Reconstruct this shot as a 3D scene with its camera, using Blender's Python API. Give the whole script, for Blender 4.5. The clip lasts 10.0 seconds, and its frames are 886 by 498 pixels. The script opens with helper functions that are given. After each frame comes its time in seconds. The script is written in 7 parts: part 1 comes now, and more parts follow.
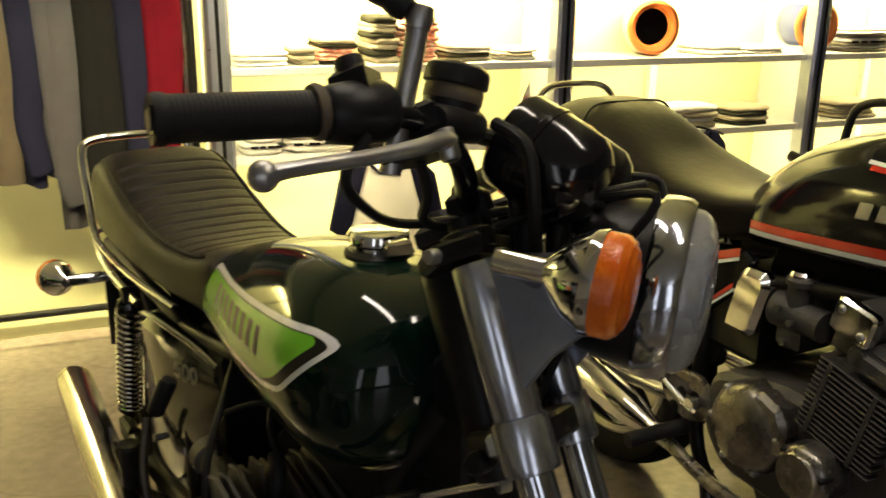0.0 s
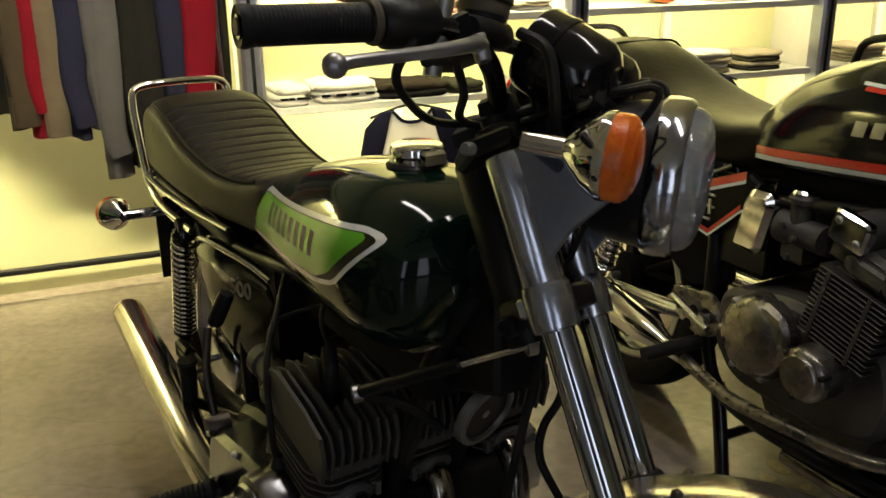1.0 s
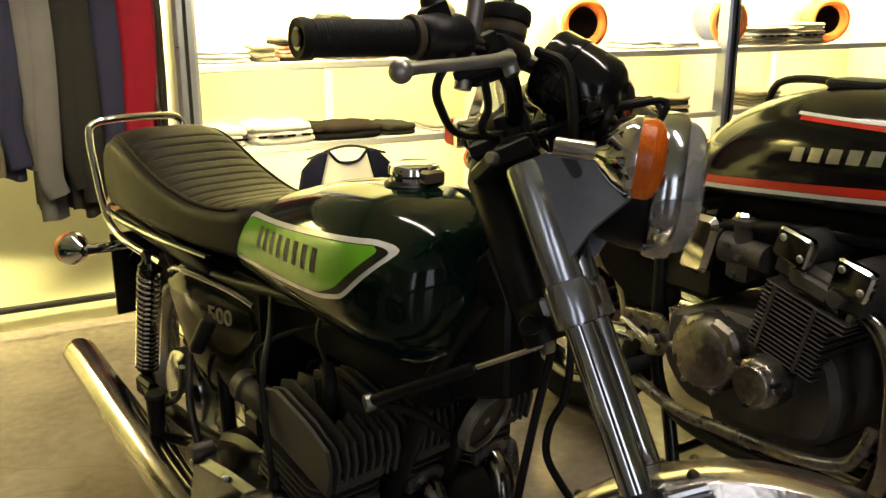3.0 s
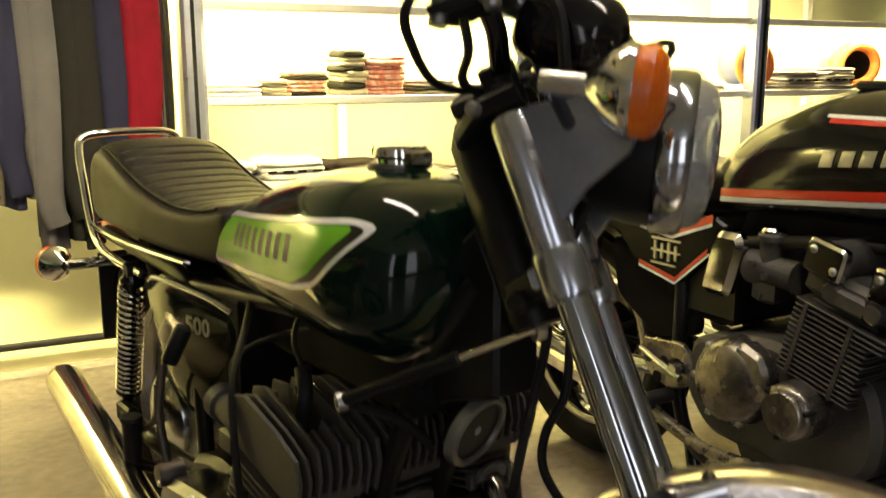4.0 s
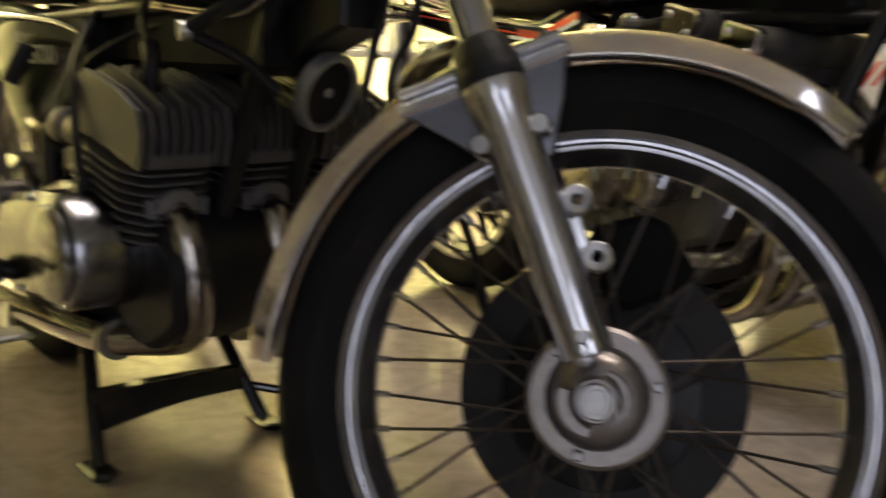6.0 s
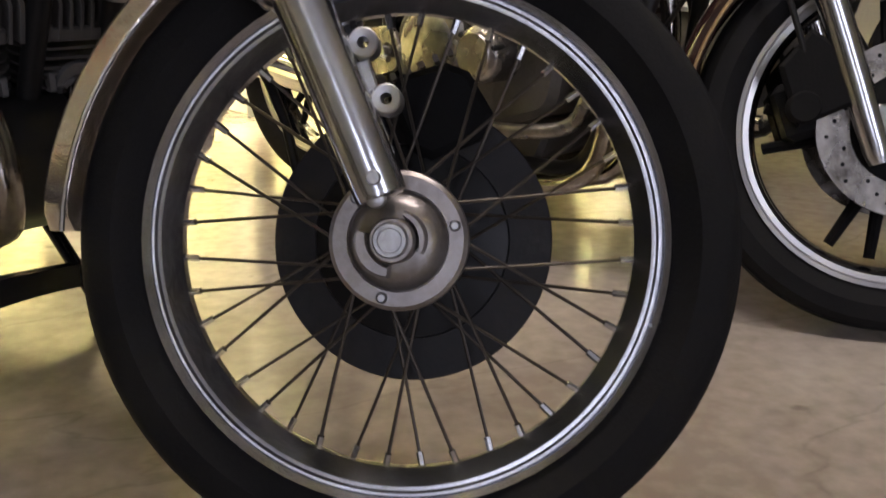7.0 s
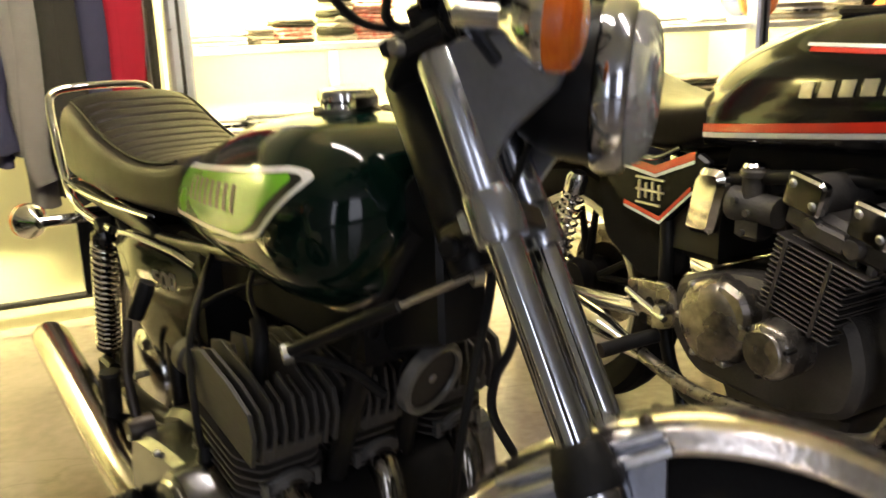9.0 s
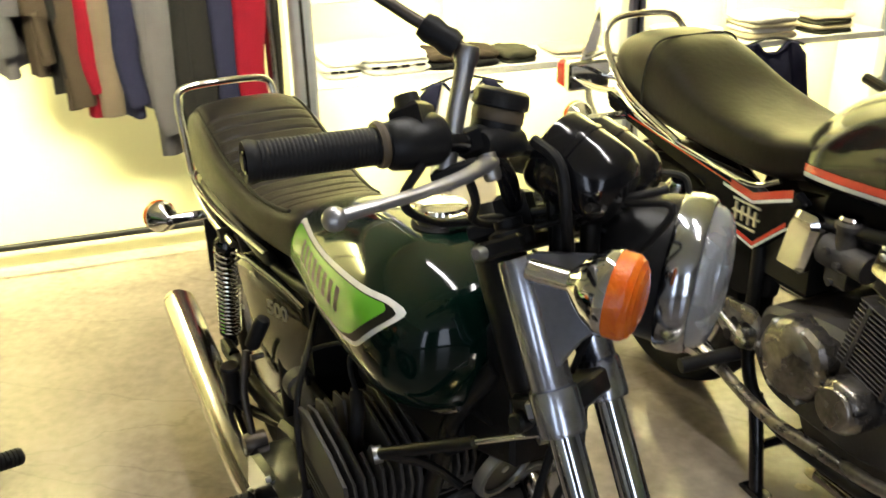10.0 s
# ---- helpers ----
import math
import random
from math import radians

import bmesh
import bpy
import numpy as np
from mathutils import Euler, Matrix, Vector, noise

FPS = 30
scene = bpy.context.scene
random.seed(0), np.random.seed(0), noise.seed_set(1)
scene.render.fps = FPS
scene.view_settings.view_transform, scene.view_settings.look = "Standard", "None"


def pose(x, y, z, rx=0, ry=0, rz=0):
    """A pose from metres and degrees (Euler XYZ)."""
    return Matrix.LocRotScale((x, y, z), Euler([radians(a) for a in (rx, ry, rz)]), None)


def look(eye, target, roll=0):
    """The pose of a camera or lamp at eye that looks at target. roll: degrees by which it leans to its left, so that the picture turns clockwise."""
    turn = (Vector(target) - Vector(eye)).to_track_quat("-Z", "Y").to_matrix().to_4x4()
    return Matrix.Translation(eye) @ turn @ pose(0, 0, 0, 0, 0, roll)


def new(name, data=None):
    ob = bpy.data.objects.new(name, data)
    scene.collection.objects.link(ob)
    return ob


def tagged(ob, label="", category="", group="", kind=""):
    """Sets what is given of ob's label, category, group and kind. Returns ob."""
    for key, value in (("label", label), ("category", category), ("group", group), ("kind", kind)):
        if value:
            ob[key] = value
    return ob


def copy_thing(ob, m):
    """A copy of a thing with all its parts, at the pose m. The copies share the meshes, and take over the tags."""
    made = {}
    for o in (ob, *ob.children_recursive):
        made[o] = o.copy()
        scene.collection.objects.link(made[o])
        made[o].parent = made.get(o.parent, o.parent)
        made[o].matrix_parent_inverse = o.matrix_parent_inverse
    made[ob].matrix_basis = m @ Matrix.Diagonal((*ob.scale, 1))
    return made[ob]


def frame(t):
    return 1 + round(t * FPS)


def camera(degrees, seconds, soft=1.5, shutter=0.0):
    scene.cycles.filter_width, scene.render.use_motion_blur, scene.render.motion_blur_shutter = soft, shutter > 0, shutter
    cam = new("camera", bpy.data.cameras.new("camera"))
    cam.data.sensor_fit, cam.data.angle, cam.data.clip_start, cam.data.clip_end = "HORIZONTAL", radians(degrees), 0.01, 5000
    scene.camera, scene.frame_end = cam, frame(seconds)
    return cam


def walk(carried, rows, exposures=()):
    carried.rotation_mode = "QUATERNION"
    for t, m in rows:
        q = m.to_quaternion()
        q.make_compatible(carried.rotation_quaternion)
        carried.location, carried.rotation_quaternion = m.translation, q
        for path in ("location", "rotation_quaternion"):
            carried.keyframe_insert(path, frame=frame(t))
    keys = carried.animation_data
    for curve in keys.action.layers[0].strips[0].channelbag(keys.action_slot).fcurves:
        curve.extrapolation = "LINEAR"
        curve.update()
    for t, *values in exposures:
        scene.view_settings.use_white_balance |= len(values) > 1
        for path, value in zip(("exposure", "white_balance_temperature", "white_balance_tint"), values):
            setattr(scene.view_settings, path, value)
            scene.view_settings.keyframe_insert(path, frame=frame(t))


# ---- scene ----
cam = camera(52.9, 10.0, shutter=0.5)
PATH = [
    (0, (0.059, 0.14, 1.235), (0.033, 2.054, 0.656), 0.7),
    (0.5, (0.033, 0.051, 1.223), (-0.046, 1.969, 0.66), -0.3),
    (1, (0.044, -0.019, 1.203), (-0.024, 1.871, 0.551), -0.8),
    (1.5, (-0.001, -0.037, 1.19), (0.0, 1.861, 0.561), -1.5),
    (2, (-0.063, -0.051, 1.174), (0.029, 1.865, 0.609), -1.4),
    (2.5, (-0.099, -0.085, 1.165), (0.062, 1.829, 0.607), -0.4),
    (2.7, (-0.105, -0.088, 1.172), (0.063, 1.827, 0.622), -0.2),
    (3.8, (-0.048, -0.023, 1.106), (0.053, 1.923, 0.653), 0.2),
    (4, (-0.035, 0.007, 1.032), (0.06, 1.967, 0.643), -0.1),
    (4.2, (-0.029, 0.007, 0.953), (0.046, 1.972, 0.592), 1.1),
    (4.5, (-0.023, -0.004, 0.835), (0.062, 1.957, 0.453), 1.3),
    (4.6, (-0.02, -0.011, 0.805), (0.07, 1.951, 0.431), 0.5),
    (5, (-0.022, -0.04, 0.706), (0.11, 1.925, 0.359), 0.3),
    (5.2, (-0.021, -0.047, 0.669), (0.108, 1.911, 0.284), 0.8),
    (5.5, (-0.022, -0.054, 0.645), (0.113, 1.898, 0.232), 0.9),
    (5.6, (-0.017, -0.055, 0.644), (0.124, 1.894, 0.221), 0.8),
    (5.9, (0.009, -0.072, 0.634), (0.267, 1.865, 0.209), 1.4),
    (6, (0.013, -0.075, 0.627), (0.35, 1.852, 0.212), 2.0),
    (6.2, (0.038, -0.086, 0.613), (0.506, 1.81, 0.181), 2.7),
    (7.3, (0.098, -0.116, 0.566), (0.663, 1.699, -0.054), 0.1),
    (7.5, (0.097, -0.11, 0.584), (0.66, 1.733, 0.047), 0.1),
    (7.7, (0.087, -0.089, 0.644), (0.671, 1.758, 0.144), 0.2),
    (8, (0.093, -0.073, 0.675), (0.621, 1.823, 0.324), 0.3),
    (8.3, (0.064, -0.054, 0.719), (0.43, 1.884, 0.39), 0.1),
    (8.5, (0.072, -0.011, 0.767), (0.306, 1.946, 0.428), -0.2),
    (8.7, (0.063, 0.026, 0.85), (0.206, 1.986, 0.478), -1.2),
    (9, (0.056, 0.031, 1.023), (0.101, 1.966, 0.518), -2.1),
    (9.2, (0.054, 0.033, 1.142), (0.065, 1.934, 0.522), -2.6),
    (9.5, (0.064, 0.037, 1.291), (-0.001, 1.883, 0.522), -3.0),
    (10, (0.098, 0.047, 1.386), (-0.11, 1.862, 0.571), -1.4),
]
EXPOSURES = ((0, -0.25, 7200, 12), (0.5, -0.45, 7400, 12), (1.0, -0.62, 6500, 13), (1.6, -0.52, 6700, 12), (2.5, -0.18, 6950, 12), (4.0, 0.16, 7400, 12), (4.5, 0.45, 7300, 13), (5.5, 0.56, 6950, 16), (6.2, 0.45, 6600, 20), (7.3, 1.1, 6350, 23), (8.0, 1.1, 6450, 23), (8.5, 0.98, 6550, 20), (9.0, 0.62, 6750, 17), (9.5, 0.68, 6450, 14), (10.0, 0.68, 6200, 12))
walk(cam, [(t, look(eye, target, roll)) for t, eye, target, roll in PATH], EXPOSURES)

# ---- world and light ----
world = bpy.data.worlds.new("world")
scene.world = world
world.use_nodes = True
world.node_tree.nodes["Background"].inputs[0].default_value = (0.6, 0.7, 1.0, 1)
world.node_tree.nodes["Background"].inputs[1].default_value = 0.03

WALL = pose(-0.68, 3.07, 0, 0, 0, 23.6)      # along the shelves; y goes into the wall
BIKE = pose(0.308, 0.705, 0, 0, 0, -55)      # x ahead, y left, origin under the front axle
BIKE2 = pose(1.2, 1.01, 0, 0, 0, -62.2)


def lamp(name, kind, m, energy, colour, size=0.3, size_y=None, spot=None):
    d = bpy.data.lights.new(name, kind)
    d.energy, d.color = energy, colour
    if kind == "AREA":
        d.size = size
        if size_y:
            d.shape, d.size_y = "RECTANGLE", size_y
    else:
        d.shadow_soft_size = size
    if spot:
        d.spot_size, d.spot_blend = radians(spot), 0.6
    ob = new(name, d)
    ob.matrix_world = m
    return ob


WARM = (1.0, 0.87, 0.46)
PALE = (1.0, 0.95, 0.86)
# tubes under the third shelf, tubes and two added washers along the wall, two over the shop floor, daylight from the
# shop front
for bx in (0.62, 1.85, 3.1):
    for bz, power in ((1.236, 38), (0.916, 9), (0.621, 14)):
        lamp("shelf_lamp", "AREA", WALL @ pose(bx, 0.05, bz, 38, 0, 0), power, WARM, 1.05, 0.04)
ob = lamp("shelf_lamp", "AREA", WALL @ pose(-1.0, 0.25, 1.5, 14, 0, 0), 95, WARM, 1.8, 0.04)
# the first two are washers added to brighten the left wall and shirts
for bx, by, tilt, power, spread in ((-1.5, -2.3, 55, 14, 34), (-0.3, -2.3, 55, 13, 34), (0.6, 0.02, 20, 30, 74), (2.1, 0.02, 20, 40, 74)):
    ob = lamp("unseen_wall_lamp", "AREA", WALL @ pose(bx, by, 2.40, tilt, 0, 0), power, WARM, 1.2, 0.08)
    ob.data.spread = radians(spread)
lamp("room_lamp", "AREA", BIKE @ pose(-0.95, 0.04, 2.48), 17, PALE, 1.5, 0.07)
lamp("room_lamp", "AREA", BIKE @ pose(0.2, 0.44, 2.48), 13, PALE, 0.9, 0.07)
for bx in (-1.5, 1.1, 3.7):
    lamp("shop_front", "AREA", pose(bx, -3.4, 1.4, 90, 0, 0), 21, (0.8, 0.87, 1.0), 1.0, 2.4)

# ---- materials ----


def material(name, colour, rough=0.5, metal=0.0, vary=0.12, scale=8.0, bump=0.0, bump_scale=60.0, coat=0.0, second=None, spec=0.5):
    """Two scales of noise on colour and roughness, fine relief by bump."""
    m = bpy.data.materials.new(name)
    m.use_nodes = True
    nt = m.node_tree
    b = nt.nodes["Principled BSDF"]
    b.inputs["Metallic"].default_value = metal
    b.inputs["Coat Weight"].default_value = coat
    b.inputs["Coat Roughness"].default_value = 0.04
    b.inputs["Specular IOR Level"].default_value = spec
    tc = nt.nodes.new("ShaderNodeTexCoord")
    n1 = nt.nodes.new("ShaderNodeTexNoise")
    n1.inputs["Scale"].default_value, n1.inputs["Detail"].default_value = scale, 6
    n2 = nt.nodes.new("ShaderNodeTexNoise")
    n2.inputs["Scale"].default_value, n2.inputs["Detail"].default_value = bump_scale, 4
    nt.links.new(tc.outputs["Object"], n1.inputs["Vector"])
    nt.links.new(tc.outputs["Object"], n2.inputs["Vector"])
    ramp = nt.nodes.new("ShaderNodeValToRGB")
    c2 = second or tuple(c * (1 - vary) for c in colour)
    ramp.color_ramp.elements[0].position, ramp.color_ramp.elements[1].position = 0.35, 0.68
    ramp.color_ramp.elements[0].color, ramp.color_ramp.elements[1].color = (*c2, 1), (*colour, 1)
    mix = nt.nodes.new("ShaderNodeMath")
    mix.operation = "MULTIPLY_ADD"
    mix.inputs[1].default_value, mix.inputs[2].default_value = 0.3, 0.0
    add = nt.nodes.new("ShaderNodeMath")
    nt.links.new(n2.outputs["Fac"], mix.inputs[0])
    mul = nt.nodes.new("ShaderNodeMath")
    mul.operation = "MULTIPLY"
    mul.inputs[1].default_value = 0.7
    nt.links.new(n1.outputs["Fac"], mul.inputs[0])
    nt.links.new(mul.outputs[0], add.inputs[0])
    nt.links.new(mix.outputs[0], add.inputs[1])
    nt.links.new(add.outputs[0], ramp.inputs["Fac"])
    nt.links.new(ramp.outputs["Color"], b.inputs["Base Color"])
    mr = nt.nodes.new("ShaderNodeMapRange")
    mr.inputs["To Min"].default_value, mr.inputs["To Max"].default_value = max(rough * 0.75, 0.02), min(rough * 1.3, 1)
    nt.links.new(n1.outputs["Fac"], mr.inputs["Value"])
    nt.links.new(mr.outputs[0], b.inputs["Roughness"])
    if bump:
        bp = nt.nodes.new("ShaderNodeBump")
        bp.inputs["Strength"].default_value, bp.inputs["Distance"].default_value = bump, 0.002
        nt.links.new(n2.outputs["Fac"], bp.inputs["Height"])
        nt.links.new(bp.outputs["Normal"], b.inputs["Normal"])
    return m


CHROME = material("chrome", (0.78, 0.78, 0.79), 0.07, 1.0, 0.08, 14)
OLDCHROME = material("worn chrome", (0.76, 0.74, 0.72), 0.16, 0.96, 0.3, 11, 0.15, 120, second=(0.62, 0.55, 0.5))
BLUECHROME = material("bluish fork chrome", (0.5, 0.53, 0.6), 0.06, 1.0, 0.1, 14)
SIDEGLOSS = material("glossy black-green lacquer", (0.006, 0.009, 0.007), 0.1, 0.0, 0.3, 7, 0.04, 20, coat=0.2, spec=0.4)
POLISHED = material("polished aluminium", (0.58, 0.59, 0.62), 0.19, 1.0, 0.2, 10, 0.1, 90)
SATIN = material("satin aluminium", (0.42, 0.42, 0.42), 0.38, 1.0, 0.25, 12, 0.2, 150)
CASTING = material("dusty grey casting", (0.24, 0.24, 0.24), 0.5, 0.75, 0.35, 16, 0.4, 200)
FINS = material("dusty black-grey finned casting", (0.07, 0.064, 0.057), 0.55, 0.2, 0.35, 20, 0.4, 220)
GLOSSBLACK = material("gloss black paint", (0.006, 0.006, 0.007), 0.12, 0.0, 0.3, 6, coat=0.15, spec=0.35)
FRAMEBLACK = material("black frame paint", (0.011, 0.0108, 0.0105), 0.36, 0.0, 0.3, 10, 0.1, 150, spec=0.18)
PLASTIC = material("black plastic", (0.013, 0.013, 0.0135), 0.38, 0.0, 0.3, 20, 0.15, 300, spec=0.2)
# rough and nearly without gloss, for the blackest parts
DEEPBLACK = material("matt black", (0.01, 0.0097, 0.0095), 0.7, 0.0, 0.3, 15, 0.2, 200, spec=0.06)
RUBBER = material("black rubber", (0.014, 0.0138, 0.0138), 0.5, 0.0, 0.3, 25, 0.2, 300, spec=0.17)
TYRE = material("tyre rubber", (0.0135, 0.013, 0.0128), 0.75, 0.0, 0.35, 18, 0.25, 260, spec=0.1)
VINYL = material("dark vinyl", (0.019, 0.0145, 0.011), 0.46, 0.0, 0.3, 12, 0.3, 700, spec=0.17)
GREENBLACK = material("dark green paint", (0.002, 0.011, 0.007), 0.08, 0.0, 0.25, 5, coat=0.1, spec=0.25)
LIME = material("lime green decal", (0.13, 0.44, 0.025), 0.15, 0.0, 0.12, 9, coat=0.1, spec=0.3)
WHITE = material("white decal", (0.75, 0.75, 0.74), 0.25, 0.0, 0.08, 9, coat=0.5)
BLACKINK = material("black decal", (0.009, 0.009, 0.009), 0.35, 0.0, 0.1, 9, spec=0.12)
RED = material("red decal", (0.62, 0.035, 0.02), 0.22, 0.0, 0.1, 9, coat=0.5)
SILVERINK = material("silver emblem", (0.55, 0.53, 0.5), 0.3, 0.8, 0.2, 30)
AMBER = material("amber plastic lens", (0.72, 0.17, 0.008), 0.22, 0.0, 0.25, 60, 0.5, 260, second=(0.62, 0.1, 0.006))
TAILRED = material("red plastic lens", (0.6, 0.02, 0.015), 0.2, 0.0, 0.2, 40)
DISC = material("dark brake disc steel", (0.02, 0.0165, 0.0145), 0.5, 0.1, 0.4, 9, 0.25, 120, second=(0.01, 0.0098, 0.0098), spec=0.25)
SPOKE = material("dull spoke steel", (0.09, 0.078, 0.065), 0.45, 0.9, 0.3, 40)
WHITEPAINT = material("white bodywork paint", (0.78, 0.76, 0.72), 0.2, 0.0, 0.06, 6, coat=0.5)
WALLPAINT = material("cream wall paint", (0.71, 0.72, 0.43), 0.6, 0.0, 0.06, 2.5, 0.12, 70)
DARKWALL = material("grey wall paint", (0.42, 0.41, 0.39), 0.7, 0, 0.2, 2)
CEILPAINT = material("ceiling paint", (0.6, 0.58, 0.54), 0.8, 0.0, 0.08, 2)
SHELFWHITE = material("white shelf board", (0.74, 0.74, 0.72), 0.35, 0.0, 0.06, 5)
EARMETAL = material("dull blue-grey metal", (0.21, 0.222, 0.26), 0.3, 0.85, 0.25, 14, 0.1, 140)
DUSTY = material("dusty dark casting", (0.085, 0.08, 0.075), 0.55, 0.5, 0.45, 22, 0.45, 180)
COVER = material("dull brown-grey cover", (0.35, 0.325, 0.29), 0.27, 0.85, 0.4, 17, 0.5, 70, second=(0.09, 0.08, 0.07))
SADDLE = material("glossy dark brown vinyl", (0.011, 0.0082, 0.0064), 0.38, 0.0, 0.3, 9, 0.3, 60, spec=0.2)
# dark tone and patches stand in for dark reflections on polished aluminium
DARKCASE = material("darkened polished aluminium", (0.24, 0.245, 0.265), 0.2, 1.0, 0.3, 7, 0.12, 90, second=(0.08, 0.08, 0.085))
SILENCER = material("dulled yellowish chrome", (0.6, 0.575, 0.54), 0.15, 1.0, 0.25, 10, 0.1, 120, second=(0.42, 0.38, 0.33))
HORNRING = material("pale worn metal ring", (0.26, 0.26, 0.25), 0.35, 0.7, 0.3, 25)
RIMMETAL = material("satin chromed steel", (0.5, 0.505, 0.53), 0.24, 1.0, 0.25, 16, 0.1, 150)
FORKCOVER = material("dull fork cover metal", (0.5, 0.525, 0.6), 0.22, 0.95, 0.25, 14, 0.08, 150)
HUBMETAL = material("dull cast hub metal", (0.3, 0.285, 0.275), 0.36, 0.9, 0.3, 18, 0.2, 150, second=(0.2, 0.175, 0.16))
LAMPRIM = material("satin chrome lamp rim", (0.45, 0.47, 0.52), 0.13, 1.0, 0.12, 20, 0.08, 150)
LEVERMETAL = material("satin alloy lever", (0.42, 0.42, 0.43), 0.36, 0.85, 0.2, 20, 0.1, 150)
PANELBLACK = material("black side panel paint", (0.006, 0.006, 0.007), 0.14, 0.0, 0.3, 8, spec=0.05)
HEADER = material("dark stained chrome", (0.42, 0.4, 0.37), 0.16, 1.0, 0.4, 14, 0.1, 120, second=(0.2, 0.18, 0.16))
POST = material("brushed metal post", (0.4, 0.43, 0.58), 0.3, 0.9, 0.15, 14, 0.05, 200)


def cloth(name, colour, second=None, vary=0.25, scale=9):
    return material(name, colour, 0.85, 0.0, vary, scale, 0.4, 420, second=second, spec=0.05)


C_NAVY, C_BLACK, C_GREY = cloth("navy cloth", (0.011, 0.012, 0.03)), cloth("black cloth", (0.009, 0.009, 0.01)), cloth("grey cloth", (0.055, 0.054, 0.066))
C_RED, C_WHITE, C_BROWN = cloth("red cloth", (0.1, 0.004, 0.012)), cloth("white cloth", (0.66, 0.65, 0.62), vary=0.1), cloth("brown grey cloth", (0.032, 0.025, 0.02))
C_SAND, C_PRINT = cloth("sand cloth", (0.45, 0.4, 0.3)), cloth("red printed cloth", (0.6, 0.07, 0.04), second=(0.7, 0.55, 0.45), scale=45)
C_KHAKI = cloth("khaki cloth", (0.075, 0.062, 0.05))
C_OLIVE = cloth("olive cloth", (0.045, 0.045, 0.032))


def glass_lens(name):
    m = bpy.data.materials.new(name)
    m.use_nodes = True
    b = m.node_tree.nodes["Principled BSDF"]
    b.inputs["Base Color"].default_value = (0.85, 0.89, 0.95, 1)
    b.inputs["Roughness"].default_value, b.inputs["Transmission Weight"].default_value, b.inputs["IOR"].default_value = 0.06, 0.88, 1.45
    return m


GLASS = glass_lens("ribbed lamp glass")


def floor_material():
    m = material("sealed concrete", (0.33, 0.29, 0.25), 0.16, 0.0, 0.3, 1.8, 0.035, 30, second=(0.205, 0.172, 0.142), spec=0.5)
    nt = m.node_tree
    b = nt.nodes["Principled BSDF"]
    tc = next(n for n in nt.nodes if n.type == "TEX_COORD")
    base = b.inputs["Base Color"].links[0].from_socket
    blotch = base.node.color_ramp
    blotch.elements[0].position, blotch.elements[1].position = 0.4, 0.62
    spots = nt.nodes.new("ShaderNodeTexNoise")
    spots.inputs["Scale"].default_value, spots.inputs["Detail"].default_value = 13, 3
    nt.links.new(tc.outputs["Object"], spots.inputs["Vector"])
    r1 = nt.nodes.new("ShaderNodeValToRGB")
    r1.color_ramp.elements[0].position, r1.color_ramp.elements[1].position = 0.69, 0.76
    nt.links.new(spots.outputs["Fac"], r1.inputs["Fac"])
    mapping = nt.nodes.new("ShaderNodeMapping")
    mapping.inputs["Scale"].default_value = (0.8, 2.2, 1)
    mapping.inputs["Rotation"].default_value = (0, 0, 0.5)
    nt.links.new(tc.outputs["Object"], mapping.inputs["Vector"])
    cracks = nt.nodes.new("ShaderNodeTexVoronoi")
    cracks.feature = "DISTANCE_TO_EDGE"
    cracks.inputs["Scale"].default_value = 1.5
    warp = nt.nodes.new("ShaderNodeTexNoise")
    warp.inputs["Scale"].default_value, warp.inputs["Detail"].default_value = 4, 8
    nt.links.new(mapping.outputs[0], warp.inputs["Vector"])
    mixv = nt.nodes.new("ShaderNodeMix")
    mixv.data_type = "VECTOR"
    mixv.inputs[0].default_value = 0.25
    nt.links.new(mapping.outputs[0], mixv.inputs[4])
    nt.links.new(warp.outputs["Color"], mixv.inputs[5])
    nt.links.new(mixv.outputs[1], cracks.inputs["Vector"])
    r2 = nt.nodes.new("ShaderNodeValToRGB")
    r2.color_ramp.elements[0].position, r2.color_ramp.elements[1].position = 0.0, 0.012
    r2.color_ramp.elements[0].color, r2.color_ramp.elements[1].color = (1, 1, 1, 1), (0, 0, 0, 1)
    nt.links.new(cracks.outputs["Distance"], r2.inputs["Fac"])
    mx = nt.nodes.new("ShaderNodeMath")
    mx.operation = "MAXIMUM"
    half = nt.nodes.new("ShaderNodeMath")
    half.operation = "MULTIPLY"
    half.inputs[1].default_value = 0.45
    nt.links.new(r2.outputs["Color"], half.inputs[0])
    nt.links.new(r1.outputs["Color"], mx.inputs[0])
    nt.links.new(half.outputs[0], mx.inputs[1])
    mix = nt.nodes.new("ShaderNodeMix")
    mix.data_type = "RGBA"
    mix.inputs[7].default_value = (0.07, 0.055, 0.035, 1)
    fac = nt.nodes.new("ShaderNodeMath")
    fac.operation = "MULTIPLY"
    fac.inputs[1].default_value = 0.5
    nt.links.new(mx.outputs[0], fac.inputs[0])
    nt.links.new(fac.outputs[0], mix.inputs[0])
    nt.links.new(base, mix.inputs[6])
    nt.links.new(mix.outputs[2], b.inputs["Base Color"])
    return m


FLOOR = floor_material()

# ---- shapes: each returns (vertices, faces) ----


def frame_of(d):
    d = Vector(d).normalized()
    s = d.cross(Vector((0, 0, 1)))
    if s.length < 1e-4:
        s = d.cross(Vector((0, 1, 0)))
    s.normalize()
    return d, s, s.cross(d)


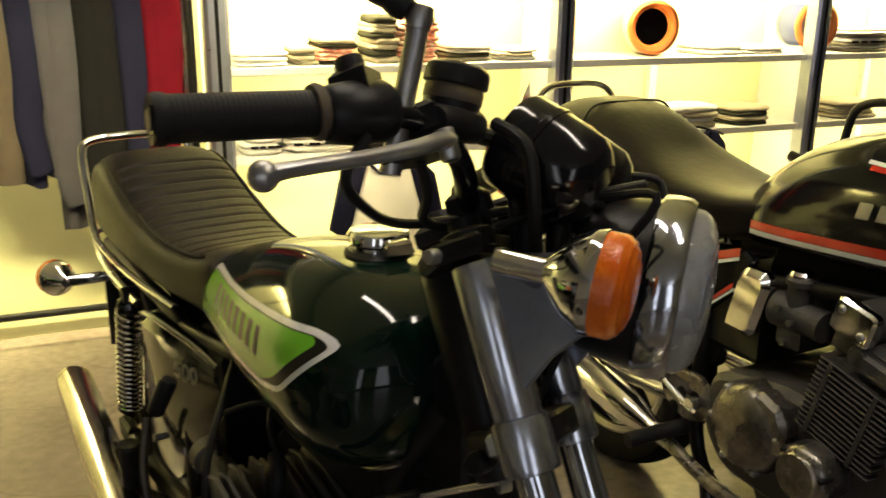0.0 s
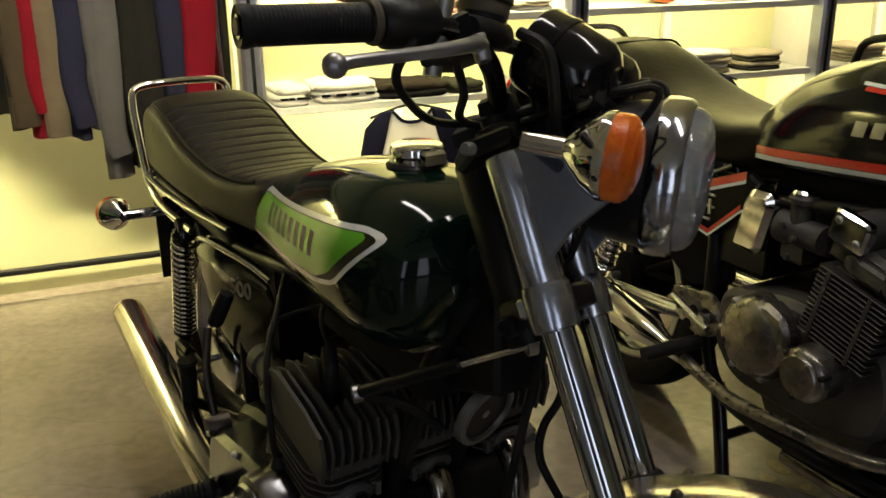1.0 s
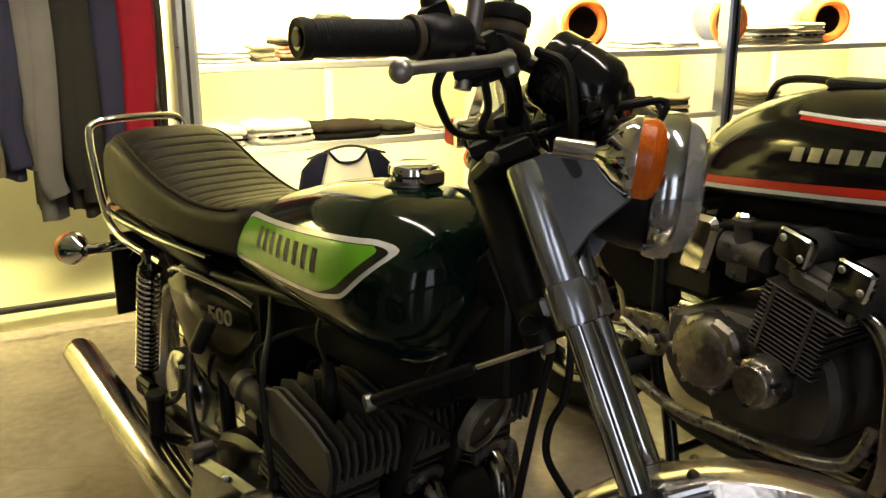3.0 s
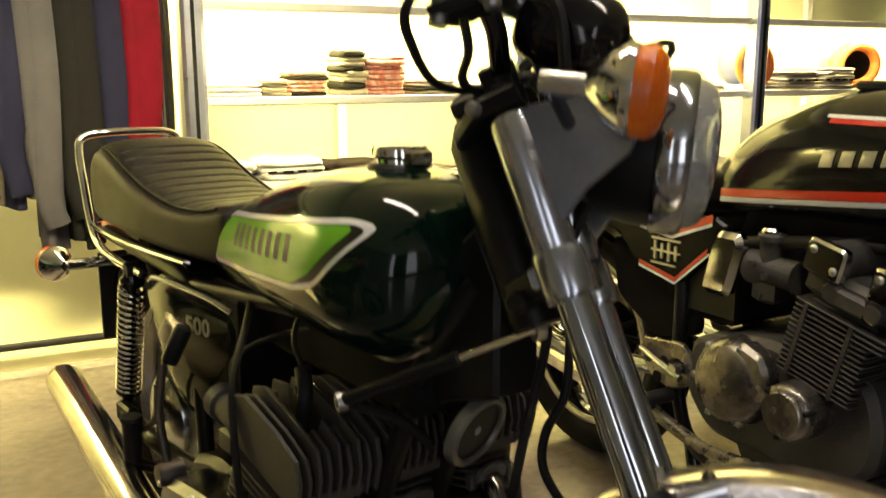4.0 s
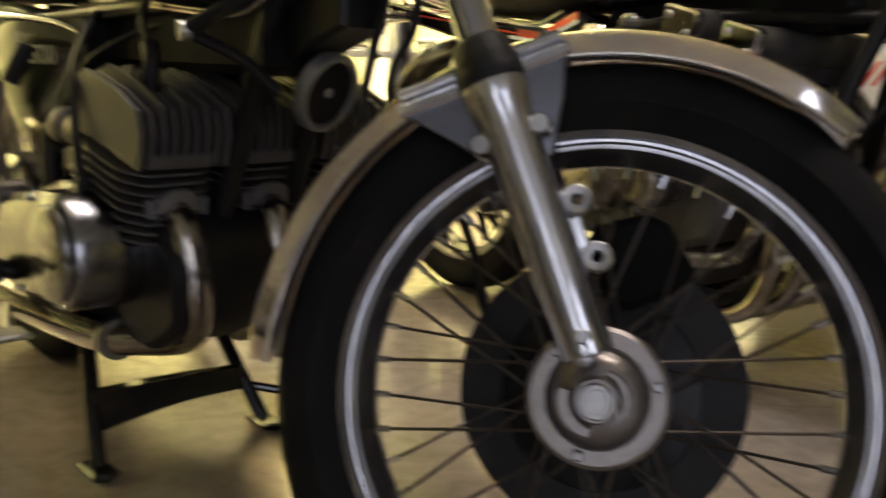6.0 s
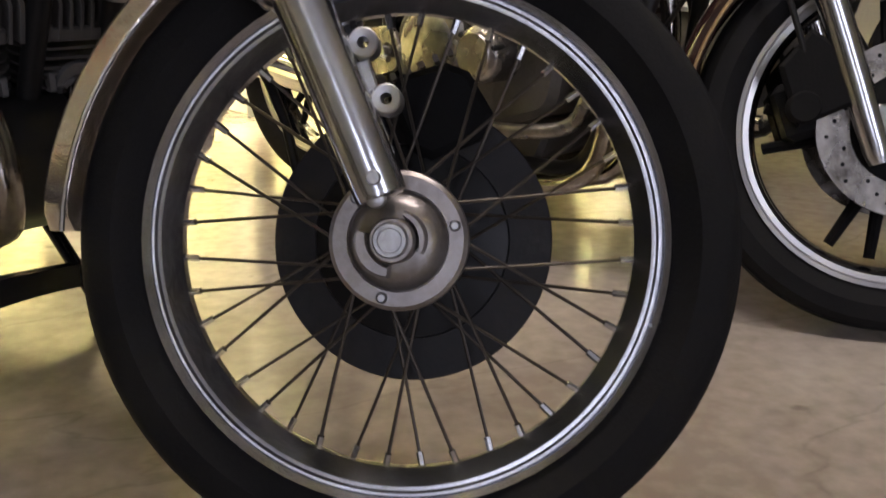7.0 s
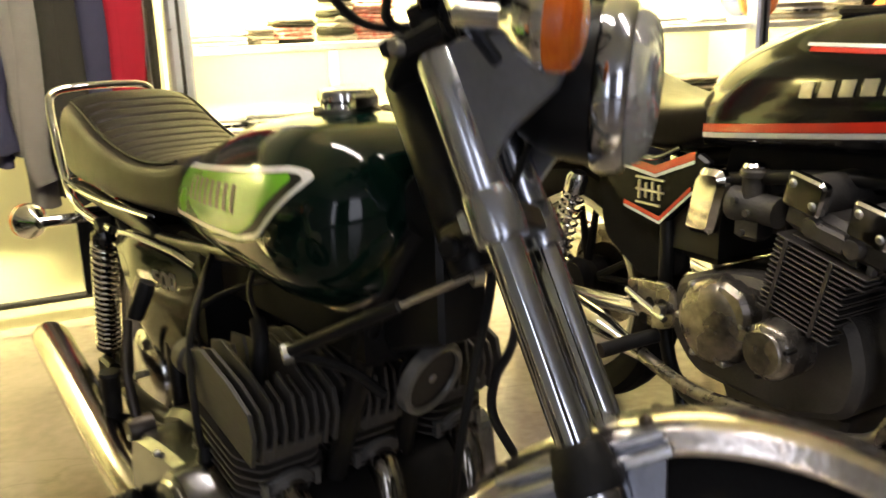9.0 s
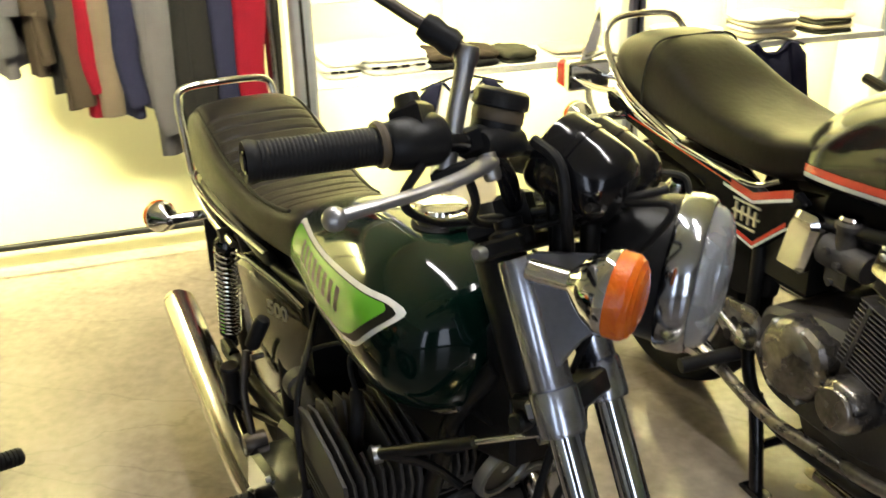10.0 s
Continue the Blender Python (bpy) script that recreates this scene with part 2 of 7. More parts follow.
def smooth_path(pts, steps=6):
    """Catmull-Rom through points (x, y, z[, r])."""
    pts = [np.array(p, float) for p in pts]
    if len(pts) < 3:
        return pts
    ext = [2 * pts[0] - pts[1], *pts, 2 * pts[-1] - pts[-2]]
    out = []
    for a, b, c, d in zip(ext, ext[1:], ext[2:], ext[3:]):
        for k in range(steps):
            t = k / steps
            out.append(0.5 * (2 * b + (c - a) * t + (2 * a - 5 * b + 4 * c - d) * t * t + (3 * b - a - 3 * c + d) * t ** 3))
    return out + [pts[-1]]


def tube(pts, r=0.01, sides=12, steps=6, closed=False, flat=1.0, caps=True):
    """A swept round bar; points may carry their own radius."""
    path = smooth_path(pts, steps) if steps > 1 else [np.array(p, float) for p in pts]
    if closed:
        path = path[:-1] if np.linalg.norm(path[0][:3] - path[-1][:3]) < 1e-6 else path
    vs, fs, n = [], [], len(path)
    side = None
    for i, p in enumerate(path):
        a, b = path[(i - 1) % n if closed else max(i - 1, 0)], path[(i + 1) % n if closed else min(i + 1, n - 1)]
        d = Vector(b[:3] - a[:3]).normalized()
        if side is None:
            _, side, _ = frame_of(d)
        side = (side - d * side.dot(d)).normalized()
        up = side.cross(d)
        rad = p[3] if len(p) > 3 else r
        for k in range(sides):
            t = 2 * math.pi * k / sides
            vs.append(Vector(p[:3]) + side * (rad * math.cos(t)) + up * (rad * flat * math.sin(t)))
    for i in range(n if closed else n - 1):
        for k in range(sides):
            j, k2 = (i + 1) % n, (k + 1) % sides
            fs.append((i * sides + k, i * sides + k2, j * sides + k2, j * sides + k))
    if caps and not closed:
        fs.append(tuple(range(sides)))
        fs.append(tuple((n - 1) * sides + k for k in reversed(range(sides))))
    return vs, fs


def lathe(profile, origin=(0, 0, 0), axis=(0, 0, 1), sides=32, arc=None, ring=False, caps=True):
    """Profile of (radius, height) turned round an axis. ring: the profile closes on itself."""
    d, s, u = frame_of(axis)
    o = Vector(origin)
    a0, a1 = arc or (0, 2 * math.pi)
    n = sides + (1 if arc else 0)
    vs, fs, m = [], [], len(profile)
    for k in range(n):
        t = a0 + (a1 - a0) * k / sides
        c = s * math.cos(t) + u * math.sin(t)
        vs += [o + c * r + d * h for r, h in profile]
    for k in range(sides):
        k2 = (k + 1) % n
        for i in range(m if ring else m - 1):
            j = (i + 1) % m
            fs.append((k * m + i, k2 * m + i, k2 * m + j, k * m + j))
    if caps and not ring and not arc:
        for i in (0, m - 1):
            if profile[i][0] > 1e-5:
                fs.append(tuple(k * m + i for k in range(n)))
    return vs, fs


def prism(poly, lo, hi, axis="y", round_=0.0):
    """An outline in two coordinates, given thickness along the third, its rims chamfered by round_."""
    poly = [Vector(p) for p in poly]
    area = sum(a.x * b.y - b.x * a.y for a, b in zip(poly, poly[1:] + poly[:1]))
    if area < 0:
        poly.reverse()
    n = len(poly)
    inner = []
    for i, p in enumerate(poly):
        a, b = (p - poly[i - 1]).normalized(), (poly[(i + 1) % n] - p).normalized()
        na, nb = Vector((-a.y, a.x)), Vector((-b.y, b.x))
        inner.append(p + (na + nb) * (round_ / max(1 + na.dot(nb), 0.3)))
    rows = [(inner, lo), (poly, lo + round_), (poly, hi - round_), (inner, hi)] if round_ else [(poly, lo), (poly, hi)]
    put = {"x": lambda p, h: (h, p.x, p.y), "y": lambda p, h: (p.x, h, p.y), "z": lambda p, h: (p.x, p.y, h)}[axis]
    vs = [Vector(put(p, h)) for row, h in rows for p in row]
    fs = [(r * n + i, r * n + (i + 1) % n, (r + 1) * n + (i + 1) % n, (r + 1) * n + i) for r in range(len(rows) - 1) for i in range(n)]
    fs += [tuple(range(n)), tuple((len(rows) - 1) * n + i for i in range(n))]
    return vs, fs


def box(x0, x1, y0, y1, z0, z1, round_=0.004):
    return prism([(x0, y0), (x1, y0), (x1, y1), (x0, y1)], z0, z1, "z", min(round_, abs(x1 - x0) / 3, abs(y1 - y0) / 3, abs(z1 - z0) / 3))


def loft(rings, caps=True, closed=True):
    m = len(rings[0])
    vs = [Vector(v) for r in rings for v in r]
    fs = [(i * m + k, i * m + (k + 1) % m, (i + 1) * m + (k + 1) % m, (i + 1) * m + k) for i in range(len(rings) - 1) for k in range(m if closed else m - 1)]
    if caps and closed:
        fs += [tuple(range(m)), tuple((len(rings) - 1) * m + k for k in range(m))]
    return vs, fs


def join(*shapes):
    vs, fs = [], []
    for v, f in shapes:
        n = len(vs)
        vs += list(v)
        fs += [tuple(i + n for i in q) for q in f]
    return vs, fs


def moved(shape, m):
    return [m @ Vector(v) for v in shape[0]], shape[1]


def mesh_of(name, shape, mat, sharp=35):
    me = bpy.data.meshes.new(name)
    me.from_pydata([tuple(v) for v in shape[0]], [], shape[1])
    me.materials.append(mat)
    bm = bmesh.new()
    bm.from_mesh(me)
    bmesh.ops.recalc_face_normals(bm, faces=bm.faces)
    bm.to_mesh(me)
    bm.free()
    me.polygons.foreach_set("use_smooth", [True] * len(me.polygons))
    me.set_sharp_from_angle(angle=radians(sharp))
    return me


def part(name, shape, mat, parent=None, label="", m=None, sharp=35):
    """One mesh object under a thing or a part; m lays the shape into its parent's frame."""
    ob = new(name, mesh_of(name, moved(shape, m) if m else shape, mat, sharp))
    if parent is not None:
        ob.parent = parent
    if label:
        ob["label"] = label
    return ob


def thing(name, m, label, category, group="", kind=""):
    ob = new(name)
    ob.empty_display_size = 0.1
    ob.matrix_world = m
    return tagged(ob, label, category, group, kind)


def solo(name, shape, mat, m, label, category, group="", kind="", sharp=35):
    """A thing of one mesh."""
    ob = part(name, shape, mat, None, "", None, sharp)
    ob.matrix_world = m
    return tagged(ob, label, category, group, kind)


# ---- room ----
floor_ = solo("floor", box(-6, 6.5, -6.5, 7, -0.1, 0, 0.002), FLOOR, Matrix(), "sealed brown-grey concrete floor with stains and cracks", "floor", kind="structure")
solo("wall_north", box(-3.4, 5.2, 0.30, 0.45, 0, 2.6, 0.003), WALLPAINT, WALL, "cream painted shop wall lit warm yellow", "wall", kind="structure")
# added walls and ceiling out of view, their tone set for reflections and fill
solo("wall_west", box(-3.55, -3.4, -7.2, 0.45, 0, 2.6, 0.003), DARKWALL, WALL, "unseen grey side wall", "wall", kind="structure")
solo("wall_east", box(5.2, 5.35, -7.2, 0.45, 0, 2.6, 0.003), DARKWALL, WALL, "unseen grey side wall", "wall", kind="structure")
solo("wall_south", box(-3.55, 5.35, -7.35, -7.2, 0, 2.6, 0.003), DARKWALL, WALL, "unseen grey wall behind the shop floor", "wall", kind="structure")
solo("ceiling", box(-3.55, 5.35, -7.35, 0.45, 2.6, 2.7, 0.003), CEILPAINT, WALL, "unseen plain pale ceiling", "ceiling", kind="structure")

# ---- shelves ----
POSTS = (-0.04, 1.23, 2.47, 3.72)
rack = thing("wall_shelving", WALL, "white wall shelving between brushed metal posts", "shelving")
for px in POSTS:
    post = part("post", prism([(px - 0.038, -0.03), (px - 0.026, -0.04), (px + 0.026, -0.04), (px + 0.038, -0.03), (px + 0.038, 0.03), (px + 0.026, 0.04), (px - 0.026, 0.04), (px - 0.038, 0.03)], 0, 2.2, "z", 0.002), POST, rack, "brushed blue-grey metal post")
    part("groove", box(px - 0.006, px + 0.006, -0.0435, -0.0395, 0.05, 2.15, 0.001), FRAMEBLACK, post)
    part("panel", box(px - 0.012, px + 0.012, 0.04, 0.298, 0.0, 2.2, 0.003), SHELFWHITE, rack)
for px, nx in zip(POSTS, POSTS[1:]):
    for z in (0.655, 0.95, 1.27):
        part("shelf", box(px + 0.04, nx - 0.04, 0.0, 0.298, z - 0.028, z, 0.003), SHELFWHITE, rack)
    for bx in (px + 0.62,):
        part("back_strip", box(bx - 0.018, bx + 0.018, 0.27, 0.2985, 0.0, 2.2, 0.002), SHELFWHITE, rack)
f = thing("shelf_light", WALL, "slim white tube light behind the hanging shirts", "light fixture", "shelf lights")
part("housing", box(-1.92, -0.08, 0.22, 0.28, 1.504, 1.526, 0.003), SHELFWHITE, f)
for bx in (-1.75, -1.0, -0.25):
    part("bracket", box(bx - 0.01, bx + 0.01, 0.23, 0.299, 1.527, 1.54, 0.002), SHELFWHITE, f)
for bx in (0.62, 1.85, 3.1):
    for bz in (1.2395, 0.9195, 0.6245):
        f = thing("shelf_light", WALL, "slim white tube light under a shelf", "light fixture", "shelf lights")
        part("housing", box(bx - 0.54, bx + 0.54, 0.02, 0.085, bz, bz + 0.002, 0.0004), SHELFWHITE, f)


def folded(name, x, y, z, w, d, layers, mats, label, group, h=0.022, print_=None):
    """A pile of folded shirts with rounded, uneven layers."""
    rnd = random.Random(name + str(x))
    pile = thing(name, WALL @ pose(x, y, z), label, "folded clothes", group)
    zz = 0.0
    for i in range(layers):
        hh = h * rnd.uniform(0.8, 1.3)
        dx, dy, a = rnd.uniform(-0.008, 0.008), rnd.uniform(-0.01, 0.01), rnd.uniform(-4, 4)
        rings = []
        at = Vector((rnd.uniform(0, 50), rnd.uniform(0, 50), i * 3.1))
        for k, (s, zk) in enumerate(((0.9, 0.0), (0.98, 0.15), (1.02, 0.4), (1.0, 0.7), (0.94, 0.92), (0.8, 1.0), (0.45, 1.02))):
            ring = []
            for j in range(56):
                t = 2 * math.pi * j / 56
                c, sn = math.cos(t), math.sin(t)
                px = math.copysign(abs(c) ** 0.4, c) * w / 2 * s
                py = math.copysign(abs(sn) ** 0.4, sn) * d / 2 * s
                wave = noise.noise(at + Vector((px, py, zz)) * 22)
                fine = noise.noise(at + Vector((px, py, zz)) * 60)
                ring.append((px * (1 + 0.06 * wave), py * (1 + 0.07 * wave) + 0.004 * fine, zz + hh * (zk + (0.3 * wave + 0.18 * fine if 0 < k else 0))))
            rings.append(ring)
        part("folded_shirt", moved(loft(rings), pose(dx, dy, 0, 0, 0, a)), mats[i % len(mats)], pile, sharp=60)
        zz += hh * 0.98
    if print_:
        for k in range(4):
            w0 = rnd.uniform(0.03, 0.07)
            part("print_bar", box(-w / 2 + 0.02 + k * w / 4.5, -w / 2 + 0.02 + k * w / 4.5 + w0 * 0.6, -d / 2 - 0.012, -d / 2 - 0.002, zz * 0.4, zz * 0.4 + 0.008, 0.001), print_, pile)
    return pile


UP, LOW = 0.95, 0.655
PILES = "shirts on the shelves"
folded("shirt_pile", 0.115, 0.13, UP, 0.18, 0.22, 3, [C_WHITE], "pile of folded white shirts", PILES, 0.014)
folded("shirt_pile", 0.26, 0.13, UP, 0.085, 0.2, 4, [C_SAND], "narrow pile of folded sand-coloured shirts", PILES, 0.016)
folded("shirt_pile", 0.38, 0.13, UP, 0.14, 0.2, 6, [C_OLIVE, C_PRINT, C_PRINT, C_PRINT, C_OLIVE, C_SAND], "pile of folded red printed shirts", PILES, 0.015)
folded("shirt_pile", 0.547, 0.13, UP, 0.1, 0.2, 8, [C_SAND, C_OLIVE, C_SAND], "tall pile of folded grey sand shirts", PILES, 0.02)
folded("shirt_pile", 0.68, 0.13, UP, 0.15, 0.2, 8, [C_PRINT], "tall pile of folded red printed shirts", PILES, 0.018)
folded("shirt_pile", 0.88, 0.13, UP, 0.17, 0.2, 4, [C_SAND, C_OLIVE, C_WHITE], "pile of folded light shirts", PILES, 0.014)
folded("shirt_pile", 1.07, 0.13, UP, 0.15, 0.2, 3, [C_WHITE, C_SAND], "short pile of folded light shirts", PILES, 0.014)
folded("shirt_pile", 0.1, 0.12, LOW, 0.13, 0.22, 3, [C_WHITE], "pile of folded white printed shirts", PILES, 0.02, C_BLACK)
folded("shirt_pile", 0.305, 0.12, LOW, 0.245, 0.22, 3, [C_WHITE], "pile of folded white printed shirts", PILES, 0.026, C_BLACK)
folded("shirt_pile", 0.56, 0.12, LOW, 0.28, 0.22, 2, [C_BLACK, C_BROWN], "pile of folded dark grey trousers", PILES, 0.026)
folded("shirt_pile", 0.785, 0.12, LOW, 0.14, 0.2, 2, [C_OLIVE], "short pile of folded olive shirts", PILES, 0.02)
folded("shirt_pile", 1.02, 0.12, LOW, 0.2, 0.2, 2, [C_WHITE, C_SAND], "short pile of folded light shirts", PILES, 0.016)
for x in (2.02, 2.25):
    folded("shirt_pile", x, 0.14, UP, 0.2, 0.22, 2, [C_WHITE], "pile of folded white shirts", "shirts on the shelves", 0.016)
for x in (2.8, 3.05):
    folded("shirt_pile", x, 0.13, UP, 0.24, 0.22, 7, [C_SAND, C_WHITE], "pile of folded light printed shirts", PILES, 0.014, C_BLACK)
folded("shirt_pile", 1.55, 0.13, LOW, 0.24, 0.22, 3, [C_WHITE], "pile of folded white shirts", "shirts on the shelves", 0.018)
folded("shirt_pile", 1.9, 0.13, LOW, 0.24, 0.22, 4, [C_SAND, C_WHITE], "pile of folded light shirts", "shirts on the shelves", 0.02)
folded("shirt_pile", 2.2, 0.13, LOW, 0.2, 0.22, 4, [C_OLIVE, C_SAND], "pile of folded olive and sand shirts", "shirts on the shelves", 0.018)
folded("shirt_pile", 2.8, 0.13, LOW, 0.24, 0.22, 4, [C_SAND], "pile of folded sand shirts", "shirts on the shelves", 0.018)


def helmet(x, z, shell, label, turn=0):
    """Open-face helmet: a round shell, a padded ring round the face opening, a dark hollow."""
    h = thing("open_helmet", WALL @ pose(x, 0.14, z, 0, 0, turn), label, "helmet", "helmets on the shelf")

    def put(profile, sides=36):
        vs, fs = lathe(profile, axis=(0, 1, 0), sides=sides, caps=False)
        return [Vector((v.x, v.y, max(0.002, 0.115 + v.z * 1.06 + (0.02 * v.y if v.z > 0 else 0)))) for v in vs], fs

    part("shell", put([(0.0, 0.125), (0.045, 0.118), (0.08, 0.095), (0.103, 0.055), (0.111, 0.0), (0.107, -0.05), (0.1, -0.085)]), shell, h)
    part("padded_rim", put([(0.1, -0.082), (0.104, -0.092), (0.1, -0.102), (0.088, -0.106), (0.076, -0.1), (0.07, -0.085), (0.068, -0.05)]), HELMETORANGE, h, "orange leather rim")
    part("lining", put([(0.0, 0.09), (0.05, 0.075), (0.075, 0.03), (0.08, -0.02), (0.07, -0.07)]), C_BROWN, h, "dark padded lining")
    return h


HELMETORANGE = material("orange leather lining", (0.75, 0.2, 0.05), 0.5, 0, 0.35, 20, 0.3, 200)
helmet(1.71, UP, material("cream helmet shell", (0.7, 0.62, 0.45), 0.15, 0, 0.05, 5, coat=0.5), "open helmet with an orange lining", -22)
helmet(2.53, UP, material("dark blue helmet shell", (0.05, 0.07, 0.2), 0.12, 0, 0.05, 5, coat=0.5), "dark blue open helmet", -10)
helmet(3.27, UP, material("green helmet shell", (0.03, 0.25, 0.06), 0.12, 0, 0.05, 5, coat=0.5), "green open helmet with an orange lining", -30)


# shirts on show under the lower shelf
def shirt_front(name, x, z, w, h, body, sleeve, label, y=-0.012):
    s = thing(name, WALL @ pose(x, y, z), label, "shirt", "shirts on show")
    d = 0.03

    def flat_cloth(poly, mat, nm):
        vs, fs = prism(poly, -d / 2, d / 2, "y", 0.008)
        part(nm, (vs, fs), mat, s, sharp=60)
    hw = w / 2
    flat_cloth([(-0.075, -0.01), (-0.03, -0.05), (0.03, -0.05), (0.075, -0.01), (hw * 0.62, -0.24), (hw * 0.6, -h), (-hw * 0.6, -h), (-hw * 0.62, -0.24)], body, "body")
    for q in (-1, 1):
        flat_cloth([(q * 0.078, -0.008), (q * 0.12, -0.012), (q * hw * 0.82, -0.07), (q * hw, -0.25), (q * hw * 0.78, -0.28), (q * hw * 0.63, -0.235)], sleeve, "sleeve")
    part("collar", tube([(-0.078, -0.016, -0.008), (-0.035, -0.017, -0.048), (0.035, -0.017, -0.048), (0.078, -0.016, -0.008)], 0.006, 8, 5), sleeve, s)
    part("hanger", tube([(-0.16, 0, -0.03), (-0.06, 0, 0.0), (0, 0, 0.008), (0.06, 0, 0.0), (0.16, 0, -0.03)], 0.005, 8, 5), PLASTIC, s)
    return s


shirt_front("raglan_shirt", 0.535, 0.626, 0.44, 0.5, C_WHITE, C_NAVY, "white raglan shirt with navy sleeves hung under the shelf")
shirt_front("dark_shirt", 1.86, 0.66, 0.42, 0.45, C_NAVY, C_NAVY, "dark navy shirt hung under the shelf")

# ---- garment rail ----
rail = thing("garment_rail", WALL @ pose(0, 0.01, 0), "black steel garment rail beside the shelving", "clothes rack")
part("top_bar", tube([(-1.35, 0, 1.55), (-0.1, 0, 1.55)], 0.014, 12, 1), CHROME, rail)
part("bottom_bar", tube([(-1.35, 0.19, 0.115), (-0.12, 0.19, 0.115)], 0.013, 10, 1), FRAMEBLACK, rail)
for gx in (-1.33, -0.12):
    part("upright", tube([(gx, 0.19, 0.0), (gx, 0.19, 0.3), (gx, 0.0, 0.8), (gx, 0, 1.56)], 0.013, 10, 5), FRAMEBLACK, rail)
part("chrome_pole", tube([(-0.15, -0.02, 0.0), (-0.15, -0.02, 2.2)], 0.016, 14, 1), CHROME, rail)


def garment(x, z_low, depth, mat, label, lean=0.0, sleeve=True, seed=0):
    """A shirt on a hanger seen nearly edge on, with soft folds and a hanging sleeve."""
    rnd = random.Random(seed)
    g = thing("hanging_shirt", WALL @ pose(x, 0.01, 0, 0, 0, lean), label, "shirt", "shirts on the garment rail")
    ph = [rnd.uniform(0, 6.28) for _ in range(4)]
    rings = []
    for i in range(13):
        v = i / 12
        z = 1.49 + (z_low - 1.49) * v
        half = depth * (0.32 + 0.68 * min(1, v * 5)) * 0.5
        thick = 0.022 + 0.012 * v
        ring = []
        for k in range(40):
            t = 2 * math.pi * k / 40
            c, s = math.cos(t), math.sin(t)
            fold = 0.012 * v * math.sin(5 * c + ph[0] + 2 * v) + 0.007 * v * math.sin(11 * c + ph[1])
            ring.append((math.copysign(abs(s) ** 0.7, s) * thick + fold, c * half, z + (0.012 * math.sin(4 * c + ph[2]) if i == 12 else 0)))
        rings.append(ring)
    part("body", loft(rings), mat, g, sharp=70)
    if sleeve:
        for q in (-1, 1):
            top = Vector((0.0, q * depth * 0.36, 1.44))
            pts = [(*top, 0.03), (top.x + 0.015, q * depth * 0.5, 1.3, 0.055), (top.x + 0.02, q * depth * 0.53, 1.0, 0.052), (top.x + rnd.uniform(0, 0.03), q * depth * 0.53, z_low + 0.16 + 0.05 * rnd.random(), 0.04), (top.x + 0.02, q * depth * 0.52, z_low + rnd.uniform(0.0, 0.08), 0.036)]
            part("sleeve", tube(pts, 0.04, 14, 5, flat=0.55), mat, g, sharp=70)
    part("hanger", tube([(0, -depth * 0.36, 1.46), (0, -0.02, 1.505), (0, 0, 1.53), (0.0, 0.0, 1.56), (0.0, 0.012, 1.57)], 0.004, 8, 4), PLASTIC, g)
    return g


ROW = [(-0.93, 0.80, C_GREY, "grey"), (-0.86, 0.78, C_BROWN, "brown-grey"), (-0.81, 0.73, C_BLACK, "black"), (-0.76, 0.69, C_BROWN, "dark brown"), (-0.715, 0.66, C_RED, "red"), (-0.67, 0.65, C_KHAKI, "khaki"),
       (-0.62, 0.64, C_NAVY, "dark blue"), (-0.57, 0.66, C_GREY, "grey"), (-0.505, 0.50, C_GREY, "long grey"), (-0.44, 0.53, C_BLACK, "black"), (-0.39, 0.50, C_BLACK, "long black"),
       (-0.335, 0.55, C_NAVY, "navy"), (-0.275, 0.56, C_RED, "red"), (-0.225, 0.6, C_RED, "dark red")]
for i, (x, z, mat, word) in enumerate(ROW):
    garment(x, z, 0.35, mat, word + " long-sleeved shirt on a hanger", (-6, 4, 9, -3, 2)[i % 5], True, i)

# ---- the green-black motorcycle ----
RAKE, STEER = radians(29), radians(36.6)
_n, _y, _a = Vector((math.cos(RAKE), 0, math.sin(RAKE))), Vector((0, 1, 0)), Vector((-math.sin(RAKE), 0, math.cos(RAKE)))


def fork_frame(steer, height, rake=RAKE):
    """Frame of a fork: origin in the front axle, x ahead across the fork, y left, z up along it."""
    n, a = Vector((math.cos(rake), 0, math.sin(rake))), Vector((-math.sin(rake), 0, math.cos(rake)))
    x, y = n * math.cos(steer) + _y * math.sin(steer), _y * math.cos(steer) - n * math.sin(steer)
    return Matrix(((x.x, y.x, a.x, 0), (x.y, y.y, a.y, 0), (x.z, y.z, a.z, height), (0, 0, 0, 1)))


FORK = fork_frame(STEER, 0.33)
LEVEL = Vector((math.cos(RAKE), 0, -math.sin(RAKE)))      # level ahead, seen in the fork's frame
Z = Vector((0, 0, 1))


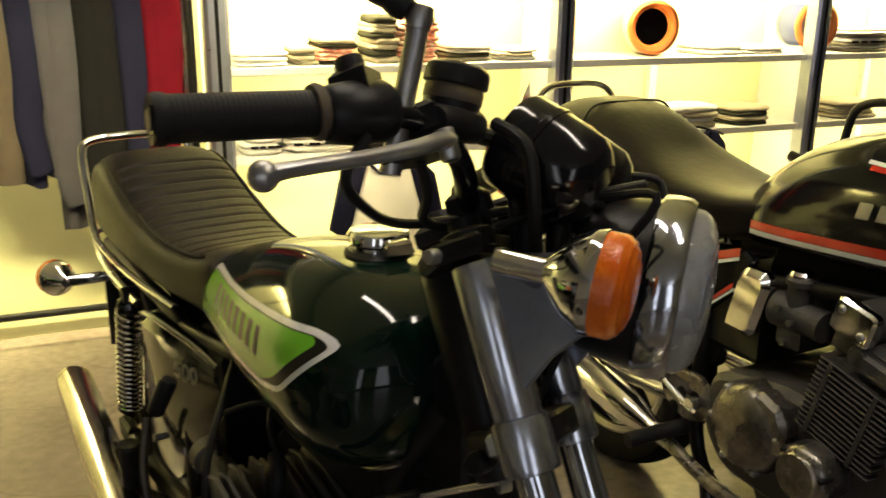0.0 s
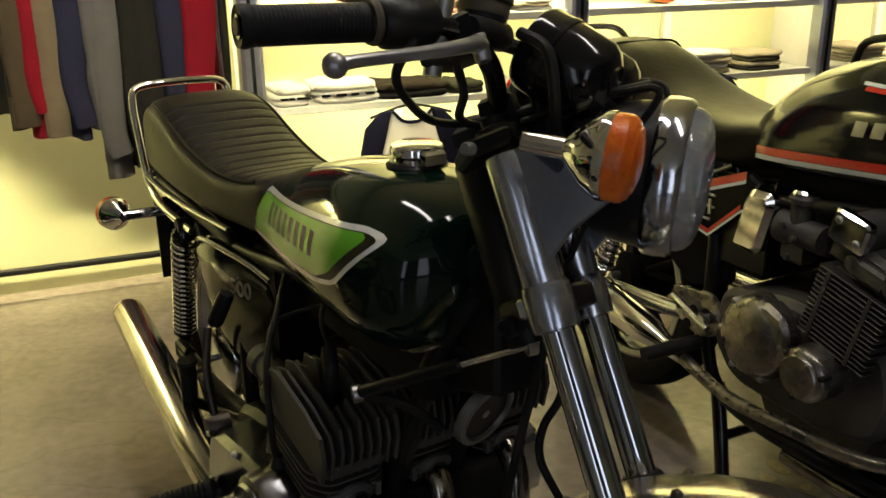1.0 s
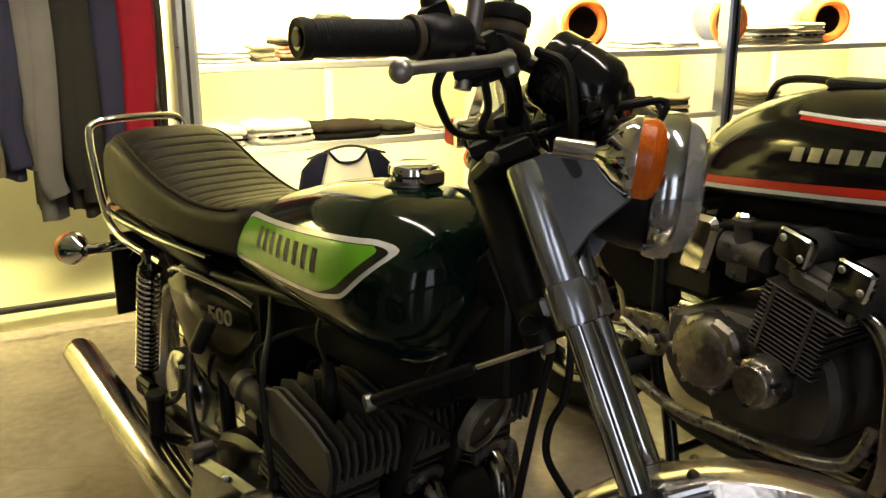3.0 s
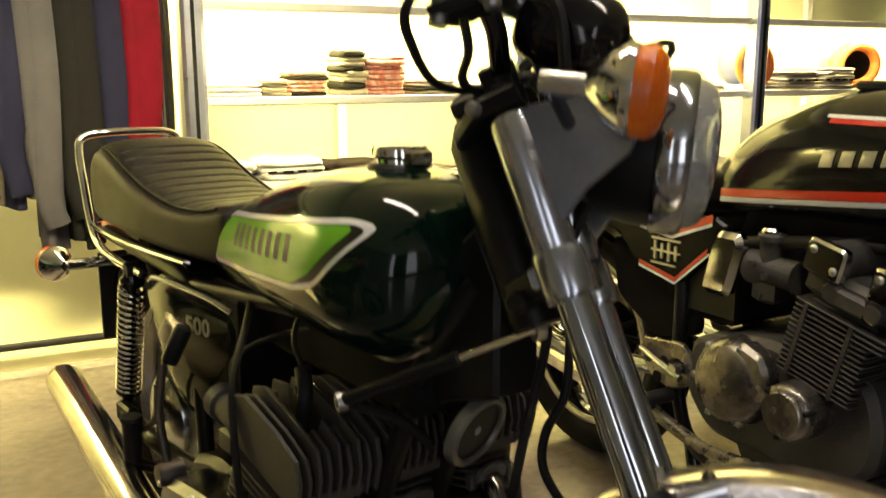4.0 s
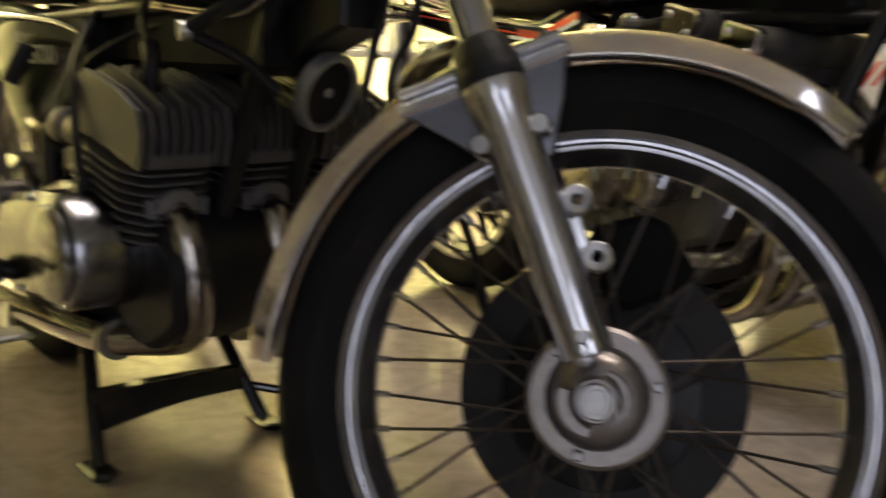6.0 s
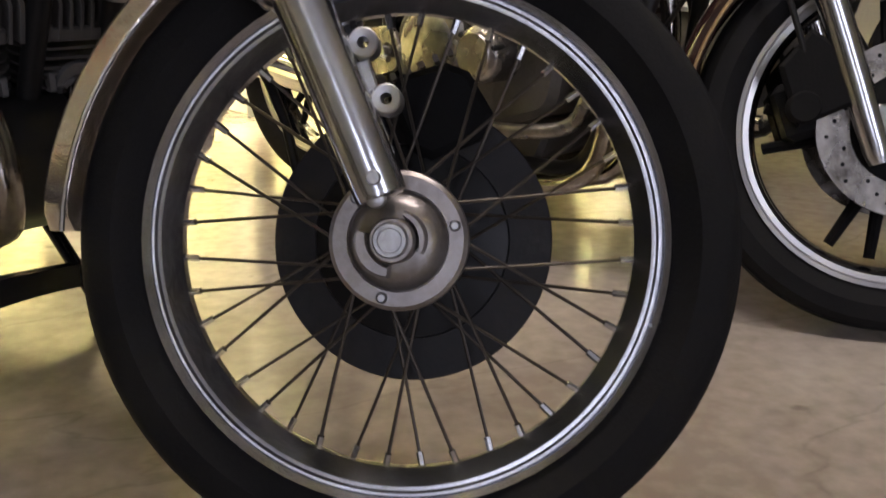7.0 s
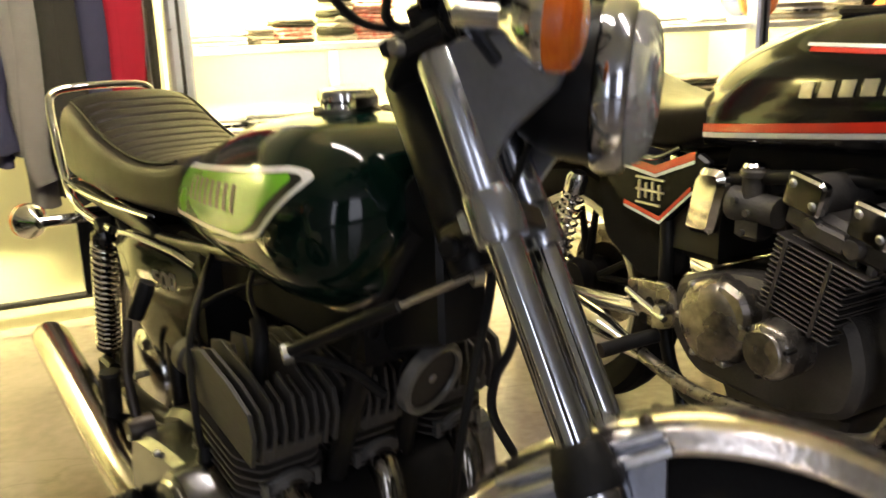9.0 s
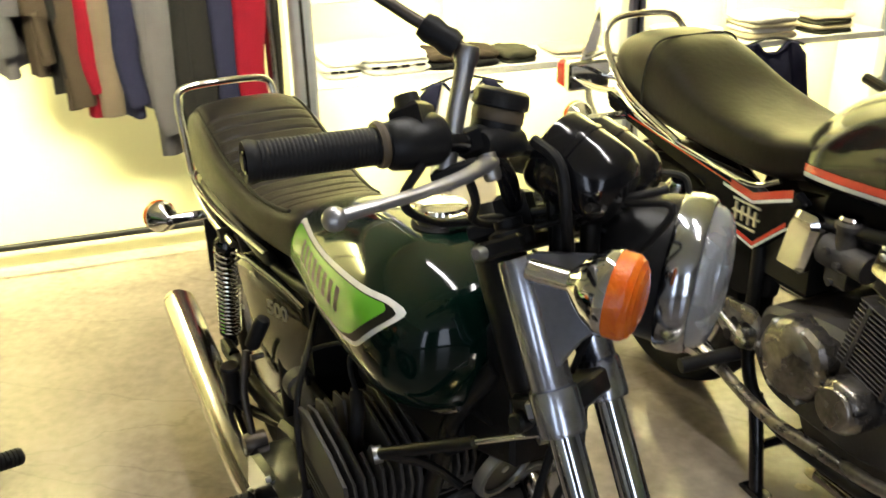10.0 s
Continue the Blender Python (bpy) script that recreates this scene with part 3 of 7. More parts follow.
def spoke_wheel(parent, m, r, w, rim, disc_y, spokes=40, name="front_wheel"):
    """Tyre, chrome rim, hub, laced spokes with nipples; axle along y."""
    wheel = part(name, lathe([(0.008, -0.095), (0.008, 0.095)], axis=(0, 1, 0), sides=16), SATIN, parent, m=m)
    hw = w / 2
    prof = [(rim + 0.004, -hw * 0.62), (rim + 0.02, -hw * 0.86), (r - 0.045, -hw * 1.0), (r - 0.022, -hw * 0.93), (r - 0.012, -hw * 0.78), (r - 0.007, -hw * 0.62), (r - 0.0105, -hw * 0.58), (r - 0.0105, -hw * 0.54), (r - 0.004, -hw * 0.5),
            (r - 0.001, -hw * 0.2), (r - 0.005, -hw * 0.17), (r - 0.005, -hw * 0.13), (r, -hw * 0.09)]
    prof = prof + [(a, -b) for a, b in reversed(prof)]
    prof = prof + [(rim - 0.012, hw * 0.3), (rim - 0.012, -hw * 0.3)]
    part("tyre", lathe(prof, axis=(0, 1, 0), sides=96, ring=True), TYRE, wheel, m=m)
    f = hw * 0.66
    rp = [(rim, -f), (rim + 0.003, -f + 0.003), (rim - 0.003, -f + 0.006), (rim - 0.016, -f + 0.006), (rim - 0.024, -f * 0.45), (rim - 0.03, -0.006)]
    rp = rp + [(a, -b) for a, b in reversed(rp)]
    rp += [(rim - 0.026, 0.004), (rim - 0.02, f * 0.45), (rim - 0.01, f - 0.003), (rim - 0.01, -f + 0.003), (rim - 0.02, -f * 0.45), (rim - 0.026, -0.004)]
    rp[0] = (rim + 0.001, -f - 0.002)
    part("rim", lathe(rp, axis=(0, 1, 0), sides=96, ring=True), RIMMETAL, wheel, m=m)
    part("hub", lathe([(0.02, -0.05), (0.052, -0.045), (0.055, -0.036), (0.034, -0.028), (0.034, 0.028), (0.06, 0.036), (0.06, 0.046), (0.02, 0.05)], axis=(0, 1, 0), sides=40), FRAMEBLACK, wheel, m=m)
    for k in range(spokes):
        t = 2 * math.pi * k / spokes
        side = -1 if k % 2 else 1
        lead = (0.52 if (k // 2) % 2 else -0.52)
        a = Vector((0.05 * math.cos(t + lead), side * 0.036, 0.05 * math.sin(t + lead)))
        rr = rim - 0.03
        b = Vector((rr * math.cos(t), side * 0.003, rr * math.sin(t)))
        d = (a - b).normalized()
        part("spoke", tube([a, b], 0.0018, 6, 1), SPOKE, wheel, m=m)
        part("nipple", tube([tuple(b - d * 0.005), tuple(b + d * 0.013)], 0.0036, 6, 1), RIMMETAL, wheel, m=m)
    return wheel


bike = thing("motorcycle", BIKE, "dark green motorcycle with lime tank flash, on its centre stand", "motorcycle", "motorcycles in the shop")
LEG = 0.08


def rounded_box(x0, x1, z0, z1, c=0.018):
    return [(x0 + c, z0), (x1 - c, z0), (x1, z0 + c), (x1 - c * 0.4, z1 - c * 1.4), (x1 - c * 1.4, z1 - c * 0.4), (x0 + c, z1), (x0, z1 - c), (x0, z0 + c)]


AXLE = FORK @ Matrix.Translation((-0.006, 0.003, -0.014))
wheel = spoke_wheel(bike, AXLE, 0.325, 0.094, 0.2535, 0.05)
part("hub_cover", lathe([(0.0, -0.066), (0.02, -0.065), (0.034, -0.06), (0.042, -0.053), (0.0445, -0.0475), (0.047, -0.046), (0.0485, -0.05), (0.062, -0.05), (0.066, -0.047), (0.067, -0.038), (0.05, -0.034)], axis=(0, 1, 0), sides=56), HUBMETAL, wheel, "dull cast hub cover", AXLE)
for k in range(3):
    t = math.radians(-8 + 120 * k)
    part("bolt", lathe([(0.0, -0.056), (0.0035, -0.056), (0.0055, -0.053), (0.0055, -0.045)], (0.0555 * math.cos(t), 0, 0.0555 * math.sin(t)), (0, 1, 0), 12), SATIN, wheel, m=AXLE)


def crescent(r0, r1, a0, a1, y0, y1, n=14, taper=0.7):
    """A curved lug round the axle, slimmer towards its ends."""
    rings = []
    for k in range(n + 1):
        u = k / n
        t = radians(a0 + (a1 - a0) * u)
        e = taper + (1 - taper) * math.sin(math.pi * u)
        mid, half = (r0 + r1) / 2, (r1 - r0) / 2 * e
        rings.append([(r * math.cos(t), y, r * math.sin(t)) for r, y in ((mid - half, y1), (mid - half, y0 + 0.003), (mid - half * 0.6, y0), (mid + half * 0.6, y0), (mid + half, y0 + 0.003), (mid + half, y1))])
    return loft(rings)


part("clamp_lug", crescent(0.021, 0.037, 142, 238, -0.088, -0.056), HUBMETAL, wheel, "cast clamp lug", AXLE)
part("clamp_lug", crescent(0.0225, 0.03, -48, 46, -0.086, -0.058), HUBMETAL, wheel, "cast clamp lug", AXLE)
part("clamp_seat", lathe([(0.0, -0.095), (0.019, -0.095), (0.021, -0.092), (0.021, -0.05)], axis=(0, 1, 0), sides=32), HUBMETAL, wheel, m=AXLE)
part("axle_nut", lathe([(0.0, -0.1045), (0.0105, -0.1045), (0.0112, -0.1055), (0.0145, -0.1055), (0.016, -0.103), (0.016, -0.064)], axis=(0, 1, 0), sides=32), SATIN, wheel, m=AXLE)
part("brake_disc", lathe([(0.1, 0.062), (0.147, 0.062), (0.148, 0.063), (0.148, 0.068), (0.147, 0.069), (0.1, 0.069)], axis=(0, 1, 0), sides=72, ring=True), DISC, wheel, "dull steel brake disc", AXLE)
part("disc_carrier", lathe([(0.03, 0.046), (0.07, 0.05), (0.102, 0.058), (0.104, 0.062), (0.104, 0.068), (0.06, 0.064), (0.03, 0.06)], axis=(0, 1, 0), sides=48), FRAMEBLACK, wheel, "black disc carrier", AXLE)

# fork legs
for q in (-1, 1):
    y = q * LEG
    part("fork_leg", join(lathe([(0.0, 0.024), (0.0205, 0.024), (0.0235, 0.026), (0.0242, 0.03), (0.025, 0.1), (0.026, 0.24), (0.0272, 0.252), (0.0305, 0.27), (0.0318, 0.276), (0.0318, 0.287), (0.029, 0.29)], (0, y, 0), Z, 40),
                          *[lathe([(0.0, -0.016), (0.0085, -0.016), (0.0105, -0.013), (0.0115, 0.012), (0.0, 0.014)], (sx * 0.0285, y, 0.236), (0, 1, 0), 16) for sx in (-1, 1)]), POLISHED, bike, "polished fork slider with bolt bosses", FORK)
    if q > 0:
        part("axle_clamp", join(prism([(-0.025, 0.003), (0.025, 0.003), (0.024, 0.025), (-0.024, 0.025)], y - 0.013, y + 0.013, "y", 0.002),
                            prism([(-0.025, -0.003), (-0.025, -0.019), (-0.012, -0.029), (0.012, -0.029), (0.025, -0.019), (0.025, -0.003)], y - 0.012, y + 0.012, "y", 0.002)), SATIN, bike, "cast axle clamp", FORK)
    part("drain_screw", lathe([(0.0025, -0.003), (0.0055, -0.003), (0.007, -0.001), (0.007, 0.004)], (0.002, y - 0.0235, 0.042), (0, 1, 0), 12), SATIN, bike, m=FORK)
    part("dust_boot", lathe([(0.029, 0.28), (0.0325, 0.288), (0.0325, 0.3), (0.0305, 0.305), (0.031, 0.31), (0.028, 0.316), (0.0265, 0.328), (0.022, 0.334), (0.018, 0.334)], (0, y, 0), Z, 32), RUBBER, bike, "black rubber fork boot", FORK)
    part("stanchion", lathe([(0.0185, 0.25), (0.0185, 0.56)], (0, y, 0), Z, 32), BLUECHROME, bike, "chrome stanchion", FORK)
    part("fork_cover", lathe([(0.0215, 0.575), (0.0235, 0.578), (0.0235, 0.715), (0.0225, 0.722)], (0, y, 0), Z, 32), FORKCOVER, bike, "satin metal fork cover", FORK)
    part("yoke_collar", join(lathe([(0.02, 0.527), (0.026, 0.529), (0.0272, 0.534), (0.0272, 0.572), (0.026, 0.578), (0.021, 0.58)], (0, y, 0), Z, 32), box(-0.034, -0.02, y - 0.006, y + 0.006, 0.548, 0.57, 0.003)), FORKCOVER, bike, m=FORK)
    part("fork_cap", lathe([(0.024, 0.735), (0.025, 0.74), (0.025, 0.752), (0.016, 0.756), (0.016, 0.765), (0.0, 0.767)], (0, y, 0), Z, 24), FRAMEBLACK, bike, m=FORK)
    # headlight ear: a pressed plate that reaches ahead to the lamp
    poly = [(-0.002, 0.722), (0.03, 0.724), (0.11, 0.70), (0.115, 0.655), (0.1, 0.64), (0.05, 0.622), (0.018, 0.6), (0.0, 0.6)]
    part("headlight_ear", prism(poly, y - 0.004 + q * 0.012, y + 0.004 + q * 0.012, "y", 0.002), EARMETAL, bike, "dull pressed headlight bracket", FORK)
part("fork_plug", lathe([(0.0, -0.021), (0.006, -0.021), (0.009, -0.019), (0.0095, -0.01)], (-0.004, -LEG, 0.026), (0, 1, 0), 16), SATIN, bike, m=FORK)
for bz in (0.161, 0.106):
    bo = part("caliper_lug", lathe([(0.0055, -0.011), (0.0125, -0.012), (0.014, -0.0105), (0.014, 0.012), (0.0055, 0.012)], (0.037, -LEG + 0.01, bz), (0, 1, 0), 24, ring=True), SATIN, bike, "bare caliper lug", FORK)
    part("web", prism([(0.012, bz + 0.018), (0.03, bz + 0.011), (0.026, bz - 0.011), (0.012, bz - 0.018)], -LEG + 0.002, -LEG + 0.018, "y", 0.002), POLISHED, bo, m=FORK)
part("lug_web", prism([(0.016, 0.15), (0.036, 0.148), (0.034, 0.118), (0.016, 0.112)], -LEG + 0.006, -LEG + 0.014, "y", 0.002), POLISHED, bike, m=FORK)
# caliper on the far leg, over the disc
cal1 = part("brake_caliper", join(prism(rounded_box(0.03, 0.125, 0.055, 0.15), 0.045, 0.085, "y", 0.008), lathe([(0.0, 0.02), (0.024, 0.02), (0.028, 0.012), (0.028, -0.02)], (0.078, 0.095, 0.1), (0, 1, 0), 24)), DEEPBLACK, bike, "black dusty brake caliper", FORK)
for k in range(5):
    part("rib", box(0.04 + 0.016 * k, 0.046 + 0.016 * k, 0.05, 0.08, 0.146, 0.156, 0.0015), SPOKE, cal1, m=FORK)
part("brake_hose", tube([(-0.03, 0.09, 0.54), (-0.07, 0.1, 0.45), (-0.108, 0.1, 0.412), (-0.125, 0.1, 0.375), (-0.118, 0.1, 0.33), (-0.095, 0.1, 0.25), (-0.09, 0.1, 0.17), (-0.098, 0.1, 0.09), (-0.06, 0.085, 0.06), (0.03, 0.075, 0.08)], 0.0055, 10, 6), RUBBER, bike, "black front brake hose", FORK)
part("control_cable", tube([(-0.04, 0.05, 0.56), (-0.07, 0.06, 0.5), (-0.115, 0.06, 0.43), (-0.16, 0.07, 0.36), (-0.215, 0.09, 0.27)], 0.0058, 10, 6), RUBBER, bike, "black control cable", FORK)
# yokes, stem
part("lower_yoke", prism([(-0.032, -0.076), (0.006, -0.07), (0.018, -0.05), (0.018, 0.05), (0.006, 0.07), (-0.032, 0.076), (-0.07, 0.04), (-0.075, 0), (-0.07, -0.04)], 0.542, 0.572, "z", 0.004), FRAMEBLACK, bike, m=FORK)
part("upper_yoke", prism([(-0.03, -0.105), (0.02, -0.11), (0.02, 0.11), (-0.03, 0.105), (-0.07, 0.045), (-0.08, 0), (-0.07, -0.045)], 0.728, 0.748, "z", 0.004), FRAMEBLACK, bike, "black upper yoke", FORK)
for q in (-1, 1):
    part("pinch_bolt", lathe([(0.0, -0.016), (0.006, -0.016), (0.0075, -0.013), (0.0075, 0.014)], (-0.026, q * 0.102, 0.737), (0.2, 1, 0), 12), SATIN, bike, "bright pinch bolt", FORK)
part("steering_stem", lathe([(0.03, 0.52), (0.032, 0.53), (0.032, 0.74), (0.02, 0.765), (0, 0.768)], (-0.055, 0, 0), Z, 24), FRAMEBLACK, bike, m=FORK)

# front mudguard: a worn chrome arc with rolled edges and a stay
def guard(r0, half, a0, a1, crown=0.022, lip=0.016, n=48, thick=0.0016):
    rings = []
    for k in range(n + 1):
        t = a0 + (a1 - a0) * k / n
        e = min(1, (k + 0.3) / 5, (n - k + 0.4) / 2.2)
        ring, back = [], []
        for j in range(17):
            u = -1 + 2 * j / 16
            h = half * (0.55 + 0.45 * math.sin(e * math.pi / 2))
            rr = r0 + crown * (1 - abs(u) ** 2.6) - lip * max(0, abs(u) - 0.9) * 10
            ring.append((rr * math.cos(t), h * math.sin(u * 1.35) / math.sin(1.35), rr * math.sin(t)))
            back.append(((rr - thick) * math.cos(t), h * math.sin(u * 1.35) / math.sin(1.35) * 0.985, (rr - thick) * math.sin(t)))
        rings.append(ring + back[::-1])
    return loft(rings)


fender = part("mudguard", guard(0.336, 0.06, radians(27), radians(156), 0.018), OLDCHROME, bike, "chrome front mudguard with worn and rusty spots", AXLE)
for q in (-1, 1):
    part("rolled_edge", tube([(0.321 * math.cos(radians(a)), q * 0.0605, 0.321 * math.sin(radians(a))) for a in range(28, 157, 4)], 0.0028, 8, 1), OLDCHROME, fender, m=AXLE)
    y = q * 0.062
    st = part("stay", prism([(-0.095, 0.302), (-0.05, 0.318), (0.05, 0.318), (0.078, 0.31), (0.058, 0.26), (0.03, 0.212), (-0.022, 0.215), (-0.05, 0.25)], y - 0.0035, y + 0.0035, "y", 0.0015), EARMETAL, fender, "pressed stay", FORK)
    part("stay_flange", join(box(-0.095, 0.078, y - 0.004 + q * 0.005, y + 0.005 + q * 0.005, 0.294, 0.307, 0.003), box(-0.09, 0.075, y - 0.004 + q * 0.002, y + 0.005 + q * 0.002, 0.311, 0.322, 0.003)), POLISHED, st, m=FORK)
for bx in (0.067, -0.083):
    for q in (-1, 1):
        bz = math.sqrt(0.3492 ** 2 - bx ** 2)
        inward = (-0.94 * bx / 0.3492, -0.34 * q, -0.94 * bz / 0.3492)
        part("bolt", lathe([(0, -0.0065), (0.003, -0.006), (0.0062, -0.003), (0.0075, 0.0), (0.0075, 0.006)], (bx, q * 0.0445, bz), inward, 16), SPOKE, fender, "dark domed bolt", AXLE)

# headlight and indicators
HL = Vector((0.128, 0.05, 0.664))
lampm = FORK @ Matrix.Translation(HL) @ (LEVEL + Vector((0, 0.1, 0)) + 0.027 * Vector((math.sin(RAKE), 0, math.cos(RAKE)))).to_track_quat("Z", "Y").to_matrix().to_4x4()
head = part("headlight", lathe([(0.0, -0.1), (0.03, -0.097), (0.06, -0.085), (0.076, -0.06), (0.083, -0.03), (0.086, 0.0), (0.086, 0.006)], sides=48, caps=False), PLASTIC, bike, "round headlight with black shell", lampm)
part("bezel", lathe([(0.083, -0.006), (0.0895, -0.004), (0.092, 0.0), (0.0925, 0.012), (0.0912, 0.025), (0.088, 0.03), (0.084, 0.031), (0.082, 0.027), (0.08, 0.018)], sides=64, caps=False), LAMPRIM, head, "deep satin chrome rim", lampm)
part("reflector", lathe([(0.015, -0.045), (0.05, -0.035), (0.072, -0.01), (0.079, 0.022)], sides=48, caps=False), CHROME, head, m=lampm)
ribs, sides = [], 96
for r, h in ((0.0, 0.06), (0.012, 0.0598), (0.024, 0.0592), (0.036, 0.0582), (0.048, 0.0565), (0.06, 0.054), (0.07, 0.0505), (0.077, 0.0455), (0.0815, 0.038), (0.083, 0.028), (0.079, 0.026), (0.06, 0.046), (0.03, 0.052), (0.0, 0.053)):
    ring = []
    for k in range(sides):
        t = 2 * math.pi * k / sides
        x = r * math.cos(t)
        ring.append((x, r * math.sin(t), h + (0.0006 * math.sin(x * 900) if h > 0.05 else 0)))
    ribs.append(ring)
part("lens", loft(ribs, caps=False), GLASS, head, "clear fluted glass", lampm)
for q in (-1, 1):
    part("mount_bolt", lathe([(0.0, 0.0), (0.007, 0.0), (0.009, -0.003), (0.009, -0.02)], (0.12, q * 0.098, 0.676), (0, q, 0), 12), CHROME, head, m=FORK)


def indicator(parent, root, at, facing, r, m, lens=AMBER, barrel=False):
    """Chrome bowl on a stalk with a domed ribbed lens."""
    at, root, facing = Vector(at), Vector(root), Vector(facing).normalized()
    body = part("indicator", lathe([(0.0, -0.036), (0.011, -0.036), (0.0125, -0.034), (r * 0.55, -0.026), (r * 0.82, -0.014), (r * 0.98, -0.003), (r * 1.02, 0.0), (r * 1.02, 0.007), (r * 0.96, 0.008)], at, facing, 36), CHROME, parent, "chrome indicator with amber lens", m)
    ribs = [(r * 0.985, 0.006), (r * 0.99, 0.02)]
    for k in range(1, 9):
        u = k / 9
        ribs.append((r * 0.97 * math.cos(u * 1.3), 0.02 + 0.014 * math.sin(u * 1.5) + (0.0012 if k % 2 else 0)))
    ribs.append((0.0, 0.035))
    part("lens", lathe(ribs, at, facing, 36), lens, body, "amber lens", m)
    if barrel:
        part("barrel", lathe([(0.0, -0.078), (0.0095, -0.078), (0.0105, -0.076), (0.0105, -0.033)], at, facing, 24), CHROME, body, m=m)
    stem_end = at - facing * (0.07 if barrel else 0.03)
    part("stalk", tube([root, root.lerp(stem_end, 0.5), stem_end], 0.0075 if barrel else 0.0115, 16, 3), GLOSSBLACK if barrel else CHROME, body, m=m)
    return body


indicator(bike, (0.055, -0.09, 0.69), (0.12, -0.181, 0.672), LEVEL + Vector((0, 0.06, 0.0)), 0.0415, FORK, barrel=True)
indicator(bike, (0.05, 0.09, 0.69), (0.1135, 0.183, 0.676), LEVEL + Vector((0, 0.0, 0.0)), 0.0415, FORK, barrel=True)

# handlebar and its fittings
bar = [(-0.129, -0.328, 0.868), (-0.075, -0.27, 0.863), (-0.03, -0.215, 0.857), (0.012, -0.15, 0.845), (0.02, -0.105, 0.815), (0.006, -0.065, 0.785), (0.0, -0.03, 0.776), (0.0, 0.03, 0.776), (0.006, 0.065, 0.785), (0.02, 0.105, 0.815), (0.012, 0.15, 0.845), (-0.03, 0.215, 0.857), (-0.129, 0.328, 0.868)]
part("handlebar", tube(bar, 0.0112, 16, 5), GLOSSBLACK, bike, "black handlebar", FORK)
for q in (-1, 1):
    part("bar_clamp", box(-0.02, 0.02, q * 0.05 - 0.012, q * 0.05 + 0.012, 0.745, 0.795, 0.005), FRAMEBLACK, bike, m=FORK)


def grip(q):
    a, b = Vector((-0.129, q * 0.33, 0.868)), Vector((-0.04, q * 0.228, 0.859))
    d = (b - a)
    L = d.length
    prof = [(0.0, 0.0), (0.008, 0.0), (0.009, 0.004), (0.012, 0.004), (0.019, 0.001), (0.0205, 0.006), (0.0195, 0.012)]
    n = 28
    for k in range(n):
        h = 0.014 + (L - 0.02) * k / n
        prof += [(0.0182, h), (0.0187, h + 0.0008), (0.0187, h + 0.0026), (0.0182, h + 0.0034)]
    prof += [(0.021, L - 0.004), (0.021, L + 0.002), (0.012, L + 0.003)]
    g = part("grip", lathe(prof, a, d, 32), RUBBER, bike, "black ribbed rubber grip", FORK)
    part("end_plug", lathe([(0.0, -0.0006), (0.0078, -0.0006), (0.0085, 0.002)], a, d, 20), SAND, g, m=FORK)
    return g


SAND = material("worn tan rubber", (0.1, 0.075, 0.045), 0.6, 0, 0.3, 30)
grip(-1), grip(1)
sw = part("switch_housing", join(lathe([(0.012, -0.037), (0.02, -0.037), (0.024, -0.032), (0.0265, -0.012), (0.026, 0.017), (0.022, 0.024), (0.012, 0.024)], (-0.017, -0.2, 0.856), (0.58, 0.815, 0), 32), box(-0.034, 0.0, -0.217, -0.185, 0.86, 0.893, 0.005)), PLASTIC, bike, "black switch housing", FORK)
part("knob", lathe([(0.0, 0.022), (0.012, 0.021), (0.013, 0.015), (0.013, 0.0)], (-0.018, -0.202, 0.882), (0, 0, 1), 16), RUBBER, sw, m=FORK)
part("collar_ring", lathe([(0.012, -0.004), (0.022, -0.004), (0.0235, 0.0), (0.022, 0.004), (0.012, 0.004)], (-0.043, -0.232, 0.860), (0.64, 0.77, 0), 28), SAND, sw, "worn tan flange", FORK)
mc = part("master_cylinder", join(lathe([(0.0, -0.035), (0.013, -0.034), (0.0155, -0.028), (0.0155, 0.03), (0.01, 0.036)], (0.032, -0.125, 0.84), (0.2, 1, 0), 24), box(0.0, 0.03, -0.16, -0.12, 0.83, 0.862, 0.006)), PLASTIC, bike, "black brake master cylinder", FORK)
RES = Vector((0.018, -0.108, 0.846))
UPRIGHT = Vector((math.sin(RAKE), 0, math.cos(RAKE)))
part("reservoir", lathe([(0.0, 0.0), (0.02, 0.0), (0.026, 0.004), (0.027, 0.03), (0.026, 0.034)], RES, UPRIGHT, 32), PLASTIC, mc, "fluid reservoir", FORK)
part("reservoir_band", lathe([(0.0262, 0.022), (0.0275, 0.024), (0.0275, 0.034), (0.0262, 0.036)], RES, UPRIGHT, 32), SAND, mc, "clouded plastic band", FORK)
part("reservoir_cap", lathe([(0.0, 0.056), (0.024, 0.056), (0.0285, 0.053), (0.03, 0.048), (0.03, 0.038), (0.027, 0.036), (0.0, 0.036)], RES, UPRIGHT, 20), PLASTIC, mc, m=FORK)
part("mirror_post", join(tube([(-0.024, -0.166, 0.808), (0.01, -0.166, 0.871), (0.04, -0.166, 0.926)], 0.0098, 16, 3), lathe([(0.0, 0.01), (0.011, 0.009), (0.013, 0.0), (0.011, -0.01)], (0.04, -0.166, 0.927), UPRIGHT, 16)), SATIN, mc, "dull metal mirror post", FORK)
part("lever_bracket", prism([(-0.026, -0.18), (0.02, -0.172), (0.034, -0.15), (0.026, -0.125), (-0.014, -0.127), (-0.026, -0.15)], 0.813, 0.829, "z", 0.005), PLASTIC, mc, "cast lever bracket", FORK)
mir = part("mirror_stem", tube([(0.04, -0.166, 0.932), (0.018, -0.182, 0.958), (-0.015, -0.205, 1.0), (-0.07, -0.244, 1.074), (-0.12, -0.28, 1.15)], 0.0062, 12, 4), SPOKE, bike, "grey mirror stem", FORK)
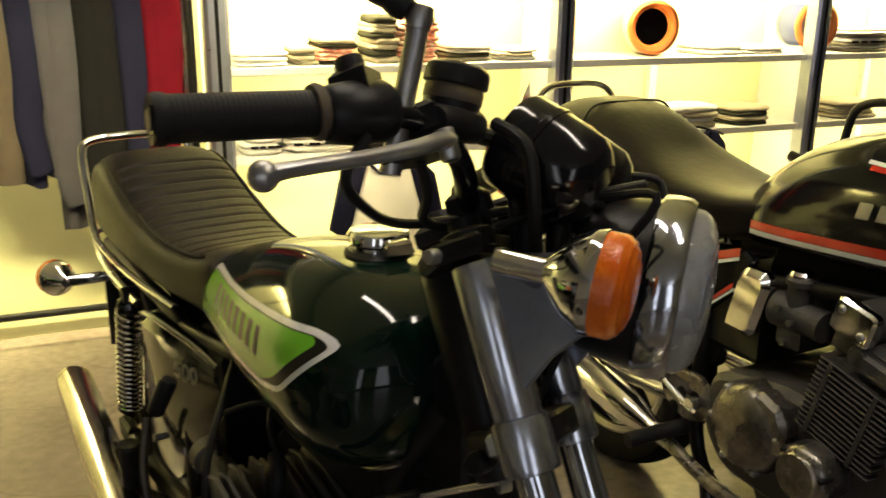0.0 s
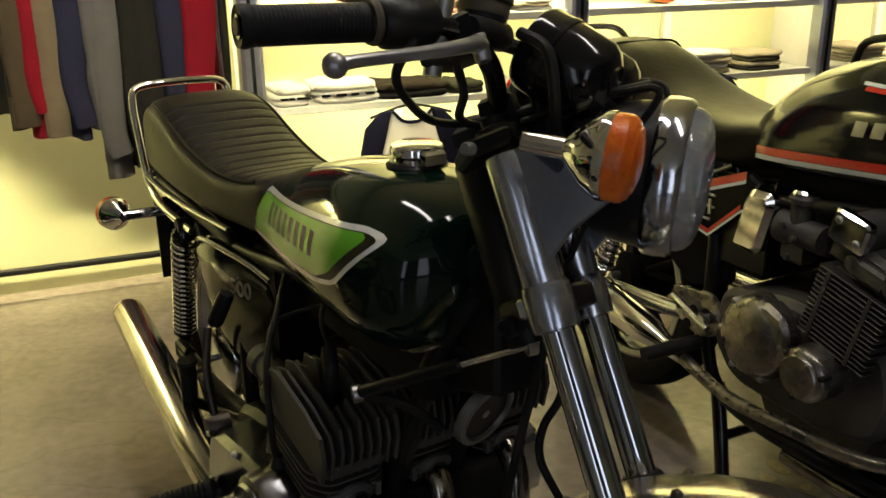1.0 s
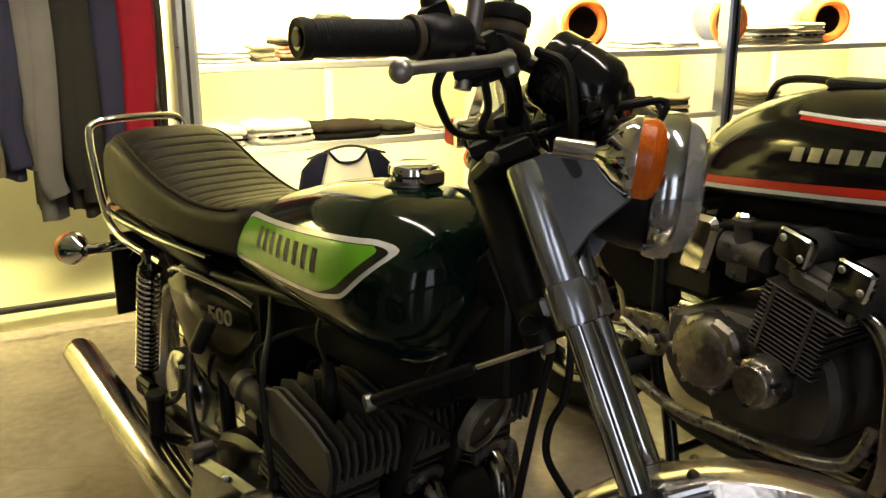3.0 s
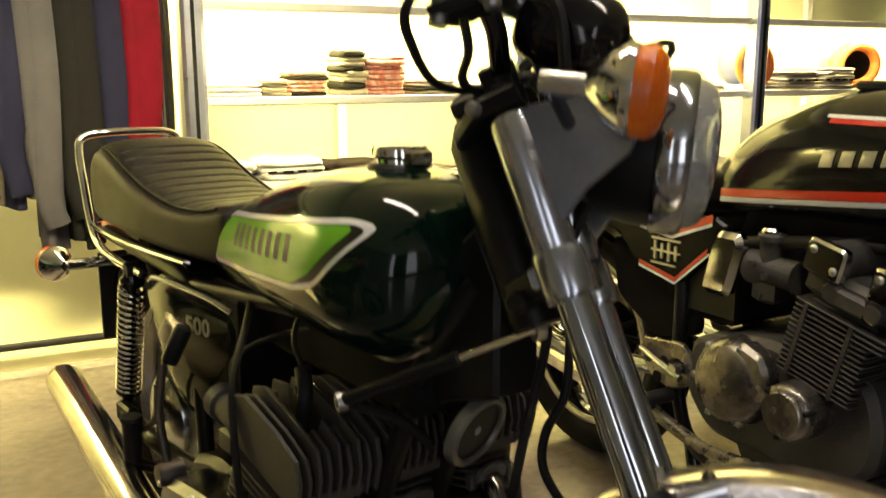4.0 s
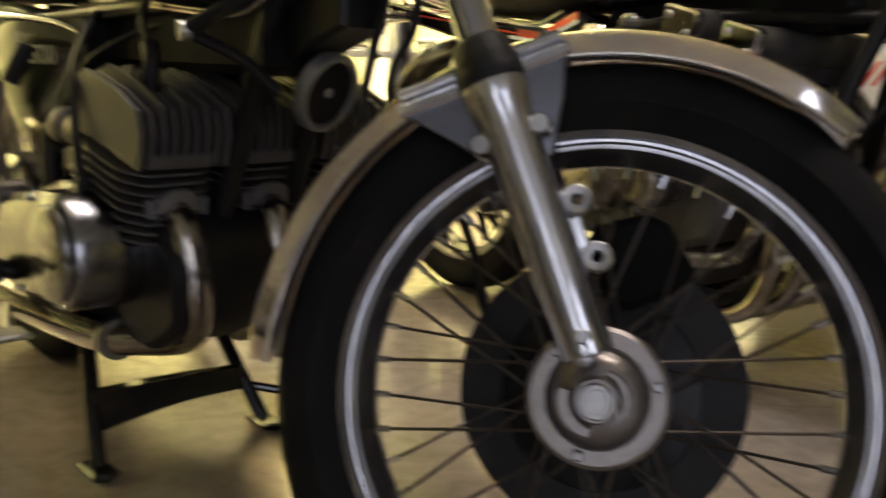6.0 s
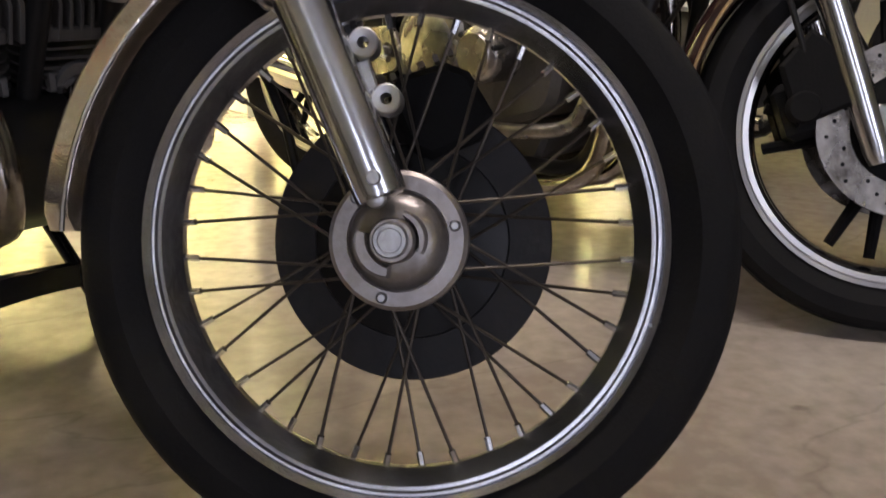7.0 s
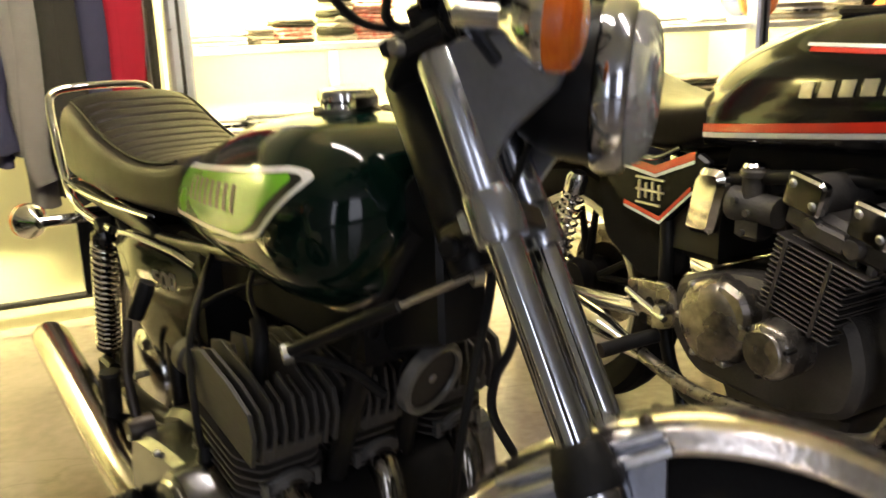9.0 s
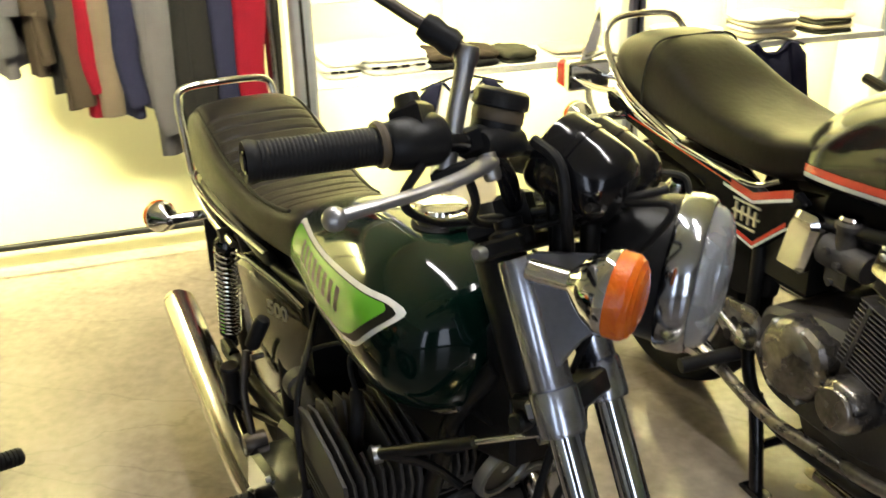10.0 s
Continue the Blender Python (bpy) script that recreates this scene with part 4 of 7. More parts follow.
part("knuckle", lathe([(0.0, -0.02), (0.012, -0.019), (0.0145, -0.01), (0.0125, 0.0), (0.0145, 0.012), (0.012, 0.022), (0.0, 0.024)], (0.024, -0.178, 0.95), (-0.549, -0.39, 0.739), 16), RUBBER, mir, "black rubber knuckle", FORK)
lever = part("brake_lever", join(tube([(0.03, -0.158, 0.82, 0.011), (0.034, -0.185, 0.815, 0.0105), (0.026, -0.225, 0.806, 0.009), (0.004, -0.275, 0.799, 0.008), (-0.022, -0.322, 0.795, 0.0078), (-0.036, -0.342, 0.793, 0.0085)], 0.008, 14, 5, flat=0.75),
                                 lathe([(0.0112 * math.sin(math.pi * k / 10), -0.0112 * math.cos(math.pi * k / 10)) for k in range(11)], (-0.038, -0.345, 0.792), Z, 20)), LEVERMETAL, bike, "satin alloy brake lever with ball end", FORK)
part("pivot", lathe([(0.0, -0.014), (0.007, -0.014), (0.009, -0.011), (0.009, 0.013)], (0.033, -0.165, 0.815), Z, 12), SATIN, lever, m=FORK)
part("clutch_lever", tube([(0.03, 0.158, 0.82, 0.010), (0.026, 0.225, 0.806, 0.0085), (0.004, 0.275, 0.799, 0.008), (-0.036, 0.342, 0.793, 0.011)], 0.008, 12, 5), POLISHED, bike, m=FORK)
part("lever_perch", lathe([(0.012, -0.014), (0.019, -0.014), (0.019, 0.014), (0.012, 0.014)], (0.012, 0.155, 0.845), (-0.1, 1, 0), 20), PLASTIC, bike, m=FORK)
# instruments
for q, nm in ((-1, "tachometer"), (1, "speedometer")):
    ax = Vector((-0.62, 0, 0.78))
    at = Vector((0.086, q * 0.05 - 0.006, 0.796))
    pod = part(nm, lathe([(0.0, -0.055), (0.03, -0.054), (0.04, -0.046), (0.0465, -0.036), (0.048, -0.01), (0.048, 0.006), (0.0495, 0.007), (0.0495, 0.013), (0.048, 0.014), (0.048, 0.036), (0.0445, 0.042), (0.043, 0.038)], at, ax, 40), GLOSSBLACK, bike, "black round instrument", FORK)
    part("dial", lathe([(0.0, 0.036), (0.043, 0.036)], at, ax, 32), BLACKINK, pod, m=FORK)
    part("glass", lathe([(0.0, 0.0405), (0.043, 0.0395), (0.043, 0.0385), (0.0, 0.0395)], at, ax, 32), GLASS, pod, m=FORK)
    part("drive_cable", tube([tuple(at - ax * 0.06), tuple(at - ax * 0.09 + Vector((0.03, q * 0.02, 0))), (0.06, q * 0.05, 0.66), (0.0, q * 0.045, 0.6), (-0.03, q * 0.03, 0.56)], 0.0042, 8, 6), RUBBER, pod, m=FORK)
part("instrument_bracket", join(box(0.03, 0.1, -0.09, 0.1, 0.746, 0.752, 0.002), tube([(0.1, -0.11, 0.752), (0.11, 0, 0.75), (0.1, 0.12, 0.752)], 0.005, 8, 4)), FRAMEBLACK, bike, m=FORK)
part("wiring_loom", join(tube([(0.0, -0.15, 0.815), (-0.01, -0.125, 0.79), (-0.03, -0.1, 0.775), (-0.02, -0.07, 0.765), (0.04, -0.04, 0.75), (0.09, 0, 0.72)], 0.005, 8, 6),
                         tube([(-0.012, -0.215, 0.832), (-0.036, -0.225, 0.806), (-0.048, -0.19, 0.79), (-0.055, -0.112, 0.778), (-0.02, -0.06, 0.772), (0.1, -0.05, 0.756), (0.16, -0.02, 0.752)], 0.0048, 10, 6),
                         tube([(0.03, -0.09, 0.84), (0.05, -0.06, 0.82), (0.045, -0.055, 0.76), (0.02, -0.05, 0.68), (-0.03, -0.03, 0.6)], 0.0085, 10, 6),
                         tube([(0.06, -0.1, 0.835), (0.085, -0.115, 0.80), (0.07, -0.1, 0.74), (0.04, -0.05, 0.68)], 0.0065, 10, 6),
                         tube([(0.0, 0.1, 0.83), (0.05, 0.1, 0.80), (0.05, 0.07, 0.74), (-0.02, 0.03, 0.66)], 0.007, 10, 6),
                         tube([(0.13, 0.05, 0.78), (0.165, 0.06, 0.76), (0.15, 0.05, 0.72), (0.1, 0.03, 0.7)], 0.004, 8, 6)), RUBBER, bike, "black cables and brake hose", FORK)
for k in range(4):
    part("bulb_holder", lathe([(0.0, -0.03), (0.011, -0.03), (0.013, 0.02), (0.0, 0.025)], (0.05 + 0.02 * k, -0.06 + 0.035 * k, 0.735), (0.3, 0.1, 1), 14), PLASTIC, bike, m=FORK)
part("ignition_switch", join(lathe([(0.0, 0.02), (0.015, 0.02), (0.017, 0.015), (0.017, -0.03), (0, -0.03)], (-0.055, 0.005, 0.775), Z, 20), box(-0.06, 0.0, -0.06, -0.035, 0.75, 0.775, 0.006)), PLASTIC, bike, m=FORK)
part("steering_bolt", lathe([(0.0, -0.016), (0.009, -0.016), (0.012, -0.012), (0.012, 0.006), (0.009, 0.012)], (-0.055, -0.055, 0.545), (0.3, 1, 0), 16), FRAMEBLACK, bike, "steering damper mount", FORK)

# frame, tank and seat (the motorcycle's own frame)
RUNS = [([(-0.37, 0, 0.80), (-0.6, 0, 0.74), (-0.95, 0, 0.70)], 0.018)]
for q in (-1, 1):
    RUNS += [([(-0.40, q * 0.03, 0.79), (-0.477, q * 0.05, 0.68), (-0.53, q * 0.05, 0.56), (-0.59, q * 0.055, 0.42), (-0.615, q * 0.065, 0.286), (-0.66, q * 0.09, 0.215)], 0.0155),
             ([(-0.66, q * 0.09, 0.215), (-0.75, q * 0.11, 0.205), (-0.9, q * 0.12, 0.21), (-1.0, q * 0.12, 0.28), (-1.05, q * 0.11, 0.5), (-1.08, q * 0.1, 0.66), (-1.3, q * 0.105, 0.69), (-1.55, q * 0.1, 0.70)], 0.0145),
             ([(-0.38, q * 0.02, 0.70), (-0.7, q * 0.06, 0.69), (-1.08, q * 0.1, 0.67)], 0.0125),
             ([(-1.04, q * 0.11, 0.33), (-1.2, q * 0.13, 0.335), (-1.39, q * 0.135, 0.345)], 0.017),
             ([(-1.05, q * 0.11, 0.45), (-1.16, q * 0.11, 0.58), (-1.26, q * 0.11, 0.68)], 0.011)]
for run, r in RUNS:
    part("frame_tube", tube(run, r, 12, 5), FRAMEBLACK, bike, "black frame tube")
part("head_gusset", prism([(-0.40, 0.86), (-0.36, 0.80), (-0.36, 0.66), (-0.47, 0.62), (-0.55, 0.69), (-0.55, 0.74)], -0.035, 0.035, "y", 0.006), FRAMEBLACK, bike)
part("head_tube", lathe([(0.026, 0.55), (0.03, 0.555), (0.03, 0.72), (0.026, 0.725)], (-0.055, 0, 0), Z, 24), FRAMEBLACK, bike, m=FORK)


def track(x, rows):
    """A smooth value along x from rows (x, value)."""
    xs, vs = zip(*rows)
    return float(np.interp(x, xs, vs))


def smoothed(rows):
    pts = smooth_path([(a, b, 0) for a, b in rows], 8)
    return [(float(p[0]), float(p[1])) for p in pts]


T_W = smoothed([(-1.07, 0.06), (-1.0, 0.094), (-0.9, 0.113), (-0.75, 0.138), (-0.6, 0.152), (-0.52, 0.15), (-0.47, 0.136), (-0.44, 0.108), (-0.42, 0.06)])
T_TOP = smoothed([(-1.07, 0.76), (-1.0, 0.815), (-0.9, 0.852), (-0.75, 0.893), (-0.6, 0.91), (-0.52, 0.904), (-0.47, 0.89), (-0.44, 0.868), (-0.42, 0.835)])
T_BOT = smoothed([(-1.07, 0.69), (-1.0, 0.688), (-0.9, 0.69), (-0.75, 0.684), (-0.6, 0.672), (-0.52, 0.67), (-0.47, 0.69), (-0.44, 0.715), (-0.42, 0.77)])
T_MID = smoothed([(-1.07, 0.72), (-1.0, 0.735), (-0.9, 0.745), (-0.75, 0.758), (-0.6, 0.772), (-0.52, 0.78), (-0.47, 0.79), (-0.44, 0.80), (-0.42, 0.805)])


def tank_y(x, z, off=0.0):
    """Half width of the tank at a station and a height."""
    w, top, bot, mid = track(x, T_W), track(x, T_TOP), track(x, T_BOT), track(x, T_MID)
    d, p = ((z - mid) / (top - mid), 2.3) if z > mid else ((mid - z) / (mid - bot), 2.6)
    return w * max(0.0, 1 - min(1, d) ** p) ** (1 / p) + off


def tank_shape():
    rings = []
    for i in range(41):
        x = -1.07 + 0.65 * (0.5 - 0.5 * math.cos(math.pi * i / 40))
        top, bot, mid, w = track(x, T_TOP), track(x, T_BOT), track(x, T_MID), track(x, T_W)
        ring = []
        for k in range(48):
            t = 2 * math.pi * k / 48
            c, s = math.cos(t), math.sin(t)
            p = 2.3 if s > 0 else 2.6
            ring.append((x, math.copysign(abs(c) ** (2 / p), c) * w, mid + math.copysign(abs(s) ** (2 / p), s) * ((top - mid) if s > 0 else (mid - bot))))
        rings.append(ring)
    return loft(rings)


tank = part("tank", tank_shape(), GREENBLACK, bike, "glossy dark green fuel tank", sharp=50)
part("tank_seam", tube([(x, -tank_y(x, track(x, T_BOT) + 0.006) - 0.001, track(x, T_BOT) + 0.004) for x in np.linspace(-1.05, -0.45, 24)], 0.004, 8, 1), OLDCHROME, tank, "bright lower seam")


def decal(poly, off, q, n=60, m=22):
    """A thin film on the tank's flank inside an outline in (x, z)."""
    xs = [p[0] for p in poly]
    x0, x1 = min(xs), max(xs)
    vs, fs = [], []
    for i in range(n + 1):
        x = x0 + (x1 - x0) * (0.001 + 0.998 * i / n)
        zs = []
        for (ax, az), (bx, bz) in zip(poly, poly[1:] + poly[:1]):
            if (ax - x) * (bx - x) <= 0 and ax != bx:
                zs.append(az + (bz - az) * (x - ax) / (bx - ax))
        lo, hi = min(zs), max(zs)
        for j in range(m + 1):
            z = lo + (hi - lo) * j / m
            d = 0.004
            y = tank_y(x, z)
            nx, nz = (tank_y(x + d, z) - tank_y(x - d, z)) / (2 * d), (tank_y(x, z + d) - tank_y(x, z - d)) / (2 * d)
            k = off / math.sqrt(1 + min(nx * nx + nz * nz, 30))
            vs.append((x - nx * k, q * (y + k), z - nz * k))
        if i:
            b = i * (m + 1)
            fs += [(b + j, b + j + 1, b - m - 1 + j + 1, b - m - 1 + j) for j in range(m)]
    return vs, fs


def rounded(poly, r, n=6):
    out = []
    P = [Vector(p) for p in poly]
    for i, p in enumerate(P):
        a, b = (P[i - 1] - p), (P[(i + 1) % len(P)] - p)
        ra = min(r, a.length / 2.2, b.length / 2.2)
        a, b = p + a.normalized() * ra, p + b.normalized() * ra
        for k in range(n + 1):
            t = k / n
            out.append(tuple(a * (1 - t) ** 2 + p * 2 * t * (1 - t) + b * t * t))
    return out


def inset(poly, d):
    P = [Vector(p) for p in poly]
    area = sum(a.x * b.y - b.x * a.y for a, b in zip(P, P[1:] + P[:1]))
    s = 1 if area > 0 else -1
    out = []
    for i, p in enumerate(P):
        a, b = (p - P[i - 1]).normalized(), (P[(i + 1) % len(P)] - p).normalized()
        na, nb = Vector((-a.y, a.x)) * s, Vector((-b.y, b.x)) * s
        out.append(tuple(p + (na + nb) * (d / max(1 + na.dot(nb), 0.35))))
    return out


FLASH = [(-0.992, 0.731), (-0.63, 0.757), (-0.565, 0.772), (-0.47, 0.856), (-0.515, 0.862), (-0.96, 0.814)]
for q in (-1, 1):
    part("flash_border", decal(rounded(FLASH, 0.02), 0.0006, q), WHITE, tank, "white outline")
    part("flash_shadow", decal(rounded(inset(FLASH, 0.007), 0.015), 0.001, q), BLACKINK, tank)
    fl = part("flash", decal(rounded(inset(FLASH, 0.0085)[:2] + [(-0.583, 0.785), (-0.51, 0.847)] + inset(FLASH, 0.0085)[4:], 0.012), 0.0014, q), LIME, tank, "lime green flash")
    for k in range(8):
        x = -0.875 + 0.031 * k
        part("letter_bar", decal([(x, 0.774 + 0.0022 * k), (x + 0.017, 0.775 + 0.0022 * k), (x + 0.017, 0.81 + 0.0022 * k), (x, 0.809 + 0.0022 * k)], 0.0018, q, 4, 4), BLACKINK, fl)
cap = part("filler_cap", lathe([(0.0, 0.034), (0.028, 0.034), (0.036, 0.031), (0.038, 0.026), (0.038, 0.018), (0.034, 0.014), (0.034, 0.0)], (-0.605, 0.005, 0.906), Z, 36), CHROME, bike, "chrome filler cap")
part("cap_ring", lathe([(0.036, 0.0), (0.044, 0.002), (0.044, 0.008), (0.039, 0.012)], (-0.605, 0.005, 0.902), Z, 36), PLASTIC, cap)
part("latch", box(-0.575, -0.555, -0.012, 0.022, 0.912, 0.934, 0.004), CHROME, cap)

# seat
S_TOP = smoothed([(-1.60, 0.80), (-1.588, 0.85), (-1.545, 0.888), (-1.48, 0.898), (-1.4, 0.88), (-1.28, 0.838), (-1.15, 0.812), (-1.05, 0.812), (-0.97, 0.825), (-0.95, 0.80)])
S_W = smoothed([(-1.60, 0.08), (-1.588, 0.108), (-1.545, 0.126), (-1.48, 0.133), (-1.4, 0.137), (-1.28, 0.135), (-1.15, 0.125), (-1.05, 0.112), (-0.97, 0.098), (-0.95, 0.085)])


def seat_shape():
    rings = []
    for i in range(181):
        x = -1.60 + 0.65 * i / 180
        top, w = track(x, S_TOP), track(x, S_W)
        bot = 0.71
        pleat = 0.0035 - 0.0042 * max(0, 1 - abs(math.sin((x + 1.02) / 0.036 * math.pi)) * 2.4) if -1.44 < x < -1.01 else 0.0035
        ring = []
        for k in range(44):
            t = 2 * math.pi * k / 44
            c, s = math.cos(t), math.sin(t)
            y = math.copysign(abs(c) ** 0.55, c) * w
            z = (top + bot) / 2 + math.copysign(abs(s) ** 0.5, s) * (top - bot) / 2
            if s > 0.2 and abs(y) < w * 0.83:
                z += pleat - 0.0035
            if abs(abs(y) - w * 0.86) < w * 0.03 and s > 0:
                z -= 0.003
            ring.append((x, y, z))
        rings.append(ring)
    return loft(rings)


seat = part("seat", seat_shape(), VINYL, bike, "dark vinyl seat with cross pleats and piping", sharp=60)
for q in (-1, 1):
    pts = [(x, q * track(x, S_W) * 0.84, track(x, S_TOP) - 0.086 * (track(x, S_TOP) - 0.71) + 0.0006) for x in np.linspace(-1.5, -1.0, 24)]
    part("piping", tube(pts, 0.0032, 8, 1), RUBBER, seat)
    part("seat_trim", tube([(-1.592, q * 0.09, 0.722), (-1.54, q * 0.129, 0.719), (-1.3, q * 0.138, 0.717), (-1.06, q * 0.12, 0.715)], 0.0075, 10, 5, flat=0.6), CHROME, seat, "chrome trim strip")
part("piping", tube([(-1.5, -0.1105, 0.88), (-1.54, -0.08, 0.884), (-1.56, -0.03, 0.882), (-1.56, 0.03, 0.882), (-1.54, 0.08, 0.884), (-1.5, 0.1105, 0.88)], 0.0032, 8, 5), RUBBER, seat)
RAIL = [(-1.26, 0.128, 0.66), (-1.42, 0.128, 0.664), (-1.54, 0.122, 0.678), (-1.592, 0.119, 0.715), (-1.628, 0.117, 0.79), (-1.655, 0.115, 0.862), (-1.664, 0.102, 0.893), (-1.662, 0.05, 0.902)]
part("grab_rail", tube([(x, -y, z) for x, y, z in RAIL] + [(x, y, z) for x, y, z in reversed(RAIL)], 0.0085, 14, 6), CHROME, bike, "chrome grab rail")
# tail
part("rear_mudguard", moved(guard(0.335, 0.07, radians(35), radians(165), 0.02, 0.012), Matrix.Translation((-1.385, 0, 0.345))), GLOSSBLACK, bike, "black rear mudguard")
part("number_plate", box(-1.635, -1.629, -0.1, 0.1, 0.44, 0.64, 0.002), PLASTIC, bike, "dark blank plate holder")
tl = part("tail_light", box(-1.72, -1.64, -0.06, 0.06, 0.67, 0.74, 0.012), TAILRED, bike, "red tail light")
part("bracket", box(-1.645, -1.56, -0.03, 0.03, 0.66, 0.705, 0.006), FRAMEBLACK, tl)
indicator(bike, (-1.49, -0.11, 0.648), (-1.525, -0.213, 0.648), (-1, -0.3, 0), 0.036, None)
indicator(bike, (-1.49, 0.11, 0.648), (-1.525, 0.213, 0.648), (-1, 0.03, 0), 0.036, None)
part("indicator_arm", tube([(-1.49, -0.2, 0.648), (-1.49, 0.2, 0.648)], 0.008, 10, 1), FRAMEBLACK, bike)

# shocks
for q in (-1, 1):
    a, b = Vector((-1.318, q * 0.128, 0.66)), Vector((-1.42, q * 0.122, 0.352))
    d = (b - a)
    L = d.length
    sh = part("shock_absorber", lathe([(0.0, 0.0), (0.014, 0.0), (0.016, 0.01), (0.024, 0.02), (0.024, 0.03), (0.009, 0.032), (0.009, L * 0.55), (0.018, L * 0.56), (0.018, L * 0.86), (0.026, L * 0.87), (0.026, L * 0.885), (0.012, L * 0.9), (0.012, L)], a, d, 24), GLOSSBLACK, bike, "black shock absorber with chrome coil spring")
    dd, s, u = frame_of(d)
    helix = []
    turns = 19
    for k in range(turns * 14 + 1):
        h = 0.032 + (L * 0.87 - 0.034) * (k / (turns * 14)) ** 0.9
        t = 2 * math.pi * k / 14
        helix.append(a + dd * h + s * (0.0235 * math.cos(t)) + u * (0.0235 * math.sin(t)))
    part("spring", tube(helix, 0.0036, 8, 1), CHROME, sh, "chrome coil spring")
    for p in (a, b):
        part("eye", lathe([(0.0, -0.014), (0.014, -0.014), (0.016, -0.01), (0.016, 0.01), (0.014, 0.014), (0.0, 0.014)], p, (0, 1, 0), 20), RUBBER, sh)

def cover_out(x):
    return 0.139 - 0.2 * max(0.0, x + 1.15) ** 2 / (abs(x + 1.15) + 0.05) if x > -1.15 else 0.139


def cover_shape(poly, q, n=26):
    """A panel that bows inwards towards the engine, given its outline in (x, z)."""
    xs = [p[0] for p in poly]
    x0, x1 = min(xs), max(xs)
    rings = []
    for i in range(n + 1):
        x = x0 + (x1 - x0) * (0.004 + 0.992 * i / n)
        zs = [a[1] + (b[1] - a[1]) * (x - a[0]) / (b[0] - a[0]) for a, b in zip(poly, list(poly[1:]) + [poly[0]]) if (a[0] - x) * (b[0] - x) <= 0 and a[0] != b[0]]
        lo, hi = min(zs), max(zs)
        out = [(x, q * (cover_out(x) - 0.012 * abs(2 * u / 12 - 1) ** 4), lo + (hi - lo) * u / 12) for u in range(13)]
        rings.append(out + [(x, q * (cover_out(x) - 0.022), lo + (hi - lo) * u / 12) for u in range(12, -1, -1)])
    return loft(rings)


# side covers with the readable engine size
for q in (-1, 1):
    poly = [(-1.21, 0.655), (-1.17, 0.68), (-1.0, 0.672), (-0.925, 0.655), (-0.915, 0.61), (-0.95, 0.52), (-1.0, 0.455), (-1.08, 0.44), (-1.14, 0.48), (-1.20, 0.58)]
    sc = part("side_cover", cover_shape(rounded(poly, 0.03), q), SIDEGLOSS, bike, "glossy dark side cover", sharp=50)
    part("cover_strip", tube([(-1.2, q * 0.137, 0.662), (-1.15, q * 0.139, 0.676), (-1.0, q * (cover_out(-1.0) - 0.002), 0.667), (-0.93, q * (cover_out(-0.93) - 0.002), 0.652)], 0.005, 8, 5), POLISHED, sc)
    cu = bpy.data.curves.new("badge", "FONT")
    cu.body, cu.size, cu.extrude, cu.align_x, cu.align_y, cu.offset = "500", 0.042, 0.0012, "CENTER", "CENTER", 0.0006
    badge = new("badge", cu)
    badge.data.materials.append(SILVERINK)
    badge.matrix_world = pose(-1.02, q * (cover_out(-1.02) + 0.003), 0.612, 90, 0, 17 if q < 0 else 163)
    badge.parent = sc

# rear wheel and chain side
RW = Matrix.Translation((-1.365, 0, 0.326))
rear = spoke_wheel(bike, RW, 0.325, 0.105, 0.243, 0, 36, "rear_wheel")
part("brake_drum", lathe([(0.02, -0.075), (0.07, -0.073), (0.092, -0.062), (0.096, -0.05), (0.096, 0.03), (0.06, 0.05)], axis=(0, 1, 0), sides=48), POLISHED, rear, "polished drum brake", RW)
for q in (-1, 1):
    part("swingarm_end", box(-1.42, -1.35, q * 0.135 - 0.012, q * 0.135 + 0.012, 0.325, 0.368, 0.006), FRAMEBLACK, bike)
part("chain_guard", join(prism([(-1.4, 0.40), (-1.35, 0.45), (-1.0, 0.42), (-0.98, 0.38), (-1.0, 0.37), (-1.36, 0.40)], 0.07, 0.1, "y", 0.004)), GLOSSBLACK, bike)

# engine: three finned cylinders leaning ahead
LEAN_E = radians(12)
E0 = Vector((-0.68, 0, 0.40))
eng = Matrix.Translation(E0) @ Matrix.Rotation(LEAN_E, 4, "Y")     # z up the cylinders, x ahead


